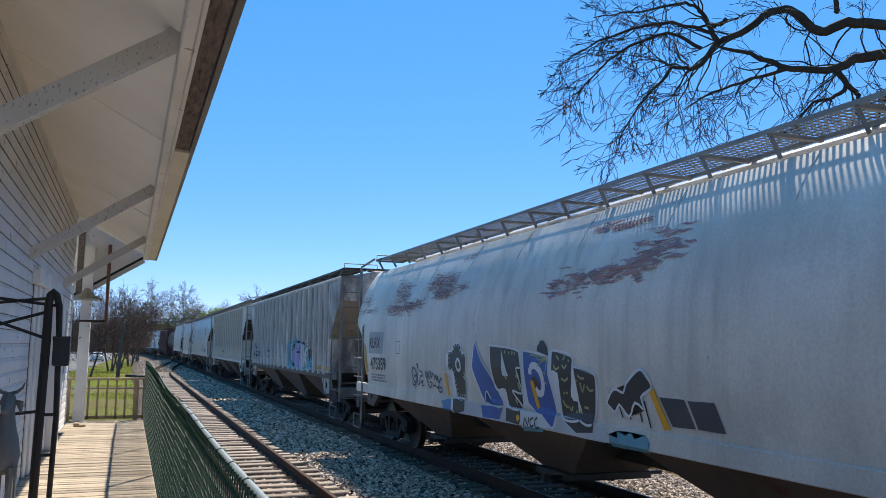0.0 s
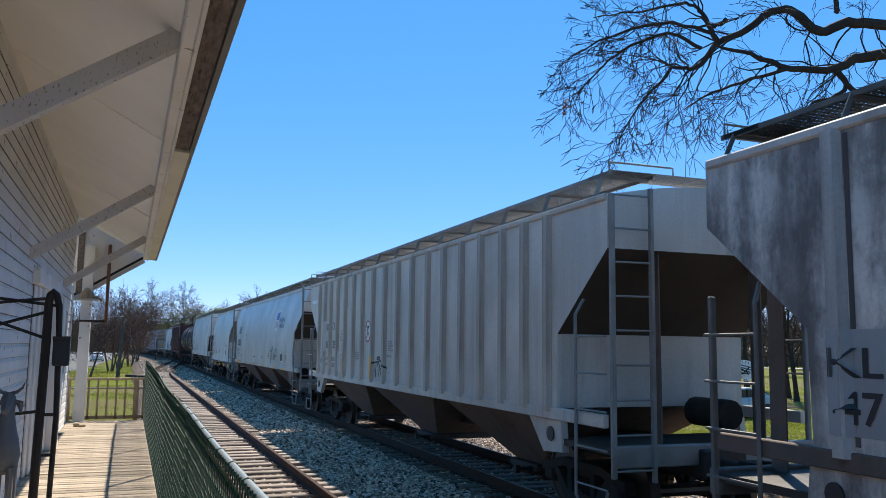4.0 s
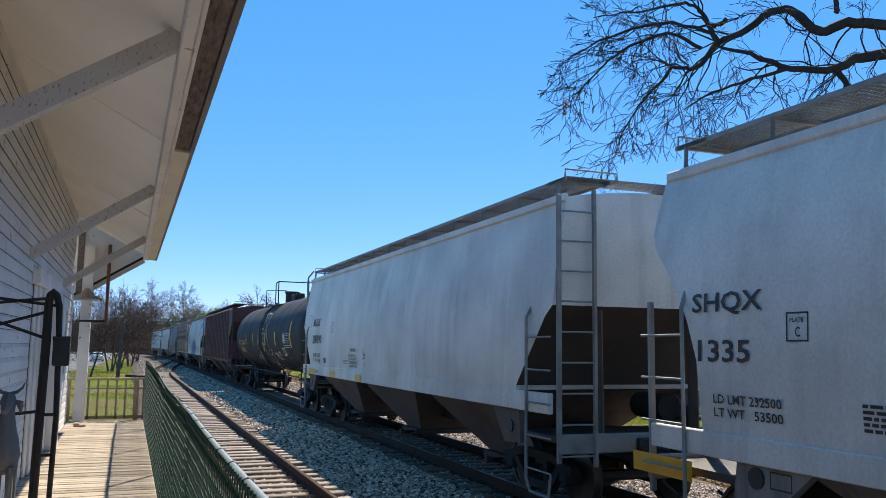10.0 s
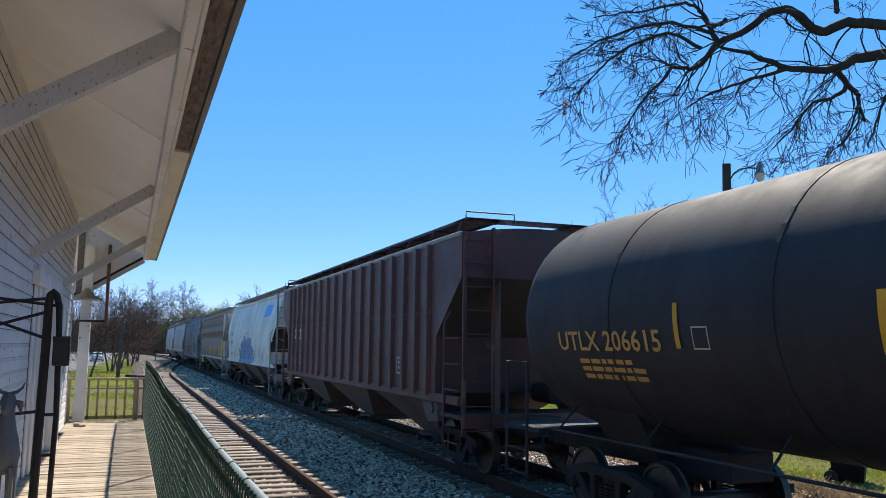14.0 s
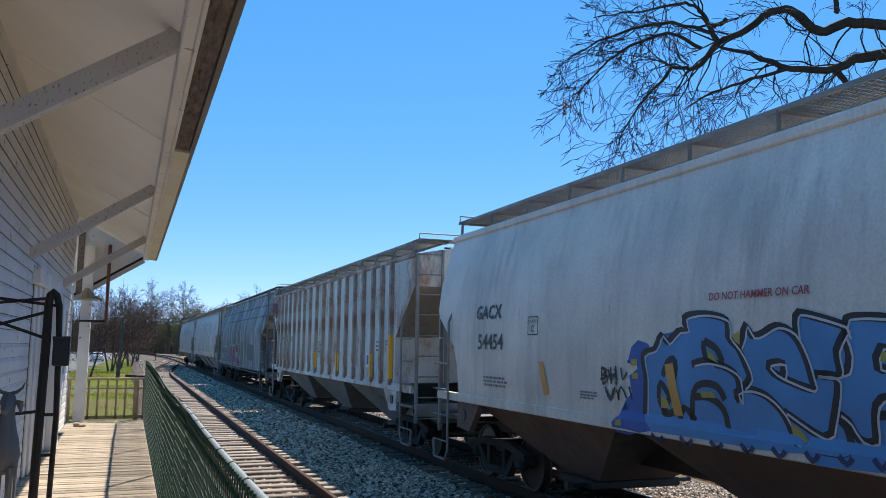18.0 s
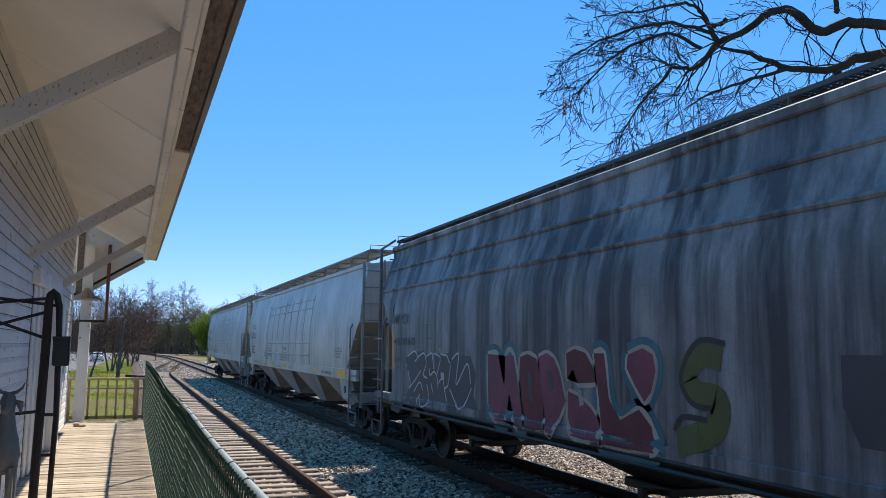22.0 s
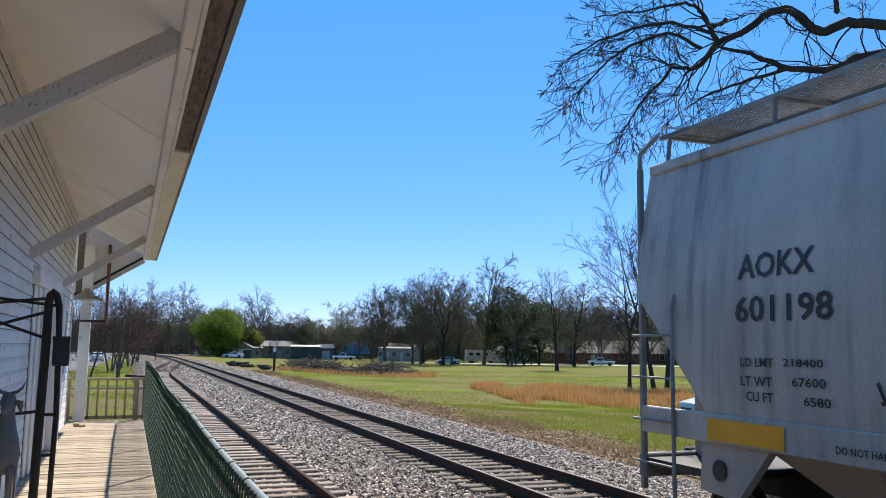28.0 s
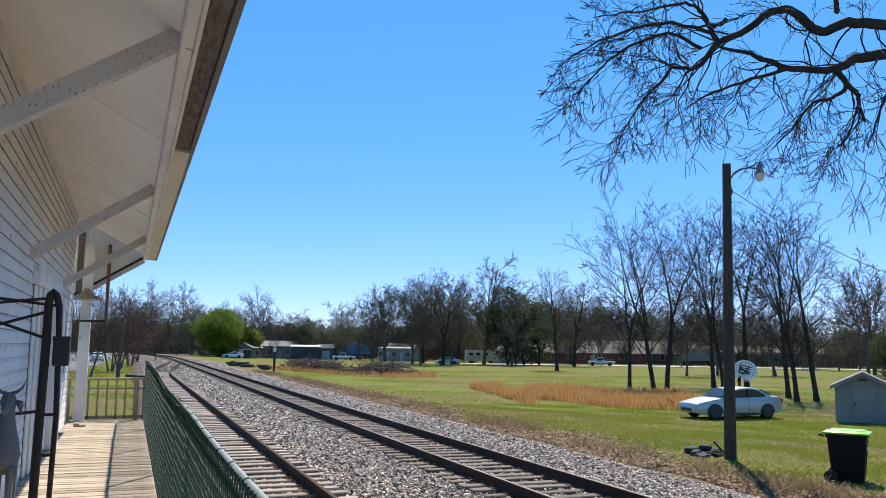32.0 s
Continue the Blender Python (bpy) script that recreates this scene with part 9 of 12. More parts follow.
C1[1].strokes([[(-1.67, 2.28), (-2.24, 2.18), (-2.19, 1.69), (-2.36, 1.63), (-2.39, 1.4), (-1.91, 1.42), (-1.84, 1.96), (-1.67, 1.99), (-1.67, 2.28)]], 0.032, MAT_G_WHITE, lift=0.013)
C1[1].fill([(-2.26, 2.07), (-2.8, 1.97), (-2.72, 1.4), (-2.39, 1.4), (-2.36, 1.63), (-2.31, 1.86)], MAT_BLACK, lift=0.009)
C1[1].strokes([[(-2.26, 2.07), (-2.8, 1.97), (-2.72, 1.4), (-2.39, 1.4), (-2.36, 1.63), (-2.31, 1.86), (-2.26, 2.07)]], 0.032, MAT_G_WHITE, lift=0.013)
C1[1].fill([(0.44, 2.34), (-0.61, 2.26), (-0.7, 2.01), (-0.56, 2.0), (-0.71, 1.65), (-0.39, 1.66), (-0.73, 1.42), (-0.25, 1.42), (-0.14, 1.66), (0.21, 1.67), (0.38, 2.05)], MAT_BLACK, lift=0.009)
C1[1].strokes([[(0.44, 2.34), (-0.61, 2.26), (-0.7, 2.01), (-0.56, 2.0), (-0.71, 1.65), (-0.39, 1.66), (-0.73, 1.42), (-0.25, 1.42), (-0.14, 1.66), (0.21, 1.67), (0.38, 2.05), (0.44, 2.34)]], 0.032, MAT_G_WHITE, lift=0.013)
C1[1].fill([(-2.24, 2.16), (-2.37, 1.63), (-2.19, 1.68)], MAT_G_WHITE, lift=0.014)
C1[1].fill([(-0.02, 2.27), (-0.28, 1.87), (-0.06, 1.88)], MAT_G_WHITE, lift=0.014)
C1[1].fill([(-1.22, 2.26), (-1.23, 2.32), (-1.3, 2.34), (-1.33, 2.41), (-1.42, 2.41), (-1.53, 2.31), (-1.57, 2.2)], MAT_BLACK, lift=0.008)
C1[1].strokes([[(-1.02, 1.93), (-1.05, 2.03), (-1.18, 2.06), (-1.34, 1.97), (-1.41, 1.82), (-1.37, 1.69), (-1.26, 1.67), (-1.17, 1.73)]], 0.1, MAT_G_WHITE, lift=0.014)
C1[1].fill([(-1.05, 1.88), (-1.18, 1.91), (-1.31, 1.79), (-1.3, 1.7), (-1.21, 1.69)], MAT_BLACK, lift=0.013)
C1[1].fill([(-1.01, 1.83), (-1.11, 1.85), (-1.31, 1.43), (-1.19, 1.43)], MAT_YELLOW, lift=0.016, label='worn yellow strip')
C1[1].strokes([[(-1.03, 2.21), (-1.53, 2.18)], [(-1.21, 2.2), (-1.28, 2.14), (-1.53, 2.17)], [(-1.25, 2.05), (-1.4, 2.12), (-1.54, 2.16)], [(-1.34, 2.04), (-1.48, 1.95), (-1.54, 2.15)], [(-1.43, 1.85), (-1.53, 1.81)]], 0.025, MAT_G_OLIVE_PALE, lift=0.014)
C1[1].strokes([[(-1.74, 2.08), (-1.8, 2.02), (-1.9, 2.06)], [(-1.94, 1.91), (-2.03, 1.88), (-2.13, 1.92)], [(-1.95, 1.62), (-2.02, 1.55), (-2.09, 1.54)], [(-2.12, 1.55), (-2.16, 1.5), (-2.21, 1.56)], [(-2.38, 1.96), (-2.46, 1.93), (-2.55, 1.93)], [(-2.43, 1.87), (-2.48, 1.76), (-2.54, 1.86)], [(-2.59, 1.84), (-2.66, 1.78), (-2.75, 1.8)], [(-1.97, 2.09), (-2.03, 2.04), (-2.1, 2.09)], [(-1.81, 2.21), (-1.89, 2.15)], [(-2.06, 2.22), (-2.0, 2.15)], [(-1.98, 1.72), (-2.01, 1.71)], [(-2.05, 1.72), (-2.09, 1.73)], [(-2.31, 1.9), (-2.35, 1.89)], [(-2.29, 1.51), (-2.31, 1.45)], [(-2.38, 1.51), (-2.44, 1.49)], [(-2.5, 1.57), (-2.61, 1.56)], [(-2.13, 2.15), (-2.17, 2.14)]], 0.03, MAT_G_OLIVE_PALE, lift=0.014)
C1[1].strokes([[(-0.14, 2.25), (-0.18, 2.22)], [(-0.29, 2.24), (-0.32, 2.21)], [(-0.4, 2.25), (-0.43, 2.21)], [(-0.5, 2.24), (-0.52, 2.2)], [(-0.14, 1.89), (-0.21, 1.83)], [(-0.55, 1.91), (-0.57, 1.86)], [(-0.61, 1.79), (-0.65, 1.69)], [(-0.48, 1.55), (-0.55, 1.48)]], 0.05, MAT_G_OLIVE_PALE, lift=0.014)
C1[1].fill([(-0.66, 1.4), (-1.18, 1.39), (-1.37, 1.38), (-1.65, 1.23), (-1.39, 1.2), (-0.66, 1.14)], MAT_G_WHITE, lift=0.0085)
C1[1].fill([(-0.17, 1.39), (-0.66, 1.4), (-0.66, 1.27), (-0.61, 1.18), (-0.15, 1.15)], MAT_BLACK, lift=0.007)
C1[1].fill([(-0.53, 1.31), (-0.62, 1.33), (-0.64, 1.27), (-0.57, 1.22), (-0.53, 1.25)], MAT_YELLOW, lift=0.011)
C1[1].fill([(-0.74, 1.17), (-1.39, 1.21), (-1.31, 1.14), (-0.72, 1.1)], MAT_G_CYAN, lift=0.009)
C1[1].strokes([[(-0.78, 1.18), (-0.82, 1.3), (-0.91, 1.2), (-0.95, 1.32)], [(-1.09, 1.32), (-0.99, 1.28), (-1.01, 1.19), (-1.1, 1.22)], [(-1.21, 1.33), (-1.13, 1.28), (-1.16, 1.19), (-1.28, 1.2)]], 0.03, MAT_BLACK, lift=0.013)
C1[1].fill([(-1.88, 1.4), (-2.72, 1.4), (-2.7, 1.27), (-2.29, 1.23)], MAT_BLACK, lift=0.007)
C1[1].fill([(2.4, 2.18), (2.3, 2.17), (2.24, 1.89), (2.03, 1.88), (1.87, 1.48), (2.04, 1.46), (2.12, 1.8), (2.33, 1.79)], MAT_G_WHITE, lift=0.006)
C1[1].fill([(2.27, 2.22), (2.06, 2.24), (2.03, 2.33), (1.92, 2.37), (1.78, 2.37), (1.68, 2.32), (1.63, 2.21), (1.43, 2.17), (1.45, 1.87), (1.54, 1.79), (1.47, 1.72), (1.51, 1.44), (1.88, 1.45), (2.03, 1.88), (2.24, 1.89)], MAT_BLACK, lift=0.009)
C1[1].strokes([[(2.27, 2.22), (2.06, 2.24), (2.03, 2.33), (1.92, 2.37), (1.78, 2.37), (1.68, 2.32), (1.63, 2.21), (1.43, 2.17), (1.45, 1.87), (1.54, 1.79), (1.47, 1.72), (1.51, 1.44), (1.88, 1.45), (2.03, 1.88), (2.24, 1.89), (2.27, 2.22)]], 0.03, MAT_G_WHITE, lift=0.013)
C1[1].fill([(1.88, 2.0), (1.84, 2.07), (1.79, 2.1), (1.7, 2.05), (1.66, 1.95), (1.73, 1.9), (1.81, 1.91)], MAT_BLACK, lift=0.012)
C1[1].strokes([[(1.88, 2.0), (1.84, 2.07), (1.79, 2.1), (1.7, 2.05), (1.66, 1.95), (1.73, 1.9), (1.81, 1.91), (1.88, 2.0)]], 0.055, MAT_G_WHITE, lift=0.014)
C1[1].strokes([[(2.22, 2.2), (2.2, 2.18)], [(2.12, 2.21), (2.1, 2.19)], [(2.01, 2.28), (1.99, 2.26)], [(1.96, 2.33), (1.94, 2.31)], [(1.86, 2.35), (1.84, 2.33)], [(1.76, 2.33), (1.75, 2.31)], [(1.7, 2.26), (1.69, 2.24)], [(1.6, 2.18), (1.58, 2.16)], [(1.49, 2.16), (1.48, 2.14)], [(1.53, 1.86), (1.51, 1.85)], [(1.54, 1.74), (1.53, 1.73)], [(1.55, 1.49), (1.53, 1.47)], [(1.64, 1.49), (1.62, 1.47)], [(1.73, 1.49), (1.71, 1.48)], [(1.82, 1.49), (1.81, 1.48)], [(1.85, 1.51), (1.84, 1.5)], [(1.88, 1.58), (1.86, 1.57)], [(1.9, 1.65), (1.89, 1.64)], [(1.93, 1.72), (1.91, 1.71)], [(1.95, 1.79), (1.94, 1.78)], [(1.98, 1.87), (1.96, 1.85)], [(2.07, 1.93), (2.06, 1.91)], [(2.18, 1.93), (2.16, 1.91)], [(2.19, 1.94), (2.18, 1.93)], [(2.2, 2.03), (2.18, 2.01)], [(2.21, 2.11), (2.19, 2.09)], [(2.22, 2.19), (2.2, 2.17)]], 0.035, MAT_G_WHITE, lift=0.014)
C1[1].fill([(2.54, 1.81), (2.44, 1.83), (2.26, 1.43), (2.35, 1.43)], MAT_YELLOW, lift=0.01, label='worn yellow strip')
C1[1].fill([(2.66, 1.32), (2.14, 1.4), (2.19, 1.16), (2.61, 1.16), (2.54, 1.24)], MAT_G_BLUE2, lift=0.008)
C1[1].fill([(2.15, 1.42), (2.05, 1.4), (2.06, 1.14), (2.15, 1.15)], MAT_G_WHITE, lift=0.008)
C1[1].fill([(2.05, 1.4), (1.51, 1.41), (1.53, 1.21), (2.06, 1.14)], MAT_BLACK, lift=0.008)
C1[1].strokes([[(4.3, 1.87), (4.35, 1.78), (4.23, 1.61), (4.09, 1.62), (4.09, 1.8), (4.21, 1.88), (4.3, 1.87)], [(4.24, 1.7), (4.04, 1.74)], [(3.99, 1.92), (4.03, 1.95), (3.98, 1.96), (3.95, 1.92), (4.02, 1.88)], [(4.03, 1.8), (4.02, 1.57), (3.93, 1.57), (3.83, 1.73), (3.74, 1.72), (3.7, 1.78), (3.88, 1.84)], [(3.85, 1.58), (3.68, 1.65), (3.77, 1.55), (3.63, 1.55)], [(4.38, 1.6), (4.27, 1.52), (4.14, 1.56), (4.18, 1.46)], [(3.52, 1.83), (3.5, 1.69)], [(3.45, 1.82), (3.43, 1.71), (3.35, 1.84)], [(3.36, 1.81), (3.33, 1.68), (3.23, 1.81), (3.3, 1.83)], [(3.22, 1.81), (3.2, 1.71), (3.11, 1.82)], [(3.45, 1.67), (3.39, 1.57), (3.27, 1.52), (3.18, 1.62), (3.3, 1.63)], [(3.14, 1.63), (3.11, 1.57), (2.99, 1.58), (3.02, 1.65)], [(3.04, 1.79), (3.03, 1.68), (2.94, 1.78)], [(2.93, 1.76), (2.91, 1.66), (2.84, 1.76)], [(2.82, 1.72), (2.8, 1.62), (2.7, 1.72), (2.63, 1.69)], [(2.85, 1.54), (2.79, 1.47), (2.65, 1.49), (2.67, 1.55), (2.81, 1.55)], [(2.96, 1.56), (2.89, 1.54), (2.8, 1.6)]], 0.03, MAT_G_TAGBLUE, lift=0.01)
C1[1].scuffs(6.2, 4.64, 2.99, 3.24, 169, MAT_RUST_SMEAR, 0, 0.35, 0.02)
C1[1].scuffs(5.9, 5.03, 3.25, 3.71, 156, MAT_RUST_SMEAR, 1, 0.35, 0.02)
C1[1].scuffs(4.79, 4.03, 3.08, 3.25, 78, MAT_RUST_SMEAR, 2, 0.3, 0.02)
C1[1].scuffs(9.24, 7.9, 3.34, 3.51, 52, MAT_RUST_SMEAR, 3, 0.4, 0.02)
C1[1].scuffs(8.91, 7.46, 3.09, 3.25, 52, MAT_RUST_SMEAR, 4, 0.4, 0.02)
C1[1].scuffs(3.79, 2.45, 3.41, 3.68, 221, MAT_RUST_SMEAR, 5, 0.35, 0.02)
C1[1].scuffs(3.32, 2.39, 3.23, 3.39, 117, MAT_RUST_SMEAR, 6, 0.35, 0.02)
C1[1].scuffs(2.23, 1.85, 3.33, 3.44, 32, MAT_RUST_SMEAR, 7, 0.3, 0.02)
C1[1].scuffs(2.4, 2.11, 3.89, 3.98, 15, MAT_RUST_SMEAR, 8, 0.3, 0.02)
C1[1].fill([(8.1, 2.34), (7.9, 2.31), (7.65, 1.7), (7.89, 1.6)], MAT_DULL_YELLOW, lift=0.008, label='worn yellow strip')

# sooty ribbed car, with soot caught beside its posts
for n, y in enumerate(RIB_ROWS):
    soot = random.Random(n)
    C2[1].plate(y - 0.115, y - 0.115 - soot.uniform(0.03, 0.08), 1.55, 4.12, MAT_SOOT_STREAK, 0.004, "soot_streak")
    if n % 3 == 0:
        C2[1].plate(y + 0.115 + soot.uniform(0.04, 0.09), y + 0.115, 1.55, 4.12, MAT_SOOT_STREAK, 0.004, "soot_streak")
C2[1].fill([(-0.91, 2.02), (-1.63, 2.45), (-3.34, 2.49), (-4.29, 2.43), (-4.6, 2.21), (-4.93, 2.21), (-5.17, 1.94), (-5.75, 1.7), (-5.74, 1.55), (-4.89, 1.49), (-3.31, 1.44), (-1.2, 1.5)], MAT_G_CYAN, lift=0.006, label="cyan sprayed haze")
C2[1].fill([(-1.73, 2.34), (-2.14, 2.37), (-2.43, 2.07), (-2.61, 2.36), (-2.83, 2.35), (-2.96, 1.54), (-2.7, 1.54), (-2.46, 1.78), (-2.3, 1.53), (-2.0, 1.52)], MAT_G_LILAC)
C2[1].fill([(-2.99, 2.33), (-3.66, 2.36), (-3.89, 2.2), (-3.69, 2.02), (-3.93, 1.81), (-3.68, 1.55), (-3.03, 1.53)], MAT_G_LILAC)
C2[1].fill([(-4.05, 2.35), (-4.3, 2.31), (-4.32, 2.1), (-4.58, 2.24), (-4.83, 2.19), (-4.53, 1.95), (-4.9, 1.59), (-4.62, 1.55), (-4.38, 1.82), (-4.35, 1.56), (-4.1, 1.56)], MAT_G_PALE)
C2[1].strokes([[(-1.65, 2.37), (-2.17, 2.41), (-2.44, 2.11), (-2.63, 2.4), (-2.89, 2.38), (-3.01, 1.52), (-2.65, 1.5), (-2.46, 1.74), (-2.31, 1.49), (-1.94, 1.49), (-1.65, 2.37)], [(-2.97, 2.37), (-3.69, 2.4), (-3.94, 2.2), (-3.75, 2.03), (-3.98, 1.81), (-3.69, 1.51), (-3.01, 1.49), (-2.97, 2.37)], [(-3.28, 2.18), (-3.47, 2.19), (-3.47, 2.07), (-3.3, 2.05)], [(-4.01, 2.38), (-4.33, 2.35), (-4.36, 2.15), (-4.58, 2.27), (-4.89, 2.22), (-4.58, 1.96), (-4.96, 1.56), (-4.61, 1.51), (-4.41, 1.77), (-4.39, 1.53), (-4.06, 1.51), (-4.01, 2.38)]], 0.07, MAT_BLACK, lift=0.011)
C2[1].strokes([[(-5.25, 1.76), (-5.26, 1.62)], [(-5.37, 1.76), (-5.26, 1.68), (-5.38, 1.61)], [(-5.45, 1.74), (-5.45, 1.58), (-5.55, 1.62), (-5.46, 1.65), (-5.54, 1.72), (-5.45, 1.74)], [(-5.59, 1.74), (-5.75, 1.72)], [(-5.67, 1.73), (-5.66, 1.56)]], 0.05, MAT_G_TEAL)
C2[1].strokes([[(3.48, 1.94), (3.35, 2.2), (3.14, 1.97), (2.99, 2.23), (2.82, 1.96)], [(2.71, 1.91), (2.62, 2.16), (2.41, 1.95)]], 0.05, MAT_G_TEAL)
C2[1].plate(-2.19, -2.33, 1.69, 2.19, MAT_YELLOW, lift=0.026, name="reflector")
C2[1].plate(-3.94, -4.08, 1.71, 2.20, MAT_YELLOW, lift=0.026, name="reflector")
C2[1].plate(-0.16, -0.32, 1.71, 2.21, MAT_DULL_YELLOW, lift=0.012)
C2[1].letter("EXW 10-8 H 0-5", -5.13, -5.68, 2.456, 2.504, MAT_FADED)
C2[1].letter("EW   9-7 H14-3", -5.13, -5.67, 2.350, 2.400, MAT_FADED)
C2[1].letter("CU FT 4750", -5.13, -5.57, 2.240, 2.300, MAT_FADED)
C2[1].plate(-5.16, -5.65, 1.79, 2.17, MAT_SOOT_PANEL, name="data_panel")
C2[1].plate(7.6, 6.99, 1.63, 2.49, MAT_PATCH)
C2[1].plate(6.83, 6.29, 1.65, 2.46, MAT_PATCH)
C2[1].plate(6.19, 5.41, 1.56, 2.49, MAT_PATCH)
C2[1].letter("KL", 7.52, 7.03, 2.100, 2.340, MAT_BLACK)
C2[1].letter("RX", 6.77, 6.31, 2.120, 2.360, MAT_BLACK)
C2[1].letter("47", 7.47, 7.04, 1.720, 1.990, MAT_BLACK)
C2[1].letter("53", 6.77, 6.32, 1.740, 2.010, MAT_BLACK)
C2[1].letter("86", 5.98, 5.54, 1.780, 2.040, MAT_BLACK)
C2[1].bars(5.96, 1.67, 0.48, 2, 0.032, MAT_FADED, seed=55)
C2[1].letter("LD LMT", 5.02, 4.61, 1.910, 2.020, MAT_FADED)
C2[1].letter("LT WT", 5.01, 4.65, 1.770, 1.870, MAT_FADED)
C2[1].letter("203000", 4.13, 3.65, 1.910, 2.020, MAT_FADED)
C2[1].letter("60000", 4.03, 3.65, 1.750, 1.860, MAT_FADED)
C2[1].letter("LO", 3.3, 3.18, 2.110, 2.180, MAT_FADED)
C2[1].letter("NEW 5-80", 3.29, 2.75, 1.752, 1.868, MAT_FADED)
C2[1].plate(5.27, 3.62, 2.09, 2.20, MAT_PATCH, name="white_stripe")
C2[1].plate(5.39, 5.26, 1.60, 2.18, MAT_YELLOW, lift=0.012, name="reflector")
C2[1].plate(3.61, 3.43, 1.56, 2.22, MAT_YELLOW, lift=0.012, name="reflector")
C2[1].plate(5.43, 5.32, 1.83, 2.18, MAT_PATCH)
C2[1].fill([(-6.71, 1.69), (-7.23, 1.7), (-7.22, 1.59), (-6.7, 1.58)], MAT_DULL_YELLOW, lift=0.018, label='worn yellow strip')
C2[1].fill([(-7.6, 1.68), (-8.24, 1.69), (-8.23, 1.59), (-7.6, 1.58)], MAT_DULL_YELLOW, lift=0.018, label='worn yellow strip')

# pale ribbed car
C3[1].plate(6.66, 6.11, 2.13, 3.02, MAT_PALE_PATCH)
C3[1].plate(5.8, 5.34, 2.70, 2.99, MAT_PALE_PATCH)
C3[1].letter("RG", 6.53, 6.17, 2.730, 2.940, MAT_BLACK)
C3[1].letter("CX", 5.76, 5.43, 2.730, 2.960, MAT_BLACK)
C3[1].letter("88", 6.57, 6.19, 2.220, 2.430, MAT_BLACK)
C3[1].letter("35", 5.72, 5.33, 2.220, 2.440, MAT_BLACK)
C3[1].outline(4.78, 4.47, 2.44, 2.71, 0.015, MAT_BLACK)
C3[1].letter("PLATE", 4.71, 4.53, 2.610, 2.650, MAT_BLACK)
C3[1].letter("C", 4.66, 4.59, 2.480, 2.570, MAT_BLACK)
C3[1].letter("LD LMT", 6.6, 6.16, 1.880, 1.960, MAT_BLACK)
C3[1].letter("LT WT", 6.6, 6.24, 1.700, 1.800, MAT_BLACK)
C3[1].letter("207300 LB", 5.82, 5.2, 1.860, 1.970, MAT_BLACK)
C3[1].letter("65700 LB", 5.75, 5.21, 1.692, 1.808, MAT_BLACK)
C3[1].plate(4.99, 4.35, 1.58, 2.16, MAT_PALE_PATCH)
C3[1].strokes([[(4.77, 1.67), (4.65, 1.95), (4.76, 1.99), (4.67, 2.07), (4.56, 2.0), (4.55, 1.81), (4.53, 1.61)], [(4.66, 1.93), (4.59, 1.9)], [(4.6, 1.82), (4.41, 1.77)]], 0.02, MAT_FADED)
C3[1].plate(7.31, 6.93, 1.60, 2.05, MAT_PALE_PATCH)
C3[1].outline(7.27, 7.01, 1.79, 1.94, 0.015, MAT_BLACK)
C3[1].bars(7.24, 1.87, 0.20, 2, 0.029, MAT_BLACK, seed=84)
C3[1].plate(8.69, 7.98, 3.61, 3.71, MAT_WHITE, lift=0.008)
C3[1].plate(7.76, 7.54, 1.54, 2.55, MAT_YELLOW, lift=0.012, name="reflector")
C3[1].plate(4.34, 4.18, 1.55, 2.06, MAT_YELLOW, lift=0.012, name="reflector")
no_hammer_sign(C3[1], 1.95, 2.66)
C3[1].strokes([[(1.47, 1.9), (0.57, 1.98)], [(1.17, 1.9), (1.22, 1.68), (1.17, 1.56)], [(1.09, 1.81), (1.02, 1.91), (0.93, 1.86), (0.96, 1.6)], [(0.84, 1.9), (0.92, 1.75), (0.76, 1.79), (0.83, 1.61)], [(0.67, 1.93), (0.65, 1.58)], [(0.57, 1.9), (0.31, 1.8)], [(1.13, 2.01), (1.01, 2.05), (0.88, 2.04), (0.9, 2.0), (1.06, 1.99), (1.13, 2.01)], [(1.29, 1.77), (1.17, 1.58)]], 0.045, MAT_BLACK)
C3[1].bars(0.24, 2.39, 0.39, 5, 0.029, MAT_FADED, seed=90)
C3[1].bars(0.31, 2.09, 0.45, 2, 0.020, MAT_FADED, seed=91)
C3[1].bars(3.14, 2.11, 0.58, 4, 0.029, MAT_FADED, seed=92)
C3[1].plate(4.37, 4.23, 1.54, 2.08, MAT_YELLOW, lift=0.012, name="reflector")
C3[1].plate(1.52, 1.4, 1.54, 2.06, MAT_YELLOW, lift=0.012, name="reflector")
C3[1].letter("6", 0.15, 0.11, 1.680, 1.740, MAT_BLACK)

# clean grey car with the shield
C4[1].fill([(-4.1, 3.61), (-4.44, 3.61), (-4.75, 3.63), (-4.8, 3.47), (-4.74, 3.27), (-4.77, 3.0), (-4.6, 2.88), (-4.39, 2.83), (-4.11, 2.92), (-4.01, 3.09), (-4.08, 3.37)], MAT_WHITE, lift=0.006, label="white shield emblem")
C4[1].fill([(-4.15, 3.58), (-4.44, 3.58), (-4.73, 3.6), (-4.76, 3.45), (-4.71, 3.27), (-4.12, 3.29)], MAT_EMBLEM_BLUE, lift=0.008)
C4[1].fill([(-4.1, 3.25), (-4.17, 3.25), (-4.16, 2.97), (-4.09, 2.96)], MAT_RED, lift=0.008)
C4[1].fill([(-4.24, 3.24), (-4.3, 3.24), (-4.29, 2.94), (-4.23, 2.93)], MAT_RED, lift=0.008)
C4[1].fill([(-4.37, 3.23), (-4.43, 3.23), (-4.42, 2.92), (-4.36, 2.91)], MAT_RED, lift=0.008)
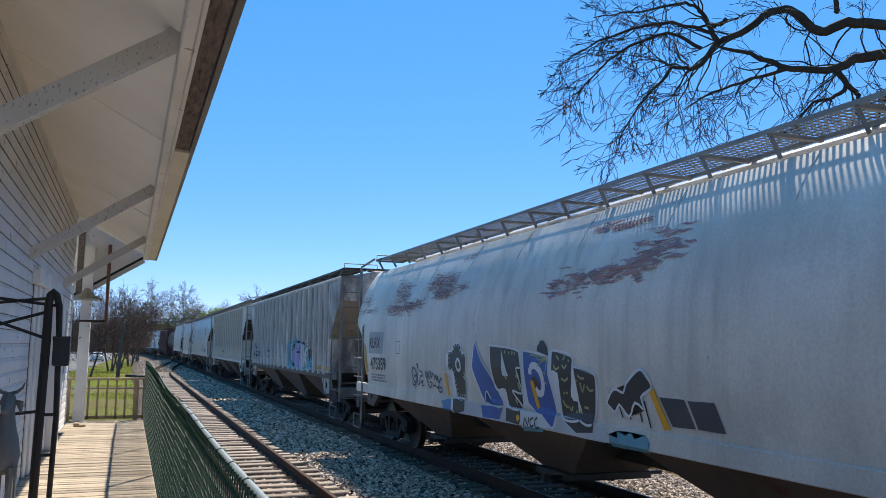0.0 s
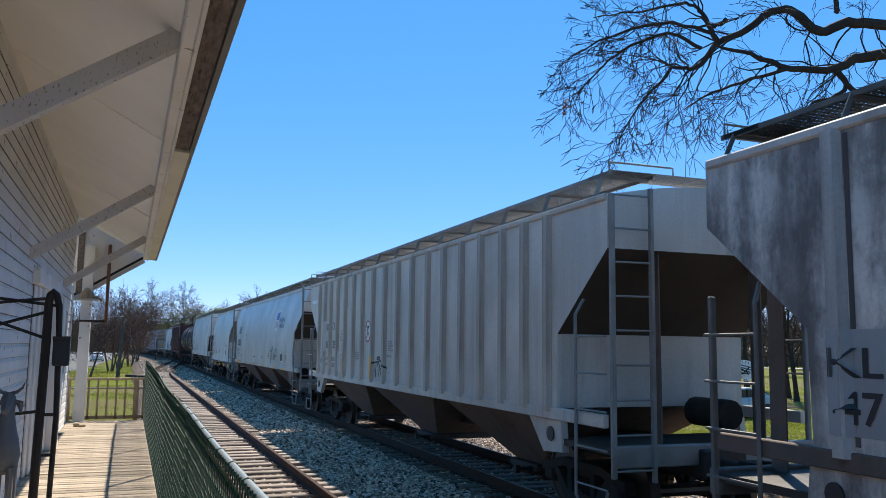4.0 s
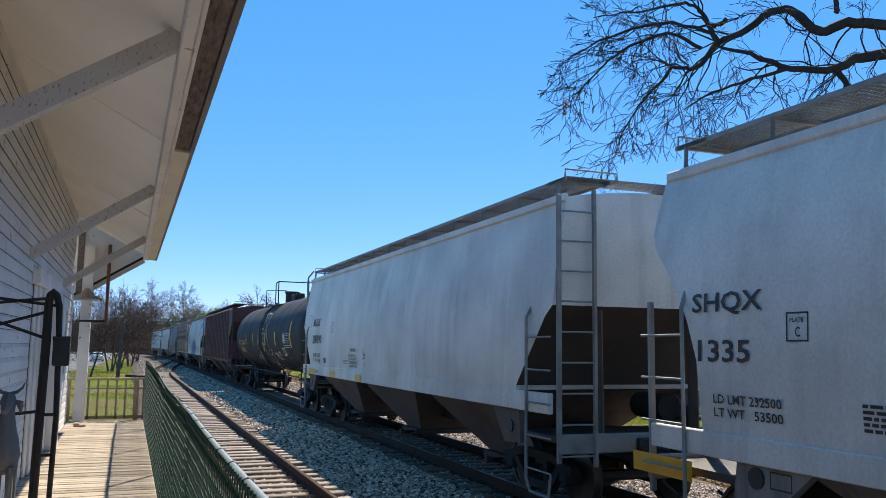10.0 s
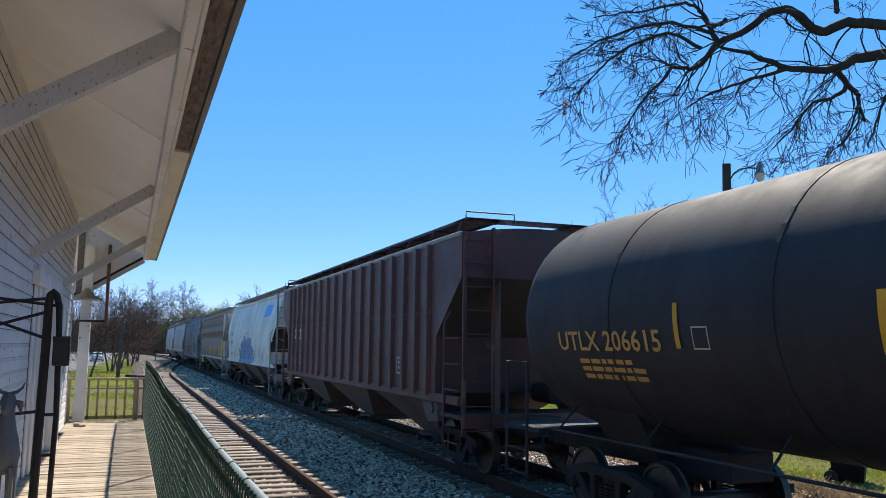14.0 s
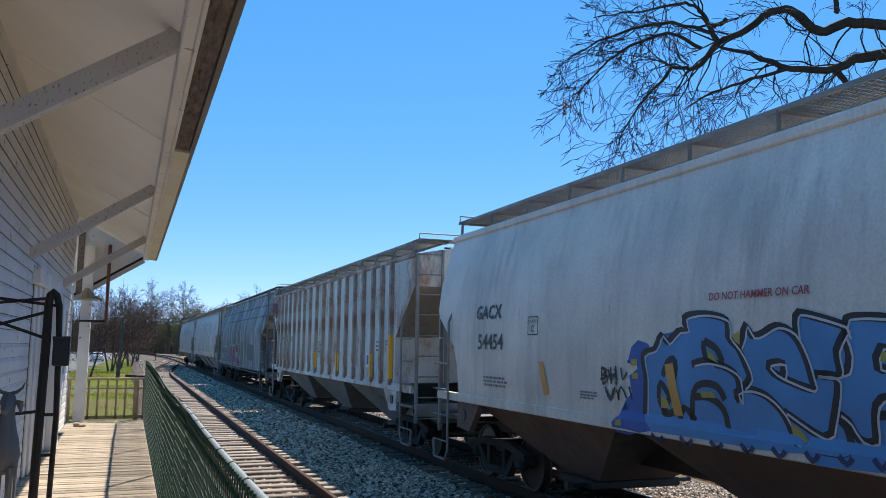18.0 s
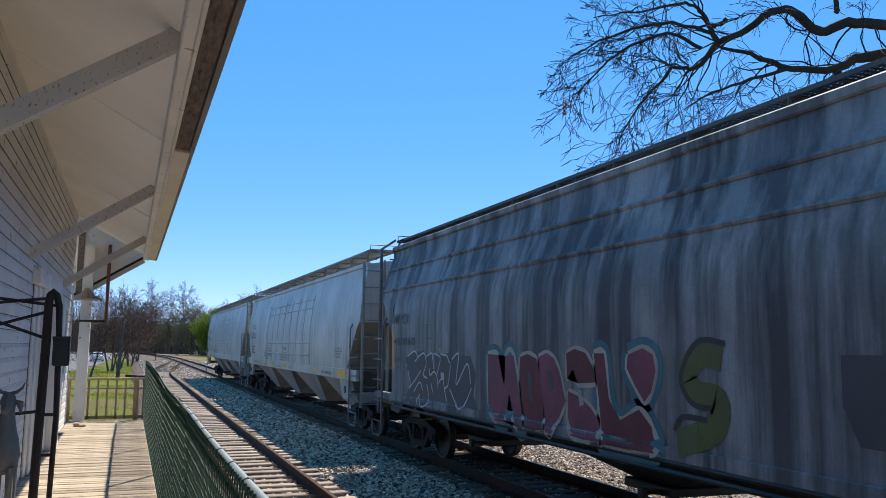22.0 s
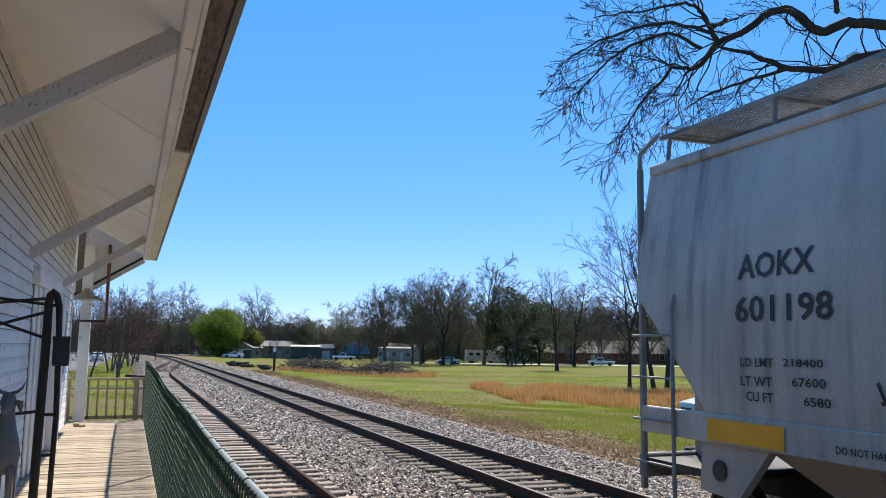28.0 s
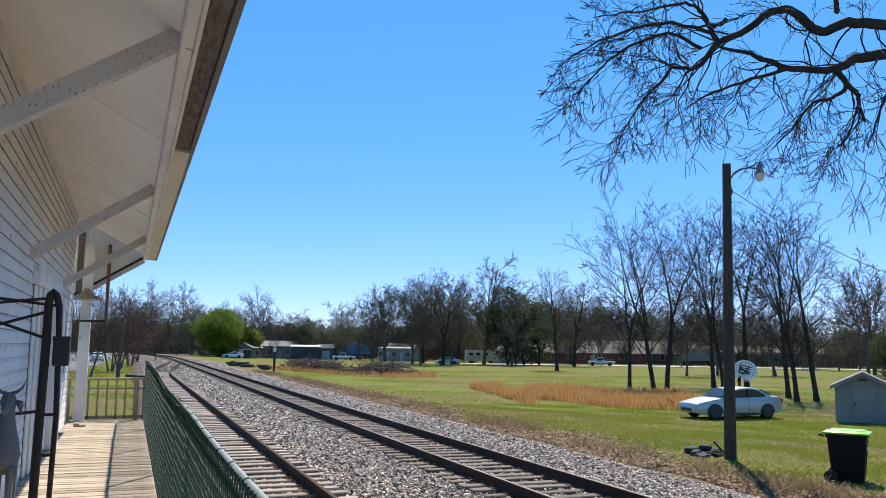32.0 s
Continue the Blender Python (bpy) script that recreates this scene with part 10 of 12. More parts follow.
C4[1].fill([(-4.5, 3.21), (-4.56, 3.22), (-4.55, 2.93), (-4.49, 2.92)], MAT_RED, lift=0.008)
C4[1].fill([(-4.63, 3.2), (-4.68, 3.2), (-4.67, 2.94), (-4.62, 2.93)], MAT_RED, lift=0.008)
C4[1].letter("BUILDING", -5.05, -6.1, 3.181, 3.339, MAT_NAVY)
C4[1].letter("AMERICA", -5.02, -6.07, 2.945, 3.125, MAT_NAVY)
C4[1].plate(-5.63, -6.2, 1.65, 1.99, MAT_WHITE, name="placard")
C4[1].plate(-5.67, -5.94, 1.68, 1.96, MAT_BLACK, lift=0.009, name="placard_print")
C4[1].plate(-5.96, -6.16, 1.70, 1.98, MAT_BLACK, lift=0.009, name="placard_print")
C4[1].plate(-3.85, -4.38, 1.36, 1.52, MAT_YELLOW, lift=0.012, name="reflector")
C4[1].plate(-1.2, -1.72, 1.38, 1.50, MAT_YELLOW, lift=0.012, name="reflector")
C4[1].plate(-6.25, -6.68, 1.36, 1.52, MAT_YELLOW, lift=0.012, name="reflector")
C4[1].plate(1.6, 1.08, 1.39, 1.50, MAT_YELLOW, lift=0.012, name="reflector")
C4[1].plate(6.92, 6.11, 1.40, 1.50, MAT_YELLOW, lift=0.012, name="reflector")
C4[1].plate(4.1, 3.65, 1.40, 1.49, MAT_YELLOW, lift=0.012, name="reflector")
C4[1].strokes([[(-3.23, 2.04), (-3.47, 2.06), (-3.59, 2.0), (-3.38, 1.63), (-3.46, 1.58)], [(-3.63, 2.17), (-3.77, 2.22), (-3.85, 2.12), (-3.71, 2.07), (-3.63, 2.17)], [(-3.74, 2.04), (-3.7, 1.69)], [(-3.98, 1.86), (-4.14, 1.93), (-4.08, 1.71), (-3.97, 1.77)], [(-4.21, 1.87), (-4.28, 1.7), (-4.37, 1.88)], [(-4.44, 1.92), (-4.59, 2.1), (-4.77, 2.07), (-4.8, 1.65)], [(-4.44, 1.89), (-4.72, 1.84)]], 0.06, MAT_G_DARK)
C4[1].letter("EXW  10-8", -6.66, -6.97, 2.210, 2.270, MAT_BLACK)
C4[1].letter("EW    8-6", -6.67, -6.96, 2.107, 2.163, MAT_BLACK)
C4[1].letter("CU FT 51", -6.7, -7.03, 1.990, 2.060, MAT_BLACK)
C4[1].bars(-6.75, 1.91, 0.26, 5, 0.025, MAT_BLACK, seed=119)
C4[1].plate(-6.59, -6.73, 1.67, 1.77, MAT_PINK)
C4[1].bars(1.75, 1.72, 0.91, 1, 0.059, MAT_BLACK, seed=121)
C4[1].bars(-0.88, 1.78, 0.44, 3, 0.024, MAT_FADED, seed=122)
C4[1].bars(-2.68, 1.91, 0.54, 4, 0.038, MAT_RED, seed=123)
C4[1].outline(4.67, 4.46, 2.55, 2.81, 0.015, MAT_BLACK)
C4[1].plate(7.42, 6.36, 2.83, 3.22, MAT_TAPE)
C4[1].letter("AEX", 7.36, 6.65, 2.890, 3.120, MAT_BLACK)
C4[1].plate(7.54, 6.31, 2.23, 2.58, MAT_TAPE)
C4[1].letter("26241", 7.49, 6.47, 2.250, 2.530, MAT_BLACK)
C4[1].letter("LD LMT 222700", 7.68, 6.76, 1.959, 2.081, MAT_BLACK)
C4[1].letter("LT  WT   63300", 7.6, 6.71, 1.805, 1.915, MAT_BLACK)
C4[1].outline(4.6, 4.29, 2.52, 2.80, 0.015, MAT_BLACK)
C4[1].letter("PLATE", 4.53, 4.35, 2.700, 2.740, MAT_BLACK)
C4[1].letter("C", 4.48, 4.4, 2.570, 2.660, MAT_BLACK)
C4[1].plate(7.19, 6.21, 1.33, 1.52, MAT_YELLOW, lift=0.012, name="reflector")
C4[1].outline(7.59, 7.28, 1.62, 1.81, 0.015, MAT_BLACK)
C4[1].bars(7.2, 1.68, 0.69, 1, 0.020, MAT_BLACK, seed=136)
C4[1].plate(6.4, 6.21, 1.65, 1.77, MAT_PINK)
C4[1].bars(6.21, 1.81, 0.27, 4, 0.022, MAT_BLACK, seed=138)

# short light grey car
C5[1].letter("SHQX", 4.9, 3.88, 2.650, 2.880, MAT_BLACK)
C5[1].letter("1335", 4.81, 4.05, 2.190, 2.410, MAT_BLACK)
C5[1].outline(3.59, 3.33, 2.39, 2.65, 0.015, MAT_BLACK)
C5[1].letter("PLATE", 3.54, 3.38, 2.560, 2.600, MAT_BLACK)
C5[1].letter("C", 3.48, 3.42, 2.430, 2.520, MAT_BLACK)
C5[1].letter("LD LMT 232500", 4.58, 3.66, 1.790, 1.880, MAT_BLACK)
C5[1].letter("LT WT   53500", 4.58, 3.65, 1.660, 1.750, MAT_BLACK)
C5[1].bars(2.79, 1.87, 0.53, 5, 0.028, MAT_BLACK, seed=147)
C5[1].bars(1.07, 2.04, 0.38, 1, 0.024, MAT_RED, seed=148)
C5[1].bars(1.02, 1.95, 1.16, 5, 0.032, MAT_RED, seed=149)
C5[1].letter("MT LINING CARBOLINE", -2.03, -2.85, 2.350, 2.420, MAT_BLACK)
C5[1].bars(-2.05, 2.32, 0.63, 1, 0.020, MAT_BLACK, seed=151)
C5[1].letter("EXT PAINT CARBOGUARD 904", -2.07, -3.25, 2.190, 2.260, MAT_BLACK)
C5[1].letter("APPLIED PARAGOULD 02-2012", -2.08, -3.27, 2.100, 2.180, MAT_BLACK)
C5[1].plate(-2.72, -3.42, 1.58, 1.96, MAT_WHITE, name="placard")
C5[1].plate(-2.78, -3.08, 1.62, 1.91, MAT_BLACK, lift=0.009, name="placard_print")
C5[1].plate(-3.11, -3.36, 1.73, 1.92, MAT_BLACK, lift=0.009, name="placard_print")
C5[1].bars(2.33, 1.23, 1.16, 1, 0.029, MAT_BLACK, seed=157)
C5[1].bars(0.99, 1.21, 0.99, 3, 0.020, MAT_FADED, seed=158)
C5[1].plate(6.03, 4.97, 0.96, 1.17, MAT_YELLOW, lift=0.012, name="reflector")
C5[1].plate(2.93, 2.45, 0.98, 1.12, MAT_YELLOW, lift=0.012, name="reflector")
C5[1].plate(0.72, 0.17, 0.96, 1.12, MAT_YELLOW, lift=0.012, name="reflector")
C5[1].plate(-1.57, -2.12, 0.96, 1.13, MAT_YELLOW, lift=0.012, name="reflector")
C5[1].plate(-4.07, -5.08, 0.95, 1.15, MAT_YELLOW, lift=0.012, name="reflector")
C5[1].letter("LIFT HERE", -4.48, -4.81, 1.268, 1.332, MAT_BLACK)
C5[1].bars(-4.16, 1.10, 0.31, 1, 0.020, MAT_BLACK, seed=165)
C5[1].bars(-3.13, 1.16, 0.49, 3, 0.025, MAT_BLACK, seed=166)
C5[1].outline(3.87, 3.6, 1.07, 1.23, 0.015, MAT_BLACK)
C5[1].outline(-2.55, -2.8, 1.10, 1.19, 0.015, MAT_BLACK)
C5[1].bars(4.0, 1.84, 0.22, 1, 0.024, MAT_FADED, seed=169)
C5[1].strokes([[(-0.56, 1.13), (-0.66, 1.23), (-0.76, 1.15), (-0.66, 1.04), (-0.56, 1.13)]], 0.02, MAT_BLACK)

# warm grey car
C6[1].letter("MULX", 7.2, 6.26, 2.880, 3.120, MAT_BLACK)
C6[1].letter("200190", 7.18, 5.92, 2.350, 2.620, MAT_BLACK)
C6[1].outline(4.69, 4.38, 2.67, 2.96, 0.015, MAT_BLACK)
C6[1].letter("PLATE", 4.63, 4.44, 2.860, 2.900, MAT_BLACK)
C6[1].letter("C", 4.57, 4.5, 2.720, 2.810, MAT_BLACK)
C6[1].letter("LD LMT 225300", 7.03, 6.04, 1.940, 2.060, MAT_BLACK)
C6[1].letter("LT  WT   60700", 6.99, 6.01, 1.780, 1.900, MAT_BLACK)
C6[1].plate(5.58, 5.28, 1.78, 1.94, MAT_BLACK, name="placard")
C6[1].letter("WARNING", 2.39, 1.85, 2.140, 2.240, MAT_BLACK)
C6[1].letter("DO NOT APPLY VIBRATOR", 2.57, 1.8, 2.013, 2.077, MAT_BLACK)
C6[1].letter("TO ANY PART OF CAR BODY", 2.56, 1.71, 1.928, 1.992, MAT_BLACK)
C6[1].letter("EXCEPT VIBRATOR BRACKETS", 2.55, 1.61, 1.836, 1.904, MAT_BLACK)
C6[1].letter("USE ON LOADED CAR ONLY", 2.53, 1.69, 1.747, 1.813, MAT_BLACK)
C6[1].bars(3.13, 1.90, 0.51, 3, 0.024, MAT_FADED, seed=185)
C6[1].plate(7.56, 6.54, 1.44, 1.58, MAT_YELLOW, lift=0.012, name="reflector")
C6[1].plate(4.56, 4.05, 1.42, 1.58, MAT_YELLOW, lift=0.012, name="reflector")
C6[1].plate(1.78, 1.26, 1.42, 1.58, MAT_YELLOW, lift=0.012, name="reflector")
C6[1].bars(6.49, 1.52, 0.39, 2, 0.021, MAT_BLACK, seed=189)
C6[1].strokes([[(7.99, 2.97), (7.88, 3.23), (7.57, 3.21), (7.57, 2.91), (7.82, 2.88)], [(8.59, 3.23), (8.5, 2.99), (8.61, 2.95)]], 0.025, MAT_FADED)
C6[1].strokes([[(1.11, 2.25), (1.08, 2.06), (1.0, 2.1), (0.93, 2.06)], [(1.12, 1.97), (0.9, 2.02)], [(1.02, 1.76), (0.99, 1.89), (0.91, 1.83)]], 0.025, MAT_BLACK)

# maroon ribbed car
C8[1].plate(6.6, 6.04, 2.52, 2.85, MAT_WHITE)
C8[1].letter("KL", 6.54, 6.09, 2.570, 2.790, MAT_BLACK)
C8[1].plate(5.74, 5.17, 2.51, 2.84, MAT_WHITE)
C8[1].letter("RX", 5.71, 5.21, 2.560, 2.780, MAT_BLACK)
C8[1].letter("68", 5.66, 5.23, 2.090, 2.280, MAT_FADED_GREY)
C8[1].letter("LD LMT", 6.52, 6.1, 1.840, 1.940, MAT_CREAM2)
C8[1].letter("LT WT", 6.51, 6.13, 1.670, 1.780, MAT_CREAM2)
C8[1].letter("221300", 5.71, 5.23, 1.830, 1.950, MAT_CREAM2)
C8[1].letter("64700", 5.62, 5.23, 1.660, 1.790, MAT_CREAM2)
C8[1].outline(7.19, 6.94, 1.75, 1.94, 0.03, MAT_CREAM2)
C8[1].bars(7.14, 1.86, 0.17, 2, 0.035, MAT_CREAM2, seed=203)
C8[1].bars(7.2, 1.62, 0.17, 3, 0.029, MAT_CREAM2, seed=204)
C8[1].strokes([[(4.83, 2.0), (4.87, 1.86), (4.72, 1.89), (4.69, 2.01), (4.77, 2.07), (4.83, 2.0)], [(4.84, 1.75), (4.73, 1.69), (4.8, 1.51), (4.86, 1.59)], [(4.62, 1.79), (4.58, 1.41)], [(4.55, 1.88), (4.42, 1.47)]], 0.05, MAT_BLACK)
C8[1].outline(-5.39, -5.88, 1.72, 2.08, 0.04, MAT_CREAM2)
C8[1].bars(-5.48, 1.93, 0.34, 2, 0.062, MAT_CREAM2, seed=207)

# dull white car with blue graffiti
C9[1].fill([(-4.91, 4.03), (-5.4, 4.02), (-5.3, 3.52), (-4.8, 3.5)], MAT_LOGO_BLUE, label="plain blue lettering block")
C9[1].fill([(-5.4, 4.01), (-5.83, 4.02), (-5.73, 3.53), (-5.3, 3.51)], MAT_LOGO_BLUE, label="plain blue lettering block")
C9[1].fill([(-5.83, 4.01), (-6.25, 4.01), (-6.16, 3.54), (-5.73, 3.52)], MAT_LOGO_BLUE, label="plain blue lettering block")
C9[1].fill([(-6.25, 4.0), (-6.72, 3.99), (-6.64, 3.54), (-6.16, 3.53)], MAT_LOGO_BLUE, label="plain blue lettering block")
C9[1].fill([(-7.24, 2.6), (-7.37, 2.6), (-7.62, 1.66), (-7.47, 1.64)], MAT_ORANGE)
C9[1].fill([(-4.39, 2.11), (-4.52, 2.11), (-4.73, 1.71), (-4.59, 1.7)], MAT_ORANGE)
C9[1].bars(-6.72, 3.89, 1.00, 1, 0.024, MAT_FADED, seed=215)
C9[1].letter("EXW 10-8 H  6-3", -5.55, -6.3, 2.052, 2.138, MAT_FADED)
C9[1].letter("EW    9-7 H 15-3", -5.58, -6.34, 1.949, 2.031, MAT_FADED)
C9[1].letter("CU F  5224", -5.62, -6.11, 1.848, 1.932, MAT_FADED)
C9[1].strokes([[(-5.13, 1.75), (-5.21, 1.9), (-5.44, 1.87), (-5.52, 1.69), (-5.88, 1.68)], [(-5.29, 1.75), (-5.74, 1.78)]], 0.03, MAT_BLACK)
C9[1].strokes([[(-2.94, 2.04), (-3.05, 1.73)], [(-3.16, 2.0), (-3.1, 1.82), (-3.31, 1.87), (-3.23, 1.69)]], 0.04, MAT_BLACK)
C9[1].plate(-6.61, -6.77, 1.65, 1.75, MAT_PINK)
C9[1].bars(-6.87, 1.81, 0.44, 2, 0.032, MAT_FADED, seed=222)
C9[1].letter("GACX", 6.65, 5.65, 2.760, 2.990, MAT_BLACK)
C9[1].letter("54454", 6.54, 5.56, 2.270, 2.520, MAT_BLACK)
C9[1].outline(4.71, 4.39, 2.49, 2.76, 0.015, MAT_BLACK)
C9[1].letter("PLATE", 4.64, 4.45, 2.670, 2.710, MAT_BLACK)
C9[1].letter("C", 4.59, 4.51, 2.530, 2.630, MAT_BLACK)
C9[1].letter("DO NOT HAMMER ON CAR", 0.63, -0.7, 2.800, 2.880, MAT_RED)
C9[1].bars(6.3, 1.81, 0.92, 3, 0.035, MAT_FADED, seed=229)
C9[1].fill([(4.35, 2.12), (4.21, 2.12), (4.03, 1.68), (4.2, 1.65)], MAT_ORANGE)
C9[1].bars(3.2, 1.75, 0.46, 3, 0.022, MAT_FADED, seed=231)
C9[1].strokes([[(2.66, 2.08), (2.63, 1.88), (2.5, 1.97), (2.65, 1.99), (2.52, 2.05), (2.66, 2.08)], [(2.45, 2.09), (2.44, 1.89)], [(2.35, 2.11), (2.33, 1.88)], [(2.45, 1.98), (2.33, 1.99)], [(2.57, 1.81), (2.48, 1.69), (2.4, 1.84)], [(2.33, 1.83), (2.29, 1.71)]], 0.03, MAT_BLACK)
C9[1].fill([(2.44, 1.44), (2.31, 1.53), (2.09, 1.56), (2.14, 1.72), (2.01, 1.81), (2.06, 2.0), (1.89, 2.09), (1.93, 2.16), (2.1, 2.18), (2.1, 2.14), (2.02, 2.33), (1.89, 2.41), (1.69, 2.37), (1.49, 2.1), (1.62, 1.42), (2.13, 1.32), (2.4, 1.33)], MAT_G_BLUE, lift=0.005, label="deep blue sprayed shadow")
C9[1].fill([(-1.52, 2.43), (-1.68, 2.46), (-1.79, 2.44), (-1.88, 2.23), (-1.98, 2.08), (-2.09, 2.21), (-2.22, 2.24), (-2.3, 2.18), (-2.37, 2.01), (-2.62, 2.02), (-2.7, 1.98), (-2.76, 1.85), (-2.46, 1.83), (-2.06, 1.93), (-1.63, 2.17)], MAT_G_BLUE, lift=0.005)
C9[1].fill([(1.78, 1.54), (1.73, 1.97), (1.79, 2.25), (1.63, 2.29), (1.49, 2.39), (1.45, 2.47), (1.33, 2.39), (1.18, 2.5), (1.0, 2.53), (1.04, 2.65), (0.7, 2.67), (0.37, 2.6), (0.36, 2.43), (0.2, 2.31), (0.12, 2.55), (-0.01, 2.43), (-0.22, 2.53), (-0.48, 2.49), (-0.54, 2.62), (-0.63, 2.63), (-1.03, 2.52), (-1.09, 2.58), (-1.58, 2.54), (-1.59, 2.35), (-1.61, 2.23), (-1.86, 2.16), (-2.07, 1.98), (-2.13, 1.87), (-2.27, 1.95), (-2.47, 1.95), (-2.67, 1.86), (-2.83, 1.68), (-2.85, 1.57), (-2.8, 1.47), (-2.35, 1.45), (-1.83, 1.38), (-1.38, 1.39), (-0.74, 1.36), (-0.61, 1.44), (-0.03, 1.41), (0.79, 1.42), (1.62, 1.41)], MAT_G_BLUE2, lift=0.006, label="blue sprayed lettering")
C9[1].fill([(1.14, 1.58), (1.0, 1.71), (0.89, 1.6)], MAT_G_BLUE2, lift=0.007)
C9[1].strokes([[(1.78, 1.54), (1.73, 1.97), (1.79, 2.25), (1.57, 2.31), (1.45, 2.47), (1.33, 2.39), (1.15, 2.5), (1.0, 2.52), (1.04, 2.65), (0.7, 2.67), (0.37, 2.6), (0.36, 2.45), (0.21, 2.33), (0.12, 2.19), (0.06, 2.06), (0.15, 1.96)], [(0.91, 2.16), (0.7, 2.2), (0.41, 2.15), (0.22, 2.05), (0.2, 1.83)], [(0.2, 2.34), (0.15, 2.43), (0.12, 2.55), (0.02, 2.45), (-0.1, 2.46), (-0.28, 2.53), (-0.48, 2.47), (-0.62, 2.29), (-0.7, 2.08), (-0.7, 1.99), (-0.33, 2.08), (-0.22, 2.14), (-0.19, 2.19), (-0.37, 2.2), (-0.36, 2.08)], [(0.2, 1.83), (0.25, 1.91), (0.09, 1.95), (-0.16, 1.9), (-0.36, 1.75), (-0.47, 1.56), (-0.53, 1.52)], [(-0.54, 2.43), (-0.53, 2.62), (-0.63, 2.63), (-1.05, 2.52), (-1.05, 2.45), (-0.97, 2.32), (-0.99, 2.12), (-0.73, 2.12)], [(-0.73, 2.11), (-0.97, 2.08), (-0.91, 1.74), (-0.8, 1.6), (-0.36, 1.78)], [(-1.09, 2.43), (-1.08, 2.58), (-1.58, 2.54), (-1.59, 2.29), (-1.4, 2.35), (-1.37, 2.19), (-1.61, 2.18), (-1.85, 2.1), (-2.04, 1.93), (-2.14, 1.8), (-2.15, 1.9), (-2.29, 1.95), (-2.49, 1.94), (-2.67, 1.84), (-2.83, 1.67), (-2.85, 1.53)], [(-1.05, 2.43), (-1.1, 2.29), (-1.07, 2.15), (-1.0, 2.13)], [(-0.96, 1.81), (-1.07, 1.75), (-1.16, 1.62), (-1.31, 1.62), (-1.33, 1.83), (-1.39, 1.95), (-1.63, 1.97), (-1.83, 1.92)], [(-1.34, 1.82), (-1.51, 1.83), (-1.64, 1.77), (-1.82, 1.55), (-1.79, 1.51)], [(1.43, 1.6), (1.26, 1.86), (1.18, 2.11), (1.22, 2.21), (1.33, 2.17), (1.41, 2.02)], [(1.49, 1.77), (1.45, 1.95), (1.29, 1.81), (1.18, 1.7), (1.37, 1.62), (1.49, 1.77)], [(0.93, 1.58), (0.89, 1.87), (0.75, 1.97), (0.51, 1.95), (0.41, 1.83)], [(0.87, 1.83), (0.65, 1.84), (0.44, 1.74), (0.38, 1.54)], [(0.71, 2.4), (0.7, 2.26), (0.44, 2.15), (0.51, 2.31), (0.71, 2.4)], [(1.14, 1.57), (1.05, 1.71), (0.87, 1.59)], [(-0.94, 1.77), (-1.04, 1.71), (-1.06, 1.51), (-0.72, 1.49)]], 0.075, MAT_BLACK, lift=0.009)
C9[1].strokes([[(1.72, 1.52), (1.67, 1.94), (1.73, 2.22), (1.51, 2.29), (1.39, 2.45), (1.28, 2.36), (1.09, 2.48), (0.94, 2.49), (0.98, 2.62), (0.64, 2.65), (0.33, 2.58), (0.31, 2.43), (0.17, 2.3), (0.07, 2.17), (0.01, 2.03), (0.11, 1.94)], [(0.86, 2.14), (0.65, 2.17), (0.36, 2.13), (0.17, 2.03), (0.15, 1.8)], [(0.15, 2.32), (0.1, 2.41), (0.07, 2.53), (-0.02, 2.42), (-0.15, 2.44), (-0.33, 2.51), (-0.53, 2.45), (-0.66, 2.27), (-0.74, 2.06), (-0.74, 1.97), (-0.38, 2.06), (-0.26, 2.12), (-0.23, 2.17), (-0.41, 2.18), (-0.41, 2.06)], [(0.15, 1.8), (0.2, 1.89), (0.04, 1.93), (-0.2, 1.88), (-0.4, 1.73), (-0.51, 1.54), (-0.57, 1.5)], [(-0.58, 2.41), (-0.57, 2.59), (-0.67, 2.61), (-1.09, 2.5), (-1.09, 2.43), (-1.01, 2.3), (-1.03, 2.1), (-0.77, 2.1)], [(-0.77, 2.09), (-1.01, 2.06), (-0.95, 1.72), (-0.84, 1.58), (-0.4, 1.76)], [(-1.13, 2.41), (-1.12, 2.56), (-1.62, 2.52), (-1.62, 2.28), (-1.44, 2.33), (-1.41, 2.17), (-1.64, 2.16), (-1.89, 2.08), (-2.07, 1.91), (-2.17, 1.78), (-2.18, 1.89), (-2.32, 1.93), (-2.52, 1.92), (-2.7, 1.83), (-2.86, 1.66), (-2.88, 1.51)], [(-1.09, 2.41), (-1.14, 2.27), (-1.11, 2.13), (-1.03, 2.11)], [(-1.0, 1.79), (-1.1, 1.73), (-1.2, 1.6), (-1.35, 1.6), (-1.36, 1.81), (-1.43, 1.93), (-1.66, 1.96), (-1.86, 1.9)]], 0.022, MAT_G_PALE, lift=0.011)
C9[1].fill([(1.37, 2.1), (1.24, 2.14), (1.22, 2.01), (1.3, 1.99)], MAT_G_GOLD, lift=0.012)
C9[1].fill([(1.45, 1.83), (1.33, 1.76), (1.29, 1.68), (1.45, 1.68)], MAT_G_GOLD, lift=0.012)
C9[1].fill([(0.78, 1.89), (0.58, 1.9), (0.51, 1.84), (0.75, 1.83)], MAT_G_GOLD, lift=0.012)
C9[1].fill([(0.66, 2.32), (0.56, 2.26), (0.49, 2.18), (0.65, 2.23)], MAT_G_GOLD, lift=0.012)
C9[1].fill([(-0.44, 1.68), (-0.56, 1.63), (-0.64, 1.54), (-0.47, 1.52)], MAT_G_GOLD, lift=0.012)
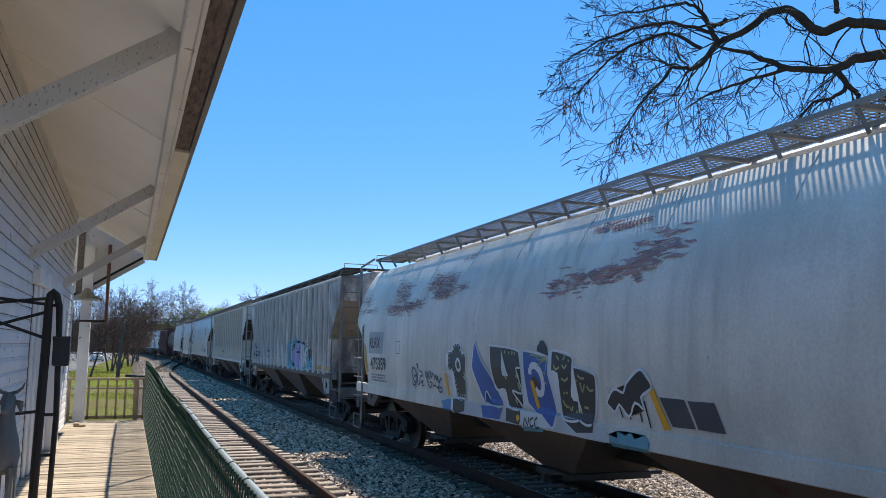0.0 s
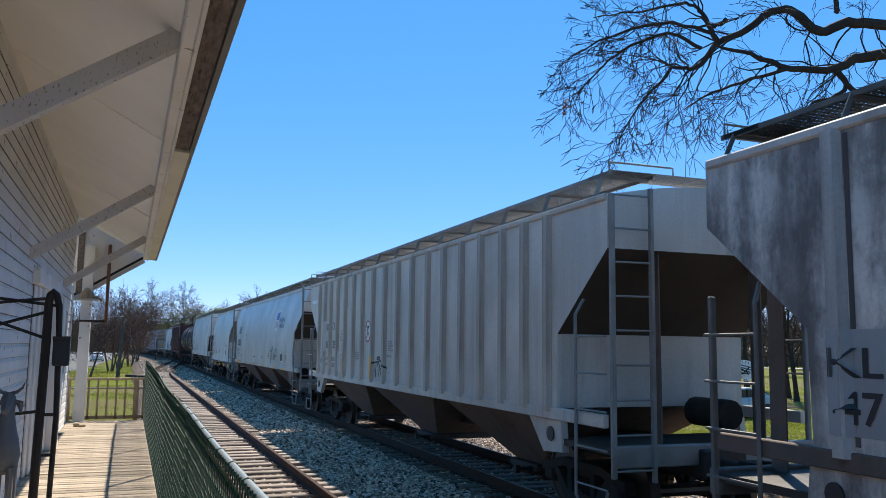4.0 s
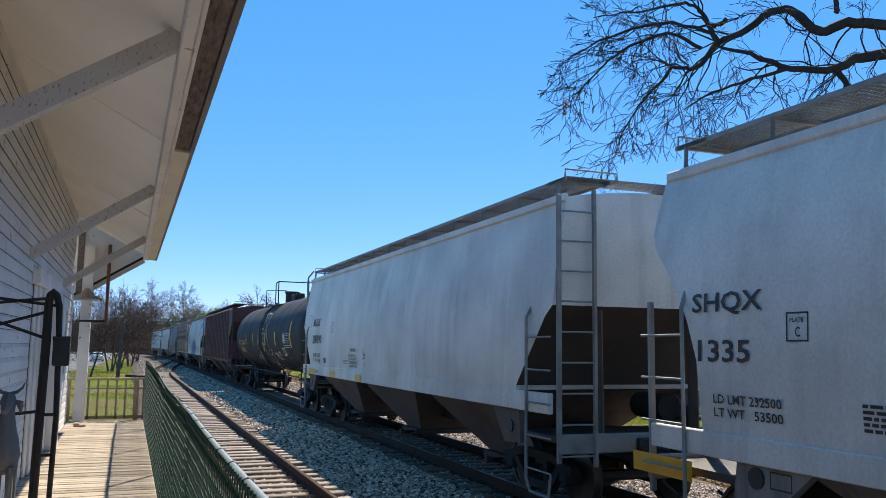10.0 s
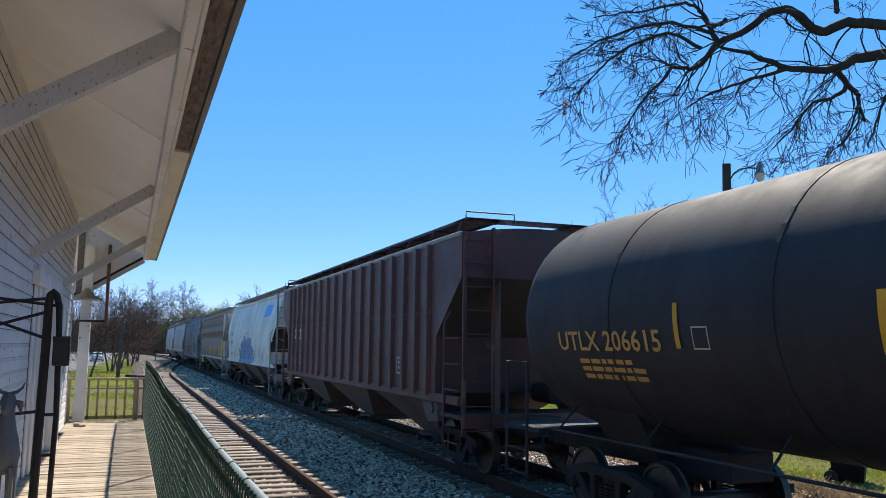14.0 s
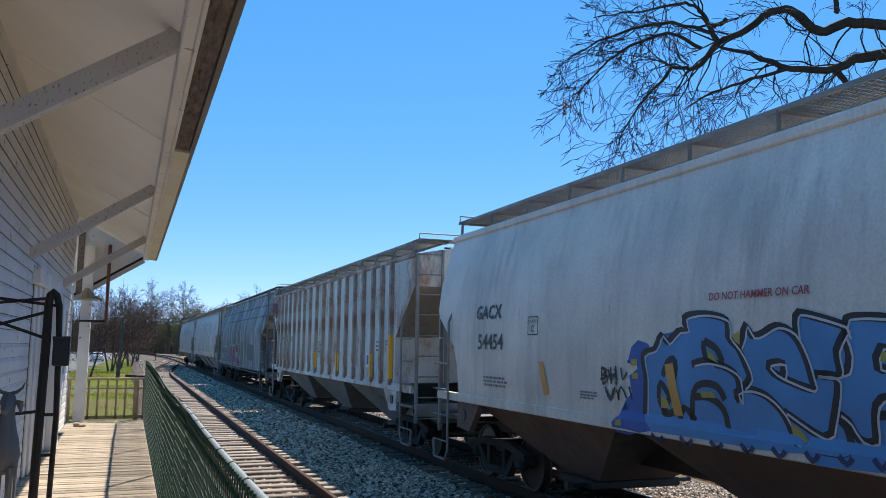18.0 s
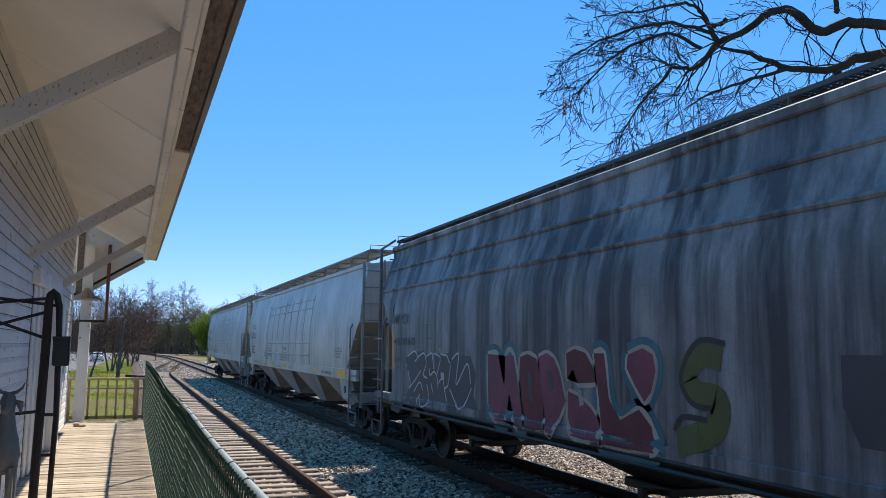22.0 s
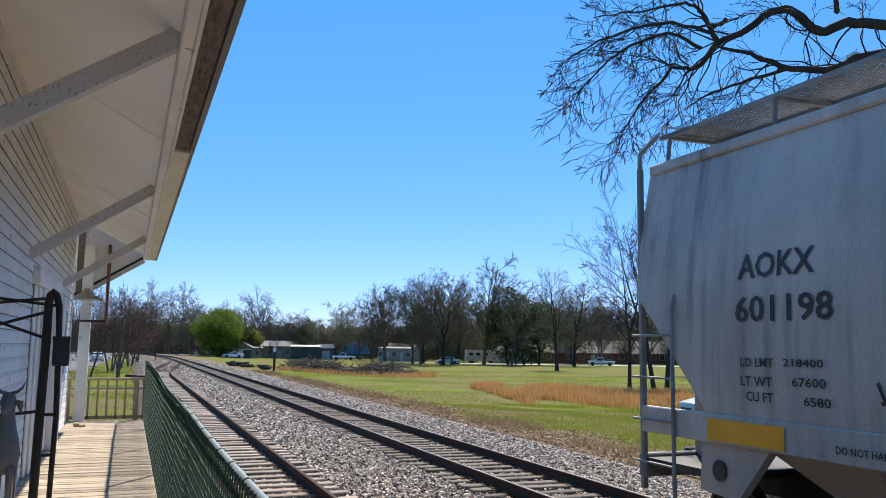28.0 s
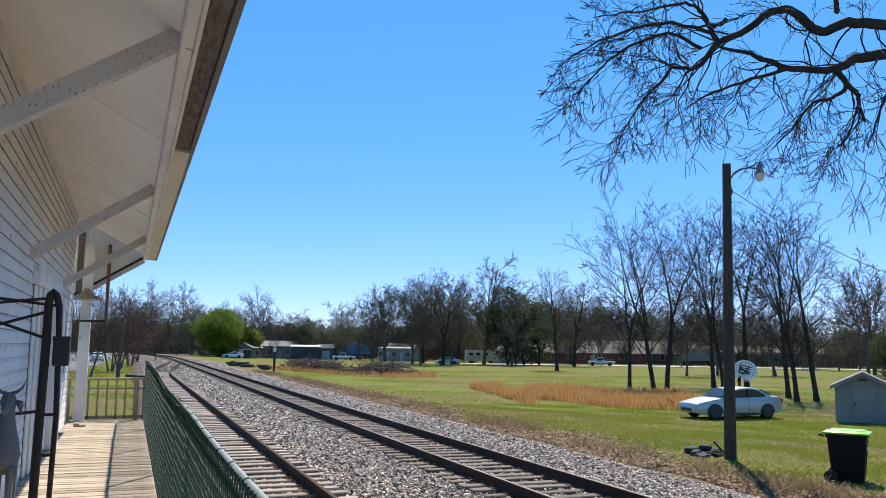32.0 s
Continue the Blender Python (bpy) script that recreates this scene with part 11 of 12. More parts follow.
C9[1].fill([(-1.42, 2.32), (-1.54, 2.27), (-1.47, 2.23), (-1.4, 2.24)], MAT_G_GOLD, lift=0.012)
C9[1].fill([(0.28, 2.46), (0.18, 2.49), (0.18, 2.36), (0.26, 2.4)], MAT_G_GOLD, lift=0.012)
C9[1].fill([(-2.07, 1.98), (-2.22, 2.01), (-2.35, 1.97), (-2.17, 1.95)], MAT_G_GOLD, lift=0.012)
C9[1].fill([(2.02, 2.19), (1.89, 2.2), (1.89, 2.13), (2.02, 2.12)], MAT_G_GOLD, lift=0.012)
C9[1].fill([(1.99, 2.04), (1.87, 2.04), (1.87, 1.97), (1.99, 1.97)], MAT_G_GOLD, lift=0.012)
C9[1].fill([(2.35, 1.48), (2.22, 1.49), (2.22, 1.42), (2.35, 1.41)], MAT_G_GOLD, lift=0.012)
C9[1].fill([(-1.7, 2.36), (-1.77, 2.36), (-1.77, 2.31), (-1.7, 2.31)], MAT_G_GOLD, lift=0.012)
C9[1].fill([(-2.65, 1.96), (-2.7, 1.96), (-2.7, 1.91), (-2.65, 1.91)], MAT_G_GOLD, lift=0.012)
C9[1].fill([(1.37, 2.15), (1.22, 2.16), (1.07, 1.62), (1.22, 1.62)], MAT_ORANGE, lift=0.014)
C9[1].fill([(-1.56, 2.11), (-1.65, 2.11), (-1.82, 1.65), (-1.71, 1.65)], MAT_ORANGE, lift=0.014)
C9[1].strokes([[(2.63, 2.08), (2.54, 1.97), (2.68, 1.94)], [(2.5, 2.06), (2.45, 1.94)], [(2.36, 2.08), (2.32, 1.94)], [(2.5, 1.99), (2.32, 2.01)], [(2.23, 2.09), (2.19, 1.95), (2.1, 2.04)], [(2.58, 1.85), (2.45, 1.72), (2.36, 1.86)], [(2.31, 1.73), (2.23, 1.87), (2.12, 1.74)], [(2.06, 1.88), (2.01, 1.74)]], 0.03, MAT_BLACK, lift=0.01)
C9[1].strokes([[(1.62, 1.39), (1.5, 1.31), (1.41, 1.38)]], 0.05, MAT_NAVY, lift=0.01)
C9[1].strokes([[(1.11, 1.41), (1.0, 1.33), (0.91, 1.4)]], 0.05, MAT_NAVY, lift=0.01)
C9[1].strokes([[(0.63, 1.42), (0.53, 1.35), (0.45, 1.41)]], 0.05, MAT_NAVY, lift=0.01)
C9[1].strokes([[(0.19, 1.44), (0.09, 1.36), (0.02, 1.43)]], 0.05, MAT_NAVY, lift=0.01)
C9[1].strokes([[(-0.22, 1.45), (-0.31, 1.38), (-0.38, 1.44)]], 0.05, MAT_NAVY, lift=0.01)
C9[1].strokes([[(-0.61, 1.46), (-0.69, 1.39), (-0.76, 1.45)]], 0.05, MAT_NAVY, lift=0.01)
C9[1].strokes([[(-0.97, 1.47), (-1.05, 1.41), (-1.11, 1.47)]], 0.05, MAT_NAVY, lift=0.01)
C9[1].strokes([[(-1.31, 1.49), (-1.38, 1.42), (-1.44, 1.48)]], 0.05, MAT_NAVY, lift=0.01)
C9[1].strokes([[(-1.63, 1.5), (-1.69, 1.43), (-1.75, 1.49)]], 0.05, MAT_NAVY, lift=0.01)
C9[1].strokes([[(-1.92, 1.51), (-1.99, 1.44), (-2.04, 1.5)]], 0.05, MAT_NAVY, lift=0.01)
C9[1].strokes([[(-2.21, 1.51), (-2.27, 1.45), (-2.32, 1.51)]], 0.05, MAT_NAVY, lift=0.01)
C9[1].strokes([[(-2.47, 1.52), (-2.53, 1.46), (-2.58, 1.52)]], 0.05, MAT_NAVY, lift=0.01)

# rusty ribbed car
C10[1].letter("GP", 6.57, 6.1, 2.850, 3.040, MAT_BLACK)
C10[1].letter("PX", 5.77, 5.28, 2.830, 3.020, MAT_BLACK)
C10[1].letter("92", 6.52, 6.12, 2.430, 2.620, MAT_BLACK)
C10[1].letter("03", 5.73, 5.33, 2.430, 2.620, MAT_BLACK)
C10[1].letter("1", 4.78, 4.6, 2.420, 2.630, MAT_BLACK)
C10[1].plate(3.92, 3.63, 2.79, 3.05, MAT_WHITE)
C10[1].outline(3.91, 3.64, 2.79, 3.04, 0.015, MAT_BLACK)
C10[1].letter("PLATE", 3.85, 3.7, 2.960, 2.990, MAT_BLACK)
C10[1].letter("C", 3.81, 3.74, 2.830, 2.920, MAT_BLACK)
C10[1].plate(7.67, 7.52, 1.60, 2.56, MAT_YELLOW, lift=0.012, name="reflector")
C10[1].plate(5.24, 5.09, 1.60, 2.10, MAT_YELLOW, lift=0.012, name="reflector")
C10[1].plate(2.58, 2.41, 1.56, 2.09, MAT_YELLOW, lift=0.012, name="reflector")
C10[1].plate(0.6, 0.43, 1.57, 2.08, MAT_YELLOW, lift=0.012, name="reflector")
C10[1].bars(6.5, 2.11, 0.37, 3, 0.053, MAT_FADED, seed=281)
C10[1].bars(5.71, 2.12, 0.45, 3, 0.049, MAT_FADED, seed=282)
C10[1].letter("CAUTION: DO NOT", 0.31, -0.39, 2.360, 2.420, MAT_BLACK)
C10[1].letter("USE STEAM", 0.32, -0.14, 2.280, 2.350, MAT_BLACK)
C10[1].letter("BOILING", 0.32, -0.01, 2.190, 2.260, MAT_BLACK)
C10[1].letter("WATER OR SHARP", 0.32, -0.39, 2.106, 2.194, MAT_BLACK)
C10[1].letter("OBJECTS TO", 0.32, -0.17, 2.033, 2.117, MAT_BLACK)
C10[1].letter("CLEAN", 0.32, 0.08, 1.950, 2.030, MAT_BLACK)
C10[1].outline(7.31, 6.9, 1.72, 1.98, 0.015, MAT_BLACK)
C10[1].plate(-5.33, -5.82, 1.80, 2.12, MAT_WHITE, name="placard")
C10[1].plate(-5.4, -5.56, 1.85, 2.08, MAT_EMBLEM_BLUE, lift=0.01, name="placard_print")
C10[1].plate(-5.61, -5.77, 1.86, 2.08, MAT_EMBLEM_BLUE, lift=0.01, name="placard_print")
C10[1].bars(-6.2, 2.37, 0.38, 3, 0.055, MAT_FADED, seed=293)
C10[1].bars(-6.94, 2.39, 0.34, 2, 0.041, MAT_FADED, seed=294)
C10[1].plate(0.5, 0.38, 1.62, 2.11, MAT_YELLOW, lift=0.012, name="reflector")
C10[1].plate(-2.42, -2.54, 1.60, 2.10, MAT_YELLOW, lift=0.012, name="reflector")
C10[1].plate(-5.88, -6.03, 1.58, 2.12, MAT_YELLOW, lift=0.012, name="reflector")
C10[1].plate(-7.42, -7.57, 1.58, 2.56, MAT_YELLOW, lift=0.012, name="reflector")
C10[1].strokes([[(-2.98, 2.06), (-2.86, 1.82), (-3.24, 1.88), (-3.16, 2.11), (-2.98, 2.06)], [(-2.91, 1.75), (-3.32, 1.6)], [(-3.82, 2.08), (-3.71, 1.94), (-4.01, 1.98)], [(-4.05, 2.04), (-4.27, 1.78)]], 0.04, MAT_G_PALE)
C10[1].scuffs(9.01, 7.79, 3.44, 4.06, 110, MAT_G_MAROON, 40, 0.45, 0.16, "sprayed_smear")
C10[1].scuffs(9.01, 7.79, 3.44, 4.06, 40, MAT_RUST_SMEAR, 41, 0.3, 0.1, "sprayed_smear")
C10[1].strokes([[(8.27, 3.26), (8.13, 2.99)], [(8.08, 3.24), (8.05, 3.03), (7.89, 2.82)], [(7.94, 3.28), (7.84, 2.91), (7.79, 2.76)]], 0.09, MAT_G_MAROON)
C10[1].plate(7.25, 6.97, 1.83, 1.95, MAT_RUST_SMEAR)

# blackened car
C11[1].letter("MWCX", 8.15, 7.14, 2.770, 3.000, MAT_BLACK, lift=0.03)
C11[1].letter("480060", 8.15, 6.71, 2.330, 2.490, MAT_BLACK, lift=0.03)
C11[1].fill([(8.4, 2.79), (8.27, 2.79), (8.13, 1.83), (8.27, 1.81)], MAT_ORANGE)
C11[1].outline(6.13, 5.84, 2.45, 2.73, 0.015, MAT_BLACK)
C11[1].letter("PLATE", 6.07, 5.88, 2.640, 2.680, MAT_BLACK, lift=0.03)
C11[1].letter("C", 6.02, 5.93, 2.500, 2.590, MAT_BLACK, lift=0.03)
C11[1].letter("LD LMT", 8.04, 7.66, 1.980, 2.060, MAT_BLACK, lift=0.03)
C11[1].letter("LT WT", 8.04, 7.71, 1.810, 1.890, MAT_BLACK, lift=0.03)
C11[1].outline(8.19, 7.93, 1.26, 1.46, 0.015, MAT_FADED)
C11[1].strokes([[(3.11, 2.2), (2.7, 2.19), (2.45, 1.68), (2.43, 2.18), (2.13, 2.19), (1.77, 1.17), (2.06, 1.16), (2.29, 1.62), (2.4, 1.18), (2.72, 1.17), (3.06, 1.41), (3.11, 2.2)]], 0.26, MAT_G_TEAL, lift=0.005)
C11[1].strokes([[(3.11, 2.2), (2.7, 2.19), (2.45, 1.68), (2.43, 2.18), (2.13, 2.19), (1.77, 1.17), (2.06, 1.16), (2.29, 1.62), (2.4, 1.18), (2.72, 1.17), (3.06, 1.41), (3.11, 2.2)]], 0.085, MAT_CREAM2, lift=0.008)
C11[1].fill([(3.11, 2.2), (2.7, 2.19), (2.45, 1.68), (2.43, 2.18), (2.13, 2.19), (1.77, 1.17), (2.06, 1.16), (2.29, 1.62), (2.4, 1.18), (2.72, 1.17), (3.06, 1.41)], MAT_G_CRIMSON, lift=0.011)
C11[1].strokes([[(1.92, 2.17), (1.67, 2.22), (1.4, 2.16), (1.27, 1.96), (1.19, 1.56), (1.15, 1.18), (1.49, 1.15), (1.73, 1.17), (1.85, 1.51), (1.93, 1.93), (1.92, 2.17)]], 0.085, MAT_CREAM2, lift=0.008)
C11[1].fill([(1.92, 2.17), (1.67, 2.22), (1.4, 2.16), (1.27, 1.96), (1.19, 1.56), (1.15, 1.18), (1.49, 1.15), (1.73, 1.17), (1.85, 1.51), (1.93, 1.93)], MAT_G_MAROON, lift=0.011)
C11[1].strokes([[(1.32, 2.18), (1.08, 2.24), (0.86, 2.17), (0.7, 1.98), (0.6, 1.74), (0.54, 1.62), (0.9, 1.16), (1.07, 1.16), (1.19, 1.56), (1.27, 1.91), (1.32, 2.18)]], 0.085, MAT_CREAM2, lift=0.008)
C11[1].fill([(1.32, 2.18), (1.08, 2.24), (0.86, 2.17), (0.7, 1.98), (0.6, 1.74), (0.54, 1.62), (0.9, 1.16), (1.07, 1.16), (1.19, 1.56), (1.27, 1.91)], MAT_G_CRIMSON, lift=0.011)
C11[1].strokes([[(0.52, 2.24), (0.29, 2.3), (0.02, 2.25), (-0.17, 2.06), (-0.22, 1.89), (0.22, 1.86), (0.34, 2.04), (0.5, 1.91), (0.51, 2.09), (0.52, 2.24)]], 0.085, MAT_CREAM2, lift=0.008)
C11[1].fill([(0.52, 2.24), (0.29, 2.3), (0.02, 2.25), (-0.17, 2.06), (-0.22, 1.89), (0.22, 1.86), (0.34, 2.04), (0.5, 1.91), (0.51, 2.09)], MAT_G_MAROON, lift=0.011)
C11[1].strokes([[(0.47, 1.75), (0.17, 1.69), (-0.12, 1.56), (-0.28, 1.43), (-0.35, 1.18), (0.07, 1.17), (0.37, 1.19), (0.49, 1.42), (0.47, 1.75)]], 0.085, MAT_CREAM2, lift=0.008)
C11[1].fill([(0.47, 1.75), (0.17, 1.69), (-0.12, 1.56), (-0.28, 1.43), (-0.35, 1.18), (0.07, 1.17), (0.37, 1.19), (0.49, 1.42)], MAT_G_CRIMSON, lift=0.011)
C11[1].strokes([[(-0.18, 2.25), (-0.42, 2.25), (-0.52, 1.71), (-0.76, 1.48), (-1.15, 1.63), (-1.39, 1.46), (-1.45, 1.18), (-0.37, 1.16), (-0.29, 1.69), (-0.18, 2.25)]], 0.26, MAT_G_TEAL, lift=0.005)
C11[1].strokes([[(-0.18, 2.25), (-0.42, 2.25), (-0.52, 1.71), (-0.76, 1.48), (-1.15, 1.63), (-1.39, 1.46), (-1.45, 1.18), (-0.37, 1.16), (-0.29, 1.69), (-0.18, 2.25)]], 0.085, MAT_CREAM2, lift=0.008)
C11[1].fill([(-0.18, 2.25), (-0.42, 2.25), (-0.52, 1.71), (-0.76, 1.48), (-1.15, 1.63), (-1.39, 1.46), (-1.45, 1.18), (-0.37, 1.16), (-0.29, 1.69)], MAT_G_MAROON, lift=0.011)
C11[1].strokes([[(-0.94, 2.24), (-1.23, 2.32), (-1.43, 2.25), (-1.48, 2.08), (-1.39, 1.84), (-1.26, 1.72), (-1.08, 1.89), (-0.91, 2.09), (-0.94, 2.24)]], 0.26, MAT_G_TEAL, lift=0.005)
C11[1].strokes([[(-0.94, 2.24), (-1.23, 2.32), (-1.43, 2.25), (-1.48, 2.08), (-1.39, 1.84), (-1.26, 1.72), (-1.08, 1.89), (-0.91, 2.09), (-0.94, 2.24)]], 0.085, MAT_CREAM2, lift=0.008)
C11[1].fill([(-0.94, 2.24), (-1.23, 2.32), (-1.43, 2.25), (-1.48, 2.08), (-1.39, 1.84), (-1.26, 1.72), (-1.08, 1.89), (-0.91, 2.09)], MAT_G_CRIMSON, lift=0.011)
C11[1].fill([(1.67, 1.94), (1.56, 1.97), (1.48, 1.54), (1.59, 1.51)], MAT_SOOT_PANEL, lift=0.014)
C11[1].fill([(1.05, 1.99), (0.95, 2.01), (0.86, 1.76), (0.98, 1.71)], MAT_SOOT_PANEL, lift=0.014)
C11[1].fill([(0.21, 1.76), (0.13, 1.79), (0.06, 1.6), (0.17, 1.57)], MAT_CREAM2, lift=0.014)
C11[1].fill([(7.35, 2.09), (6.76, 2.24), (6.62, 2.19), (6.21, 2.23), (6.1, 2.15), (5.71, 2.19), (5.28, 2.18), (4.75, 2.19), (4.8, 1.3), (6.11, 1.17), (6.69, 1.17), (7.4, 1.17), (7.3, 1.31), (7.08, 1.49), (7.17, 1.72), (7.33, 1.89)], MAT_SOOT_PANEL, lift=0.004, label='black sprayed tag')
C11[1].fill([(6.57, 2.09), (6.21, 2.16), (6.09, 1.95), (6.23, 1.79), (6.02, 1.63), (5.86, 1.28), (6.26, 1.16), (6.44, 1.35), (6.61, 1.15), (6.99, 1.13), (7.02, 1.45), (6.75, 1.62), (6.38, 1.82), (6.7, 1.92)], MAT_BLACK, lift=0.008)
C11[1].fill([(6.01, 2.11), (5.75, 2.16), (5.63, 1.9), (5.7, 1.87), (5.85, 1.77), (5.89, 1.87), (5.99, 1.96)], MAT_BLACK, lift=0.008)
C11[1].fill([(5.64, 2.15), (5.31, 2.1), (5.48, 1.76), (5.6, 1.84), (5.6, 1.93)], MAT_BLACK, lift=0.008)
C11[1].fill([(5.25, 2.11), (4.88, 2.15), (4.8, 2.02), (4.86, 1.72), (5.05, 1.59), (5.09, 1.83), (5.26, 1.84)], MAT_BLACK, lift=0.008)
C11[1].strokes([[(7.23, 2.1), (6.76, 2.21), (6.59, 2.09), (6.76, 2.0)], [(6.57, 2.09), (6.21, 2.18), (6.08, 2.05), (6.07, 1.95), (6.23, 1.76), (6.01, 1.7)], [(6.05, 2.12), (5.72, 2.17), (5.65, 1.88)], [(5.74, 2.17), (5.61, 1.88), (5.64, 2.17)], [(5.65, 2.18), (5.3, 2.11), (5.38, 1.9), (5.48, 1.76)], [(5.88, 1.89), (5.84, 1.76), (5.6, 1.84), (5.43, 1.71), (5.39, 1.53)], [(7.11, 1.45), (6.75, 1.62), (6.38, 1.83)], [(6.79, 1.39), (6.59, 1.54), (6.39, 1.6), (6.26, 1.45)], [(6.57, 1.15), (6.48, 1.32), (6.42, 1.36), (6.29, 1.14), (5.86, 1.24), (5.88, 1.35), (6.02, 1.58)], [(5.36, 1.62), (5.27, 1.7), (5.13, 1.71), (5.05, 1.54), (4.93, 1.32)], [(5.05, 1.56), (4.89, 1.6), (4.8, 1.81), (4.76, 1.98)], [(5.28, 2.17), (4.94, 2.14), (4.86, 2.06), (4.76, 2.0)], [(7.33, 1.95), (7.28, 1.88)], [(7.19, 1.81), (7.04, 1.59), (7.02, 1.51)], [(5.78, 1.62), (5.67, 1.45)]], 0.032, MAT_G_PALE, lift=0.011)
C11[1].fill([(5.25, 1.84), (5.08, 1.83), (5.08, 1.7), (5.24, 1.71)], MAT_G_PALE, lift=0.012)
C11[1].fill([(5.37, 2.28), (5.26, 2.27), (5.26, 2.23), (5.36, 2.23)], MAT_ORANGE, lift=0.012)
C11[1].fill([(4.75, 2.19), (3.83, 2.15), (3.6, 1.86), (3.7, 1.5), (3.5, 1.29), (4.8, 1.2)], MAT_SOOT_PANEL, lift=0.004)
C11[1].strokes([[(4.69, 2.08), (4.37, 2.18), (4.47, 1.65), (3.97, 2.02), (3.81, 1.69)], [(4.79, 1.55), (4.26, 1.24), (3.77, 1.61)]], 0.032, MAT_G_PALE, lift=0.011)
C11[1].fill([(-4.03, 2.28), (-5.2, 2.29), (-6.04, 2.29), (-6.37, 2.17), (-6.43, 1.84), (-6.24, 1.61), (-5.7, 1.52), (-4.19, 1.56), (-4.03, 1.87)], MAT_SOOT_PANEL, lift=0.005, label='black sprayed tag')
C11[1].fill([(-5.24, 2.24), (-5.59, 2.24), (-5.73, 2.06), (-5.58, 1.8), (-5.32, 1.85)], MAT_G_OLIVE, lift=0.009)
C11[1].strokes([[(-2.58, 2.24), (-2.26, 2.28), (-2.02, 2.04), (-2.18, 1.86), (-2.51, 1.8), (-2.44, 1.54), (-1.86, 1.33)]], 0.3, MAT_G_OLIVE, lift=0.007)
C11[1].strokes([[(-2.63, 2.37), (-2.21, 2.39), (-1.92, 2.03), (-2.09, 1.77), (-2.4, 1.73)], [(-1.8, 1.46), (-1.93, 1.61), (-2.34, 1.61)]], 0.06, MAT_BLACK, lift=0.01)

# streaked four-bay car
C12[1].letter("AOKX", 8.89, 7.91, 3.010, 3.220, MAT_BLACK)
C12[1].letter("602526", 8.97, 7.68, 2.570, 2.830, MAT_BLACK)
C12[1].bars(8.83, 2.16, 1.07, 3, 0.076, MAT_BLACK, seed=325)
C12[1].letter("WARNING", 4.11, 3.57, 2.110, 2.210, MAT_BLACK)
C12[1].bars(4.19, 2.03, 1.01, 4, 0.034, MAT_BLACK, seed=327)
C12[1].letter("WARNING", 0.28, -0.26, 2.110, 2.220, MAT_BLACK)
C12[1].letter("DO NOT APPLY VIBRATOR", 0.39, -0.32, 1.981, 2.039, MAT_BLACK)
C12[1].letter("TO ANY PART OF THE CAR BODY", 0.36, -0.53, 1.897, 1.953, MAT_BLACK)
C12[1].letter("EXCEPT VIBRATOR BRACKETS", 0.36, -0.51, 1.804, 1.866, MAT_BLACK)
C12[1].letter("USE ON LOADED CAR ONLY", 0.34, -0.41, 1.726, 1.784, MAT_BLACK)
C12[1].letter("CLOSE HOPPER SLIDES", 1.28, 0.6, 1.904, 1.966, MAT_BLACK)
C12[1].letter("AND ROOF HATCHES", 1.24, 0.65, 1.813, 1.877, MAT_BLACK)
C12[1].letter("BEFORE CAR IS MOVED", 1.23, 0.57, 1.720, 1.780, MAT_BLACK)
C12[1].bars(5.09, 1.94, 0.68, 3, 0.041, MAT_FADED, seed=336)
C12[1].plate(8.89, 8.41, 1.48, 1.66, MAT_YELLOW, lift=0.012, name="reflector")
C12[1].plate(5.81, 5.27, 1.48, 1.65, MAT_YELLOW, lift=0.012, name="reflector")
C12[1].plate(3.01, 2.49, 1.48, 1.62, MAT_YELLOW, lift=0.012, name="reflector")
C12[1].plate(0.19, -0.34, 1.46, 1.62, MAT_YELLOW, lift=0.012, name="reflector")
C12[1].letter("DO NOT HAMMER ON CAR", 7.8, 6.36, 1.497, 1.583, MAT_BLACK)
C12[1].letter("VENT CAR WHEN UNLOADING", 5.21, 4.08, 1.481, 1.539, MAT_BLACK)
C12[1].letter("VENT CAR WHEN UNLOADING", 1.98, 0.87, 1.461, 1.519, MAT_BLACK)
C12[1].letter("DO NOT HAMMER ON CAR", -0.76, -1.57, 1.481, 1.529, MAT_BLACK)
C12[1].plate(-8.32, -9.29, 1.46, 1.65, MAT_YELLOW, lift=0.012, name="reflector")
C12[1].plate(-5.2, -5.77, 1.52, 1.62, MAT_YELLOW, lift=0.012, name="reflector")
C12[1].letter("DO NOT HAMMER ON CAR", -6.29, -7.72, 1.477, 1.563, MAT_BLACK)
C12[1].bars(-7.94, 2.20, 0.86, 4, 0.046, MAT_FADED, seed=348)

# tail car
C13[1].letter("AOKX", 8.74, 7.78, 2.980, 3.220, MAT_BLACK)
C13[1].letter("601198", 8.76, 7.57, 2.570, 2.820, MAT_BLACK)
C13[1].letter("LD LMT", 8.7, 8.27, 2.160, 2.240, MAT_BLACK)
C13[1].letter("218400", 8.15, 7.69, 2.170, 2.240, MAT_BLACK)
C13[1].letter("LT WT", 8.7, 8.29, 1.980, 2.070, MAT_BLACK)
C13[1].letter("67600", 8.05, 7.67, 2.000, 2.080, MAT_BLACK)
C13[1].letter("CU FT", 8.64, 8.29, 1.840, 1.930, MAT_BLACK)
C13[1].letter("6580", 7.93, 7.63, 1.840, 1.920, MAT_BLACK)
C13[1].plate(9.2, 8.16, 1.43, 1.64, MAT_YELLOW, lift=0.012, name="reflector")
C13[1].letter("DO NOT HAMMER ON CAR", 7.59, 6.57, 1.484, 1.546, MAT_BLACK)
C13[1].plate(5.71, 5.19, 1.48, 1.62, MAT_YELLOW, lift=0.012, name="reflector")
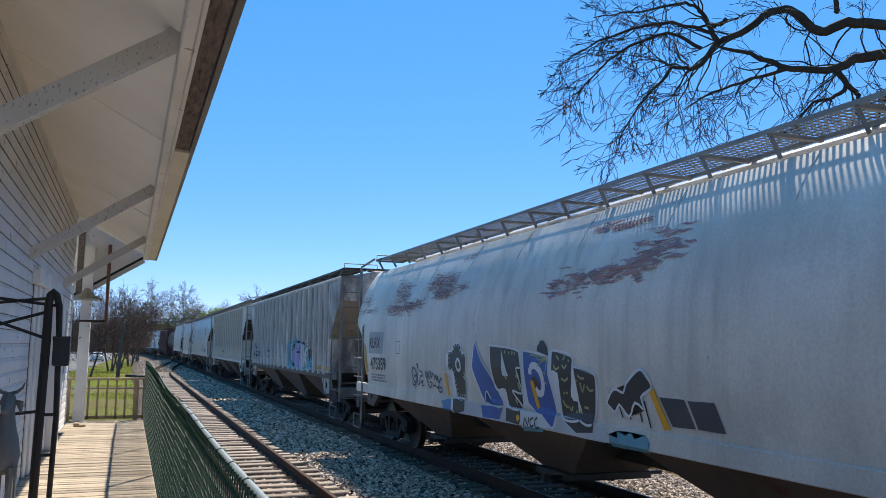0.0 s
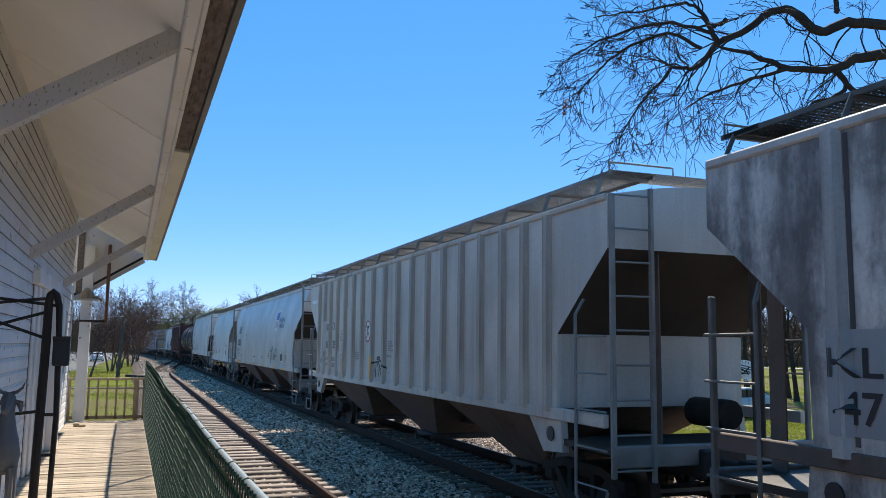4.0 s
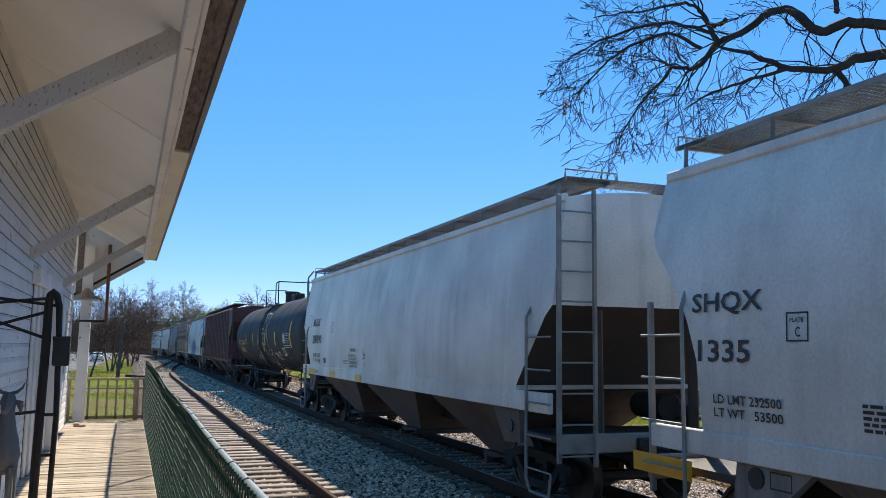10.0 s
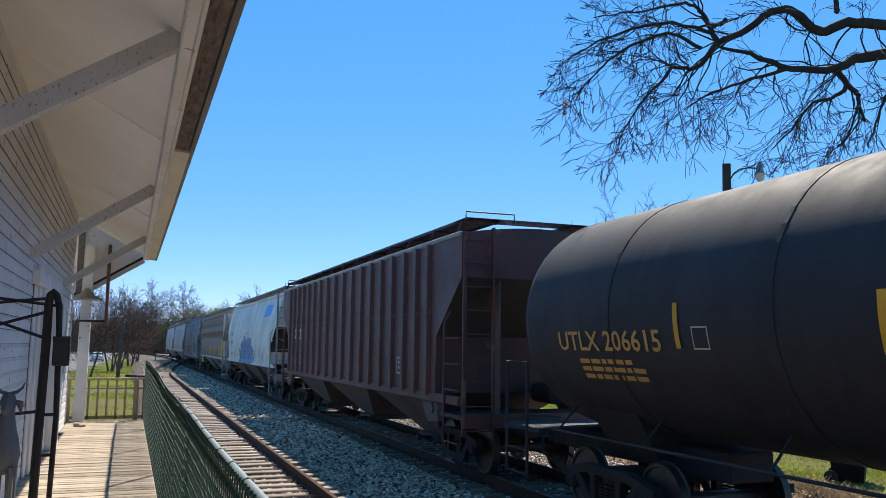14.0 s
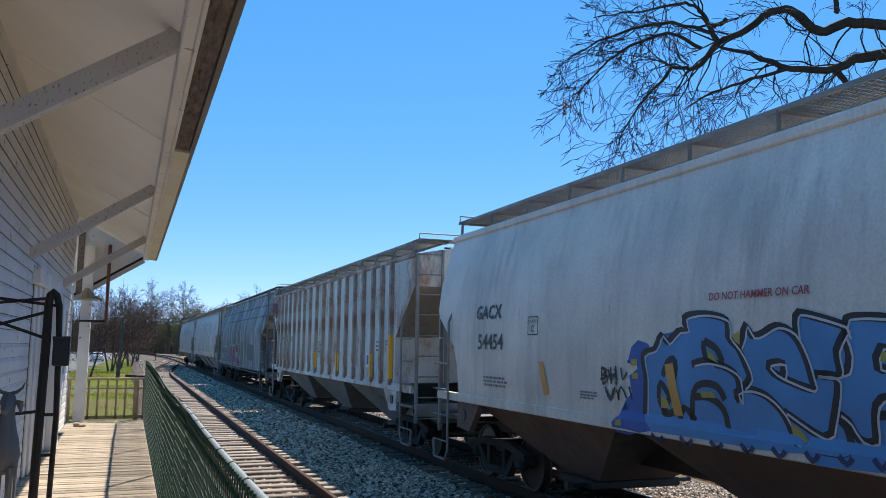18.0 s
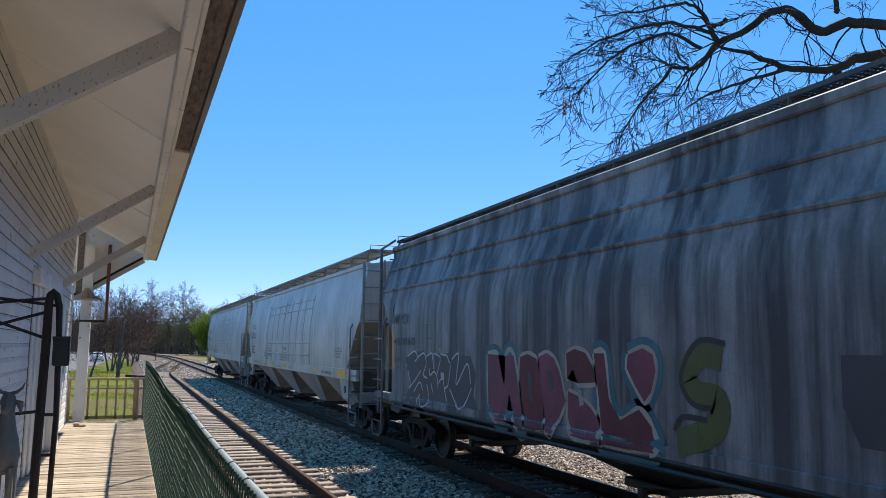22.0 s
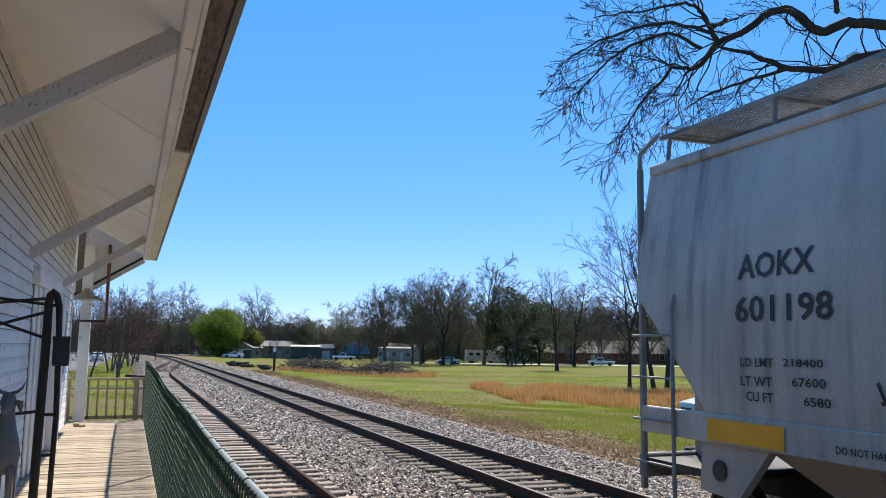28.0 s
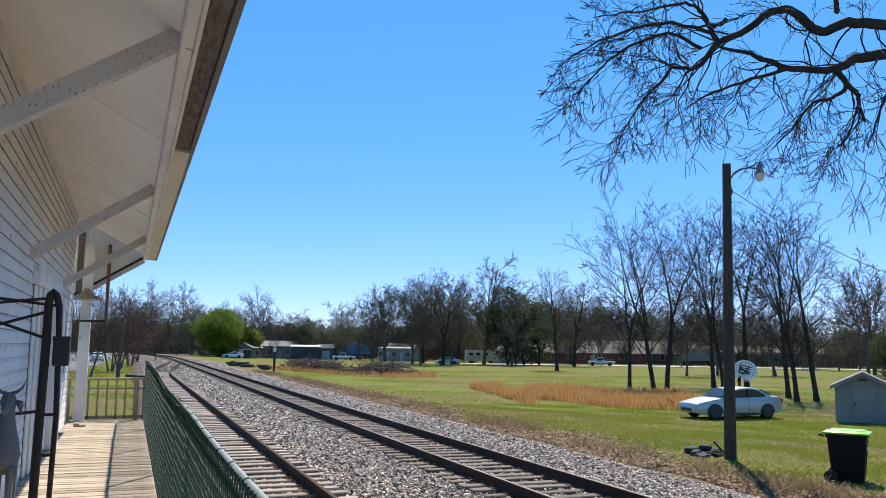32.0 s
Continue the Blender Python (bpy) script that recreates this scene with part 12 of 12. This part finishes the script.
C13[1].letter("VENT CAR WHEN UNLOADING", 5.07, 3.95, 1.476, 1.534, MAT_BLACK)
C13[1].letter("WARNING", 4.02, 3.52, 2.100, 2.210, MAT_BLACK)
C13[1].letter("DO NOT APPLY VIBRATOR", 4.14, 3.44, 1.991, 2.049, MAT_BLACK)
C13[1].letter("TO ANY PART OF THE CAR BODY", 4.13, 3.24, 1.907, 1.963, MAT_BLACK)
C13[1].letter("EXCEPT VIBRATOR BRACKETS", 4.12, 3.26, 1.819, 1.881, MAT_BLACK)
C13[1].letter("USE ON LOADED CAR ONLY", 4.1, 3.35, 1.736, 1.794, MAT_BLACK)
C13[1].letter("CLOSE HOPPER SLIDES", 5.05, 4.39, 1.925, 1.985, MAT_BLACK)
C13[1].letter("AND ROOF HATCHES", 5.03, 4.44, 1.833, 1.897, MAT_BLACK)
C13[1].letter("BEFORE CAR IS MOVED", 5.01, 4.35, 1.750, 1.810, MAT_BLACK)
C13[1].strokes([[(7.16, 2.07), (7.07, 1.91), (6.92, 2.11)], [(6.92, 1.97), (6.78, 2.09), (6.72, 1.95)], [(6.71, 2.11), (6.58, 1.93), (6.45, 2.15), (6.35, 1.89)], [(7.14, 1.91), (6.58, 2.0), (6.33, 1.87)]], 0.03, MAT_BLACK)

# black tank car
C7[1].letter("UTLX 206615", 8.26, 5.94, 2.278, 2.532, MAT_ORANGE)
C7[1].bars(7.83, 2.12, 1.77, 3, 0.057, MAT_ORANGE, seed=373)
C7[1].plate(5.67, 5.59, 2.32, 2.81, MAT_YELLOW, lift=0.012, name="reflector")
C7[1].plate(3.03, 2.91, 2.29, 2.80, MAT_YELLOW, lift=0.012, name="reflector")
C7[1].plate(-0.65, -0.8, 2.28, 2.78, MAT_YELLOW, lift=0.012, name="reflector")
C7[1].plate(-3.29, -3.49, 2.27, 2.79, MAT_YELLOW, lift=0.012, name="reflector")
C7[1].outline(5.38, 5.12, 2.31, 2.55, 0.015, MAT_CREAM)
C7[1].letter("DOT 111A100W1", -5.34, -5.69, 2.750, 2.790, MAT_CREAM)
C7[1].plate(-4.63, -5.21, 1.88, 2.17, MAT_WHITE, name="placard")
C7[1].plate(-4.68, -4.91, 1.92, 2.15, MAT_BLACK, lift=0.009, name="placard_print")
C7[1].plate(-4.92, -5.16, 1.94, 2.15, MAT_BLACK, lift=0.009, name="placard_print")
C7[1].strokes([[(0.51, 3.61), (0.59, 3.38), (0.95, 3.25), (1.2, 2.94), (1.32, 2.63), (1.41, 2.43), (1.61, 2.32), (1.72, 2.11), (1.66, 1.95), (1.45, 1.88)], [(0.59, 3.53), (0.29, 3.62), (-0.26, 3.67), (-0.81, 3.62), (-1.05, 3.53), (-1.14, 3.31), (-1.14, 3.15), (-1.06, 3.08)], [(-0.35, 3.66), (-0.41, 3.52), (-0.6, 3.43)], [(0.23, 3.58), (0.15, 3.34), (0.31, 3.24)], [(-1.03, 3.15), (-0.89, 3.16), (-0.94, 3.06), (-1.26, 2.78), (-1.4, 2.52), (-1.49, 2.27), (-1.51, 2.11), (-1.25, 1.98), (-1.31, 1.88), (-1.52, 1.86), (-1.77, 1.93), (-1.95, 2.08), (-2.08, 2.11), (-2.11, 1.98), (-1.85, 1.72), (-1.54, 1.58), (-1.16, 1.5), (-0.78, 1.52), (-0.47, 1.57), (-0.21, 1.66), (-0.18, 1.8), (-0.43, 1.93), (-0.67, 1.89), (-0.87, 1.73), (-1.26, 1.66)]], 0.04, MAT_CREAM, label="chalky sprayed line drawing")
C7[1].strokes([[(0.06, 1.39), (-0.47, 1.45), (-0.96, 1.44), (-1.35, 1.45), (-1.25, 1.35), (-0.79, 1.25), (-0.47, 1.27), (-0.09, 1.31), (0.55, 1.23), (0.06, 1.39)], [(0.27, 2.25), (-0.01, 2.34), (-0.31, 2.32), (-0.49, 2.26), (-0.32, 2.15), (0.05, 2.12), (0.28, 2.18), (0.27, 2.25)], [(-0.01, 2.27), (-0.28, 2.27), (-0.27, 2.2), (-0.01, 2.2)], [(0.13, 2.75), (-0.25, 2.81), (-0.53, 2.7), (-0.58, 2.46), (-0.44, 2.29)], [(0.09, 2.97), (-0.29, 2.99), (-0.47, 2.88)]], 0.04, MAT_CREAM, label="chalky sprayed line drawing")
C7[1].strokes([[(-0.1, 2.61), (-0.21, 2.43), (0.23, 2.32)], [(1.28, 2.43), (1.02, 2.36), (1.02, 2.17), (1.35, 1.92), (1.47, 1.72), (1.57, 1.52)], [(1.45, 1.88), (1.93, 1.66), (2.36, 1.43)], [(1.17, 1.85), (1.28, 1.61), (1.02, 1.51), (0.79, 1.41)], [(0.38, 2.1), (0.54, 1.88), (0.49, 1.69)]], 0.04, MAT_CREAM, label="chalky sprayed line drawing")
C7[1].strokes([[(0.28, 1.96), (0.01, 2.07), (-0.31, 2.01)], [(-0.69, 2.87), (-0.88, 2.93), (-1.0, 2.79), (-0.89, 2.59)], [(1.05, 2.86), (0.93, 2.79)], [(1.11, 2.7), (0.97, 2.64)], [(1.2, 2.55), (1.07, 2.49)]], 0.04, MAT_CREAM, label="chalky sprayed line drawing")
C7[1].strokes([[(0.86, 3.01), (0.73, 2.94)], [(0.73, 2.85), (0.61, 2.79)], [(0.86, 2.62), (0.73, 2.58)], [(0.66, 3.13), (0.52, 3.07)], [(-1.54, 1.31), (-2.13, 1.44), (-1.94, 1.3)]], 0.04, MAT_CREAM, label="chalky sprayed line drawing")
C7[1].strokes([[(-0.28, 3.53), (-0.31, 3.38), (-0.52, 3.22)], [(-1.16, 2.85), (-1.26, 2.65), (-1.32, 2.46)]], 0.04, MAT_CREAM, label="chalky sprayed line drawing")
C7[1].strokes([[(2.73, 1.81), (2.55, 1.63)], [(2.3, 1.83), (2.18, 1.62), (1.99, 1.81)], [(1.9, 1.82), (1.71, 1.64)], [(1.67, 1.81), (1.38, 1.64), (1.6, 1.61)], [(2.43, 1.78), (2.8, 1.66)]], 0.05, MAT_CREAM)
C7[1].strokes([[(-2.5, 1.92), (-2.85, 1.97)], [(-2.67, 1.94), (-2.74, 1.76)], [(-2.85, 1.95), (-2.9, 1.77)], [(-2.99, 1.98), (-3.03, 1.79)], [(-2.87, 1.86), (-3.03, 1.88)], [(-3.13, 1.98), (-3.15, 1.8), (-3.3, 1.83)], [(-3.14, 1.89), (-3.26, 1.91)], [(-3.38, 2.01), (-3.45, 1.91), (-3.54, 2.03)], [(-3.46, 1.9), (-3.47, 1.82)], [(-3.61, 2.0), (-3.6, 1.87), (-3.71, 1.89), (-3.7, 2.02), (-3.61, 2.0)], [(-3.77, 2.03), (-3.81, 1.87)], [(-3.9, 2.03), (-3.95, 1.84)], [(-3.1, 1.71), (-3.49, 1.75), (-3.8, 1.71)]], 0.055, MAT_CREAM)
C7[1].strokes([[(0.97, 1.75), (0.57, 1.6), (0.11, 1.55), (-0.48, 1.55)], [(-5.52, 1.89), (-5.6, 1.78), (-5.68, 1.81), (-5.79, 1.77)], [(-2.89, 1.49), (-3.14, 1.43)]], 0.025, MAT_FADED)
C7[1].plate(-6.72, -6.9, 2.20, 3.16, MAT_YELLOW, lift=0.012, name="reflector")
C7[1].outline(-5.2, -6.52, 2.20, 2.72, 0.02, MAT_WHITE)
C7[1].strokes([[(-5.22, 2.65), (-6.52, 2.63)]], 0.015, MAT_WHITE)
C7[1].strokes([[(-5.22, 2.56), (-6.51, 2.54)]], 0.015, MAT_WHITE)
C7[1].strokes([[(-5.22, 2.46), (-6.51, 2.45)]], 0.015, MAT_WHITE)
C7[1].strokes([[(-5.22, 2.37), (-6.51, 2.37)]], 0.015, MAT_WHITE)
C7[1].strokes([[(-5.22, 2.28), (-6.51, 2.28)]], 0.015, MAT_WHITE)
C7[1].strokes([[(-5.77, 2.71), (-5.76, 2.2)]], 0.015, MAT_WHITE)
C7[1].strokes([[(-6.12, 2.7), (-6.11, 2.2)]], 0.015, MAT_WHITE)
C7[1].bars(-5.25, 2.655, 0.46, 6, 0.03, MAT_WHITE, lift=0.01, seed=396)
C7[1].bars(-5.25, 2.485, 0.46, 3, 0.03, MAT_WHITE, lift=0.01, seed=397)
hazard_placard(C7[0], C7[2], -6.68)

# ---- loose ballast stones ----
def ballast_stones():
    rnd = np.random.RandomState(12)
    base = np.array([(-1, -0.6, -0.35), (0.7, -0.9, -0.4), (1, 0.5, -0.3), (-0.5, 1, -0.4), (-0.7, -0.4, 0.6), (0.6, -0.5, 0.7), (0.55, 0.6, 0.55), (-0.45, 0.55, 0.75)])
    faces = np.array([(0, 1, 5, 4), (1, 2, 6, 5), (2, 3, 7, 6), (3, 0, 4, 7), (4, 5, 6, 7)])
    n = 165000
    y = 7.2 * (128 / 7.2) ** rnd.rand(n)
    off = rnd.uniform(-5.7, 5.3, n)
    x = TRACK_X + off
    side = off + TRACK_X - np.array([siding_x(v) for v in y])
    keep = (np.abs(np.abs(off) - GAUGE / 2) > 0.1) & (np.abs(np.abs(side) - GAUGE / 2) > 0.1)
    keep &= (np.abs(side) > 1.3) | (rnd.rand(n) < 0.35)
    keep &= (np.abs(off) > 1.3) | (rnd.rand(n) < 0.5)
    x, y, off = x[keep], y[keep], off[keep]
    n = len(x)
    z = np.array([bed_z(o) for o in off])
    k = rnd.uniform(0.015, 0.036, n) * (1 + (y - 7.5) / 42)
    k = np.where((np.abs(off) < 1.3) | (off < -3.4), np.minimum(k, 0.04), k)
    a, b = rnd.uniform(0, 6.28, n), rnd.uniform(-0.7, 0.7, n)
    pts = base[None] * k[:, None, None] * rnd.uniform(0.75, 1.25, (n, 1, 3))
    ca, sa, cb, sb = np.cos(a)[:, None], np.sin(a)[:, None], np.cos(b)[:, None], np.sin(b)[:, None]
    px, py, pz = pts[..., 0], pts[..., 1], pts[..., 2]
    py, pz = py * cb - pz * sb, py * sb + pz * cb
    px, py = px * ca - py * sa, px * sa + py * ca
    v = np.stack([px + x[:, None], py + y[:, None], pz + (z + k * 0.35)[:, None]], -1).reshape(-1, 3)
    f = (faces[None] + (np.arange(n) * 8)[:, None, None]).reshape(-1, 4)
    s = Shape()
    s.v, s.f = v.tolist(), f.tolist()
    m, nt, bs = nodes_of("loose_stone")
    g = nt.nodes.new("ShaderNodeNewGeometry")
    nt.links.new(ramp(nt, g.outputs["Random Per Island"], [(0, (0.04, 0.03, 0.023)), (0.3, (0.27, 0.212, 0.168)), (0.7, (0.54, 0.44, 0.355)), (1, (0.82, 0.70, 0.585))]), bs.inputs["Base Color"])
    bs.inputs["Roughness"].default_value = 0.95
    bs.inputs["Specular IOR Level"].default_value = 0.1
    st = part("loose_stones", s, m, BALLAST, "grey crushed stones")
    tagged(st, kind="stuff")


ballast_stones()


# ---- movement ----
def run(t):
    """Metres that the train has gone at t seconds."""
    return 8.45 * t + 0.0165 * t * t


def motions():
    for car, start, sets, half_base in CARS:
        rows = []
        for i in range(33):
            s = start - run(i)
            xa, ya, _ = on_track(s - half_base)
            xb, yb, _ = on_track(s + half_base)
            rows.append((float(i), pose((xa + xb) / 2, (ya + yb) / 2, 0, 0, 0, math.degrees(math.atan2(xa - xb, yb - ya)))))
        walk(car, rows)
        # wheels turn while the car is near the platform
        for n, w in enumerate(sets):
            base = w.matrix_basis.copy()
            times = [k / 15 for k in range(0, 481) if -16 < start - run(k / 15) < 75]
            keys = []
            for t in [0.0] * (not times or times[0] > 0) + times + [32.0] * (not times or times[-1] < 32):
                tt = min(max(t, times[0]), times[-1]) if times else 0
                keys.append((t, base @ pose(0, 0, 0, math.degrees(run(tt) / WHEEL_R) + n * 31)))
            walk(w, keys)


motions()
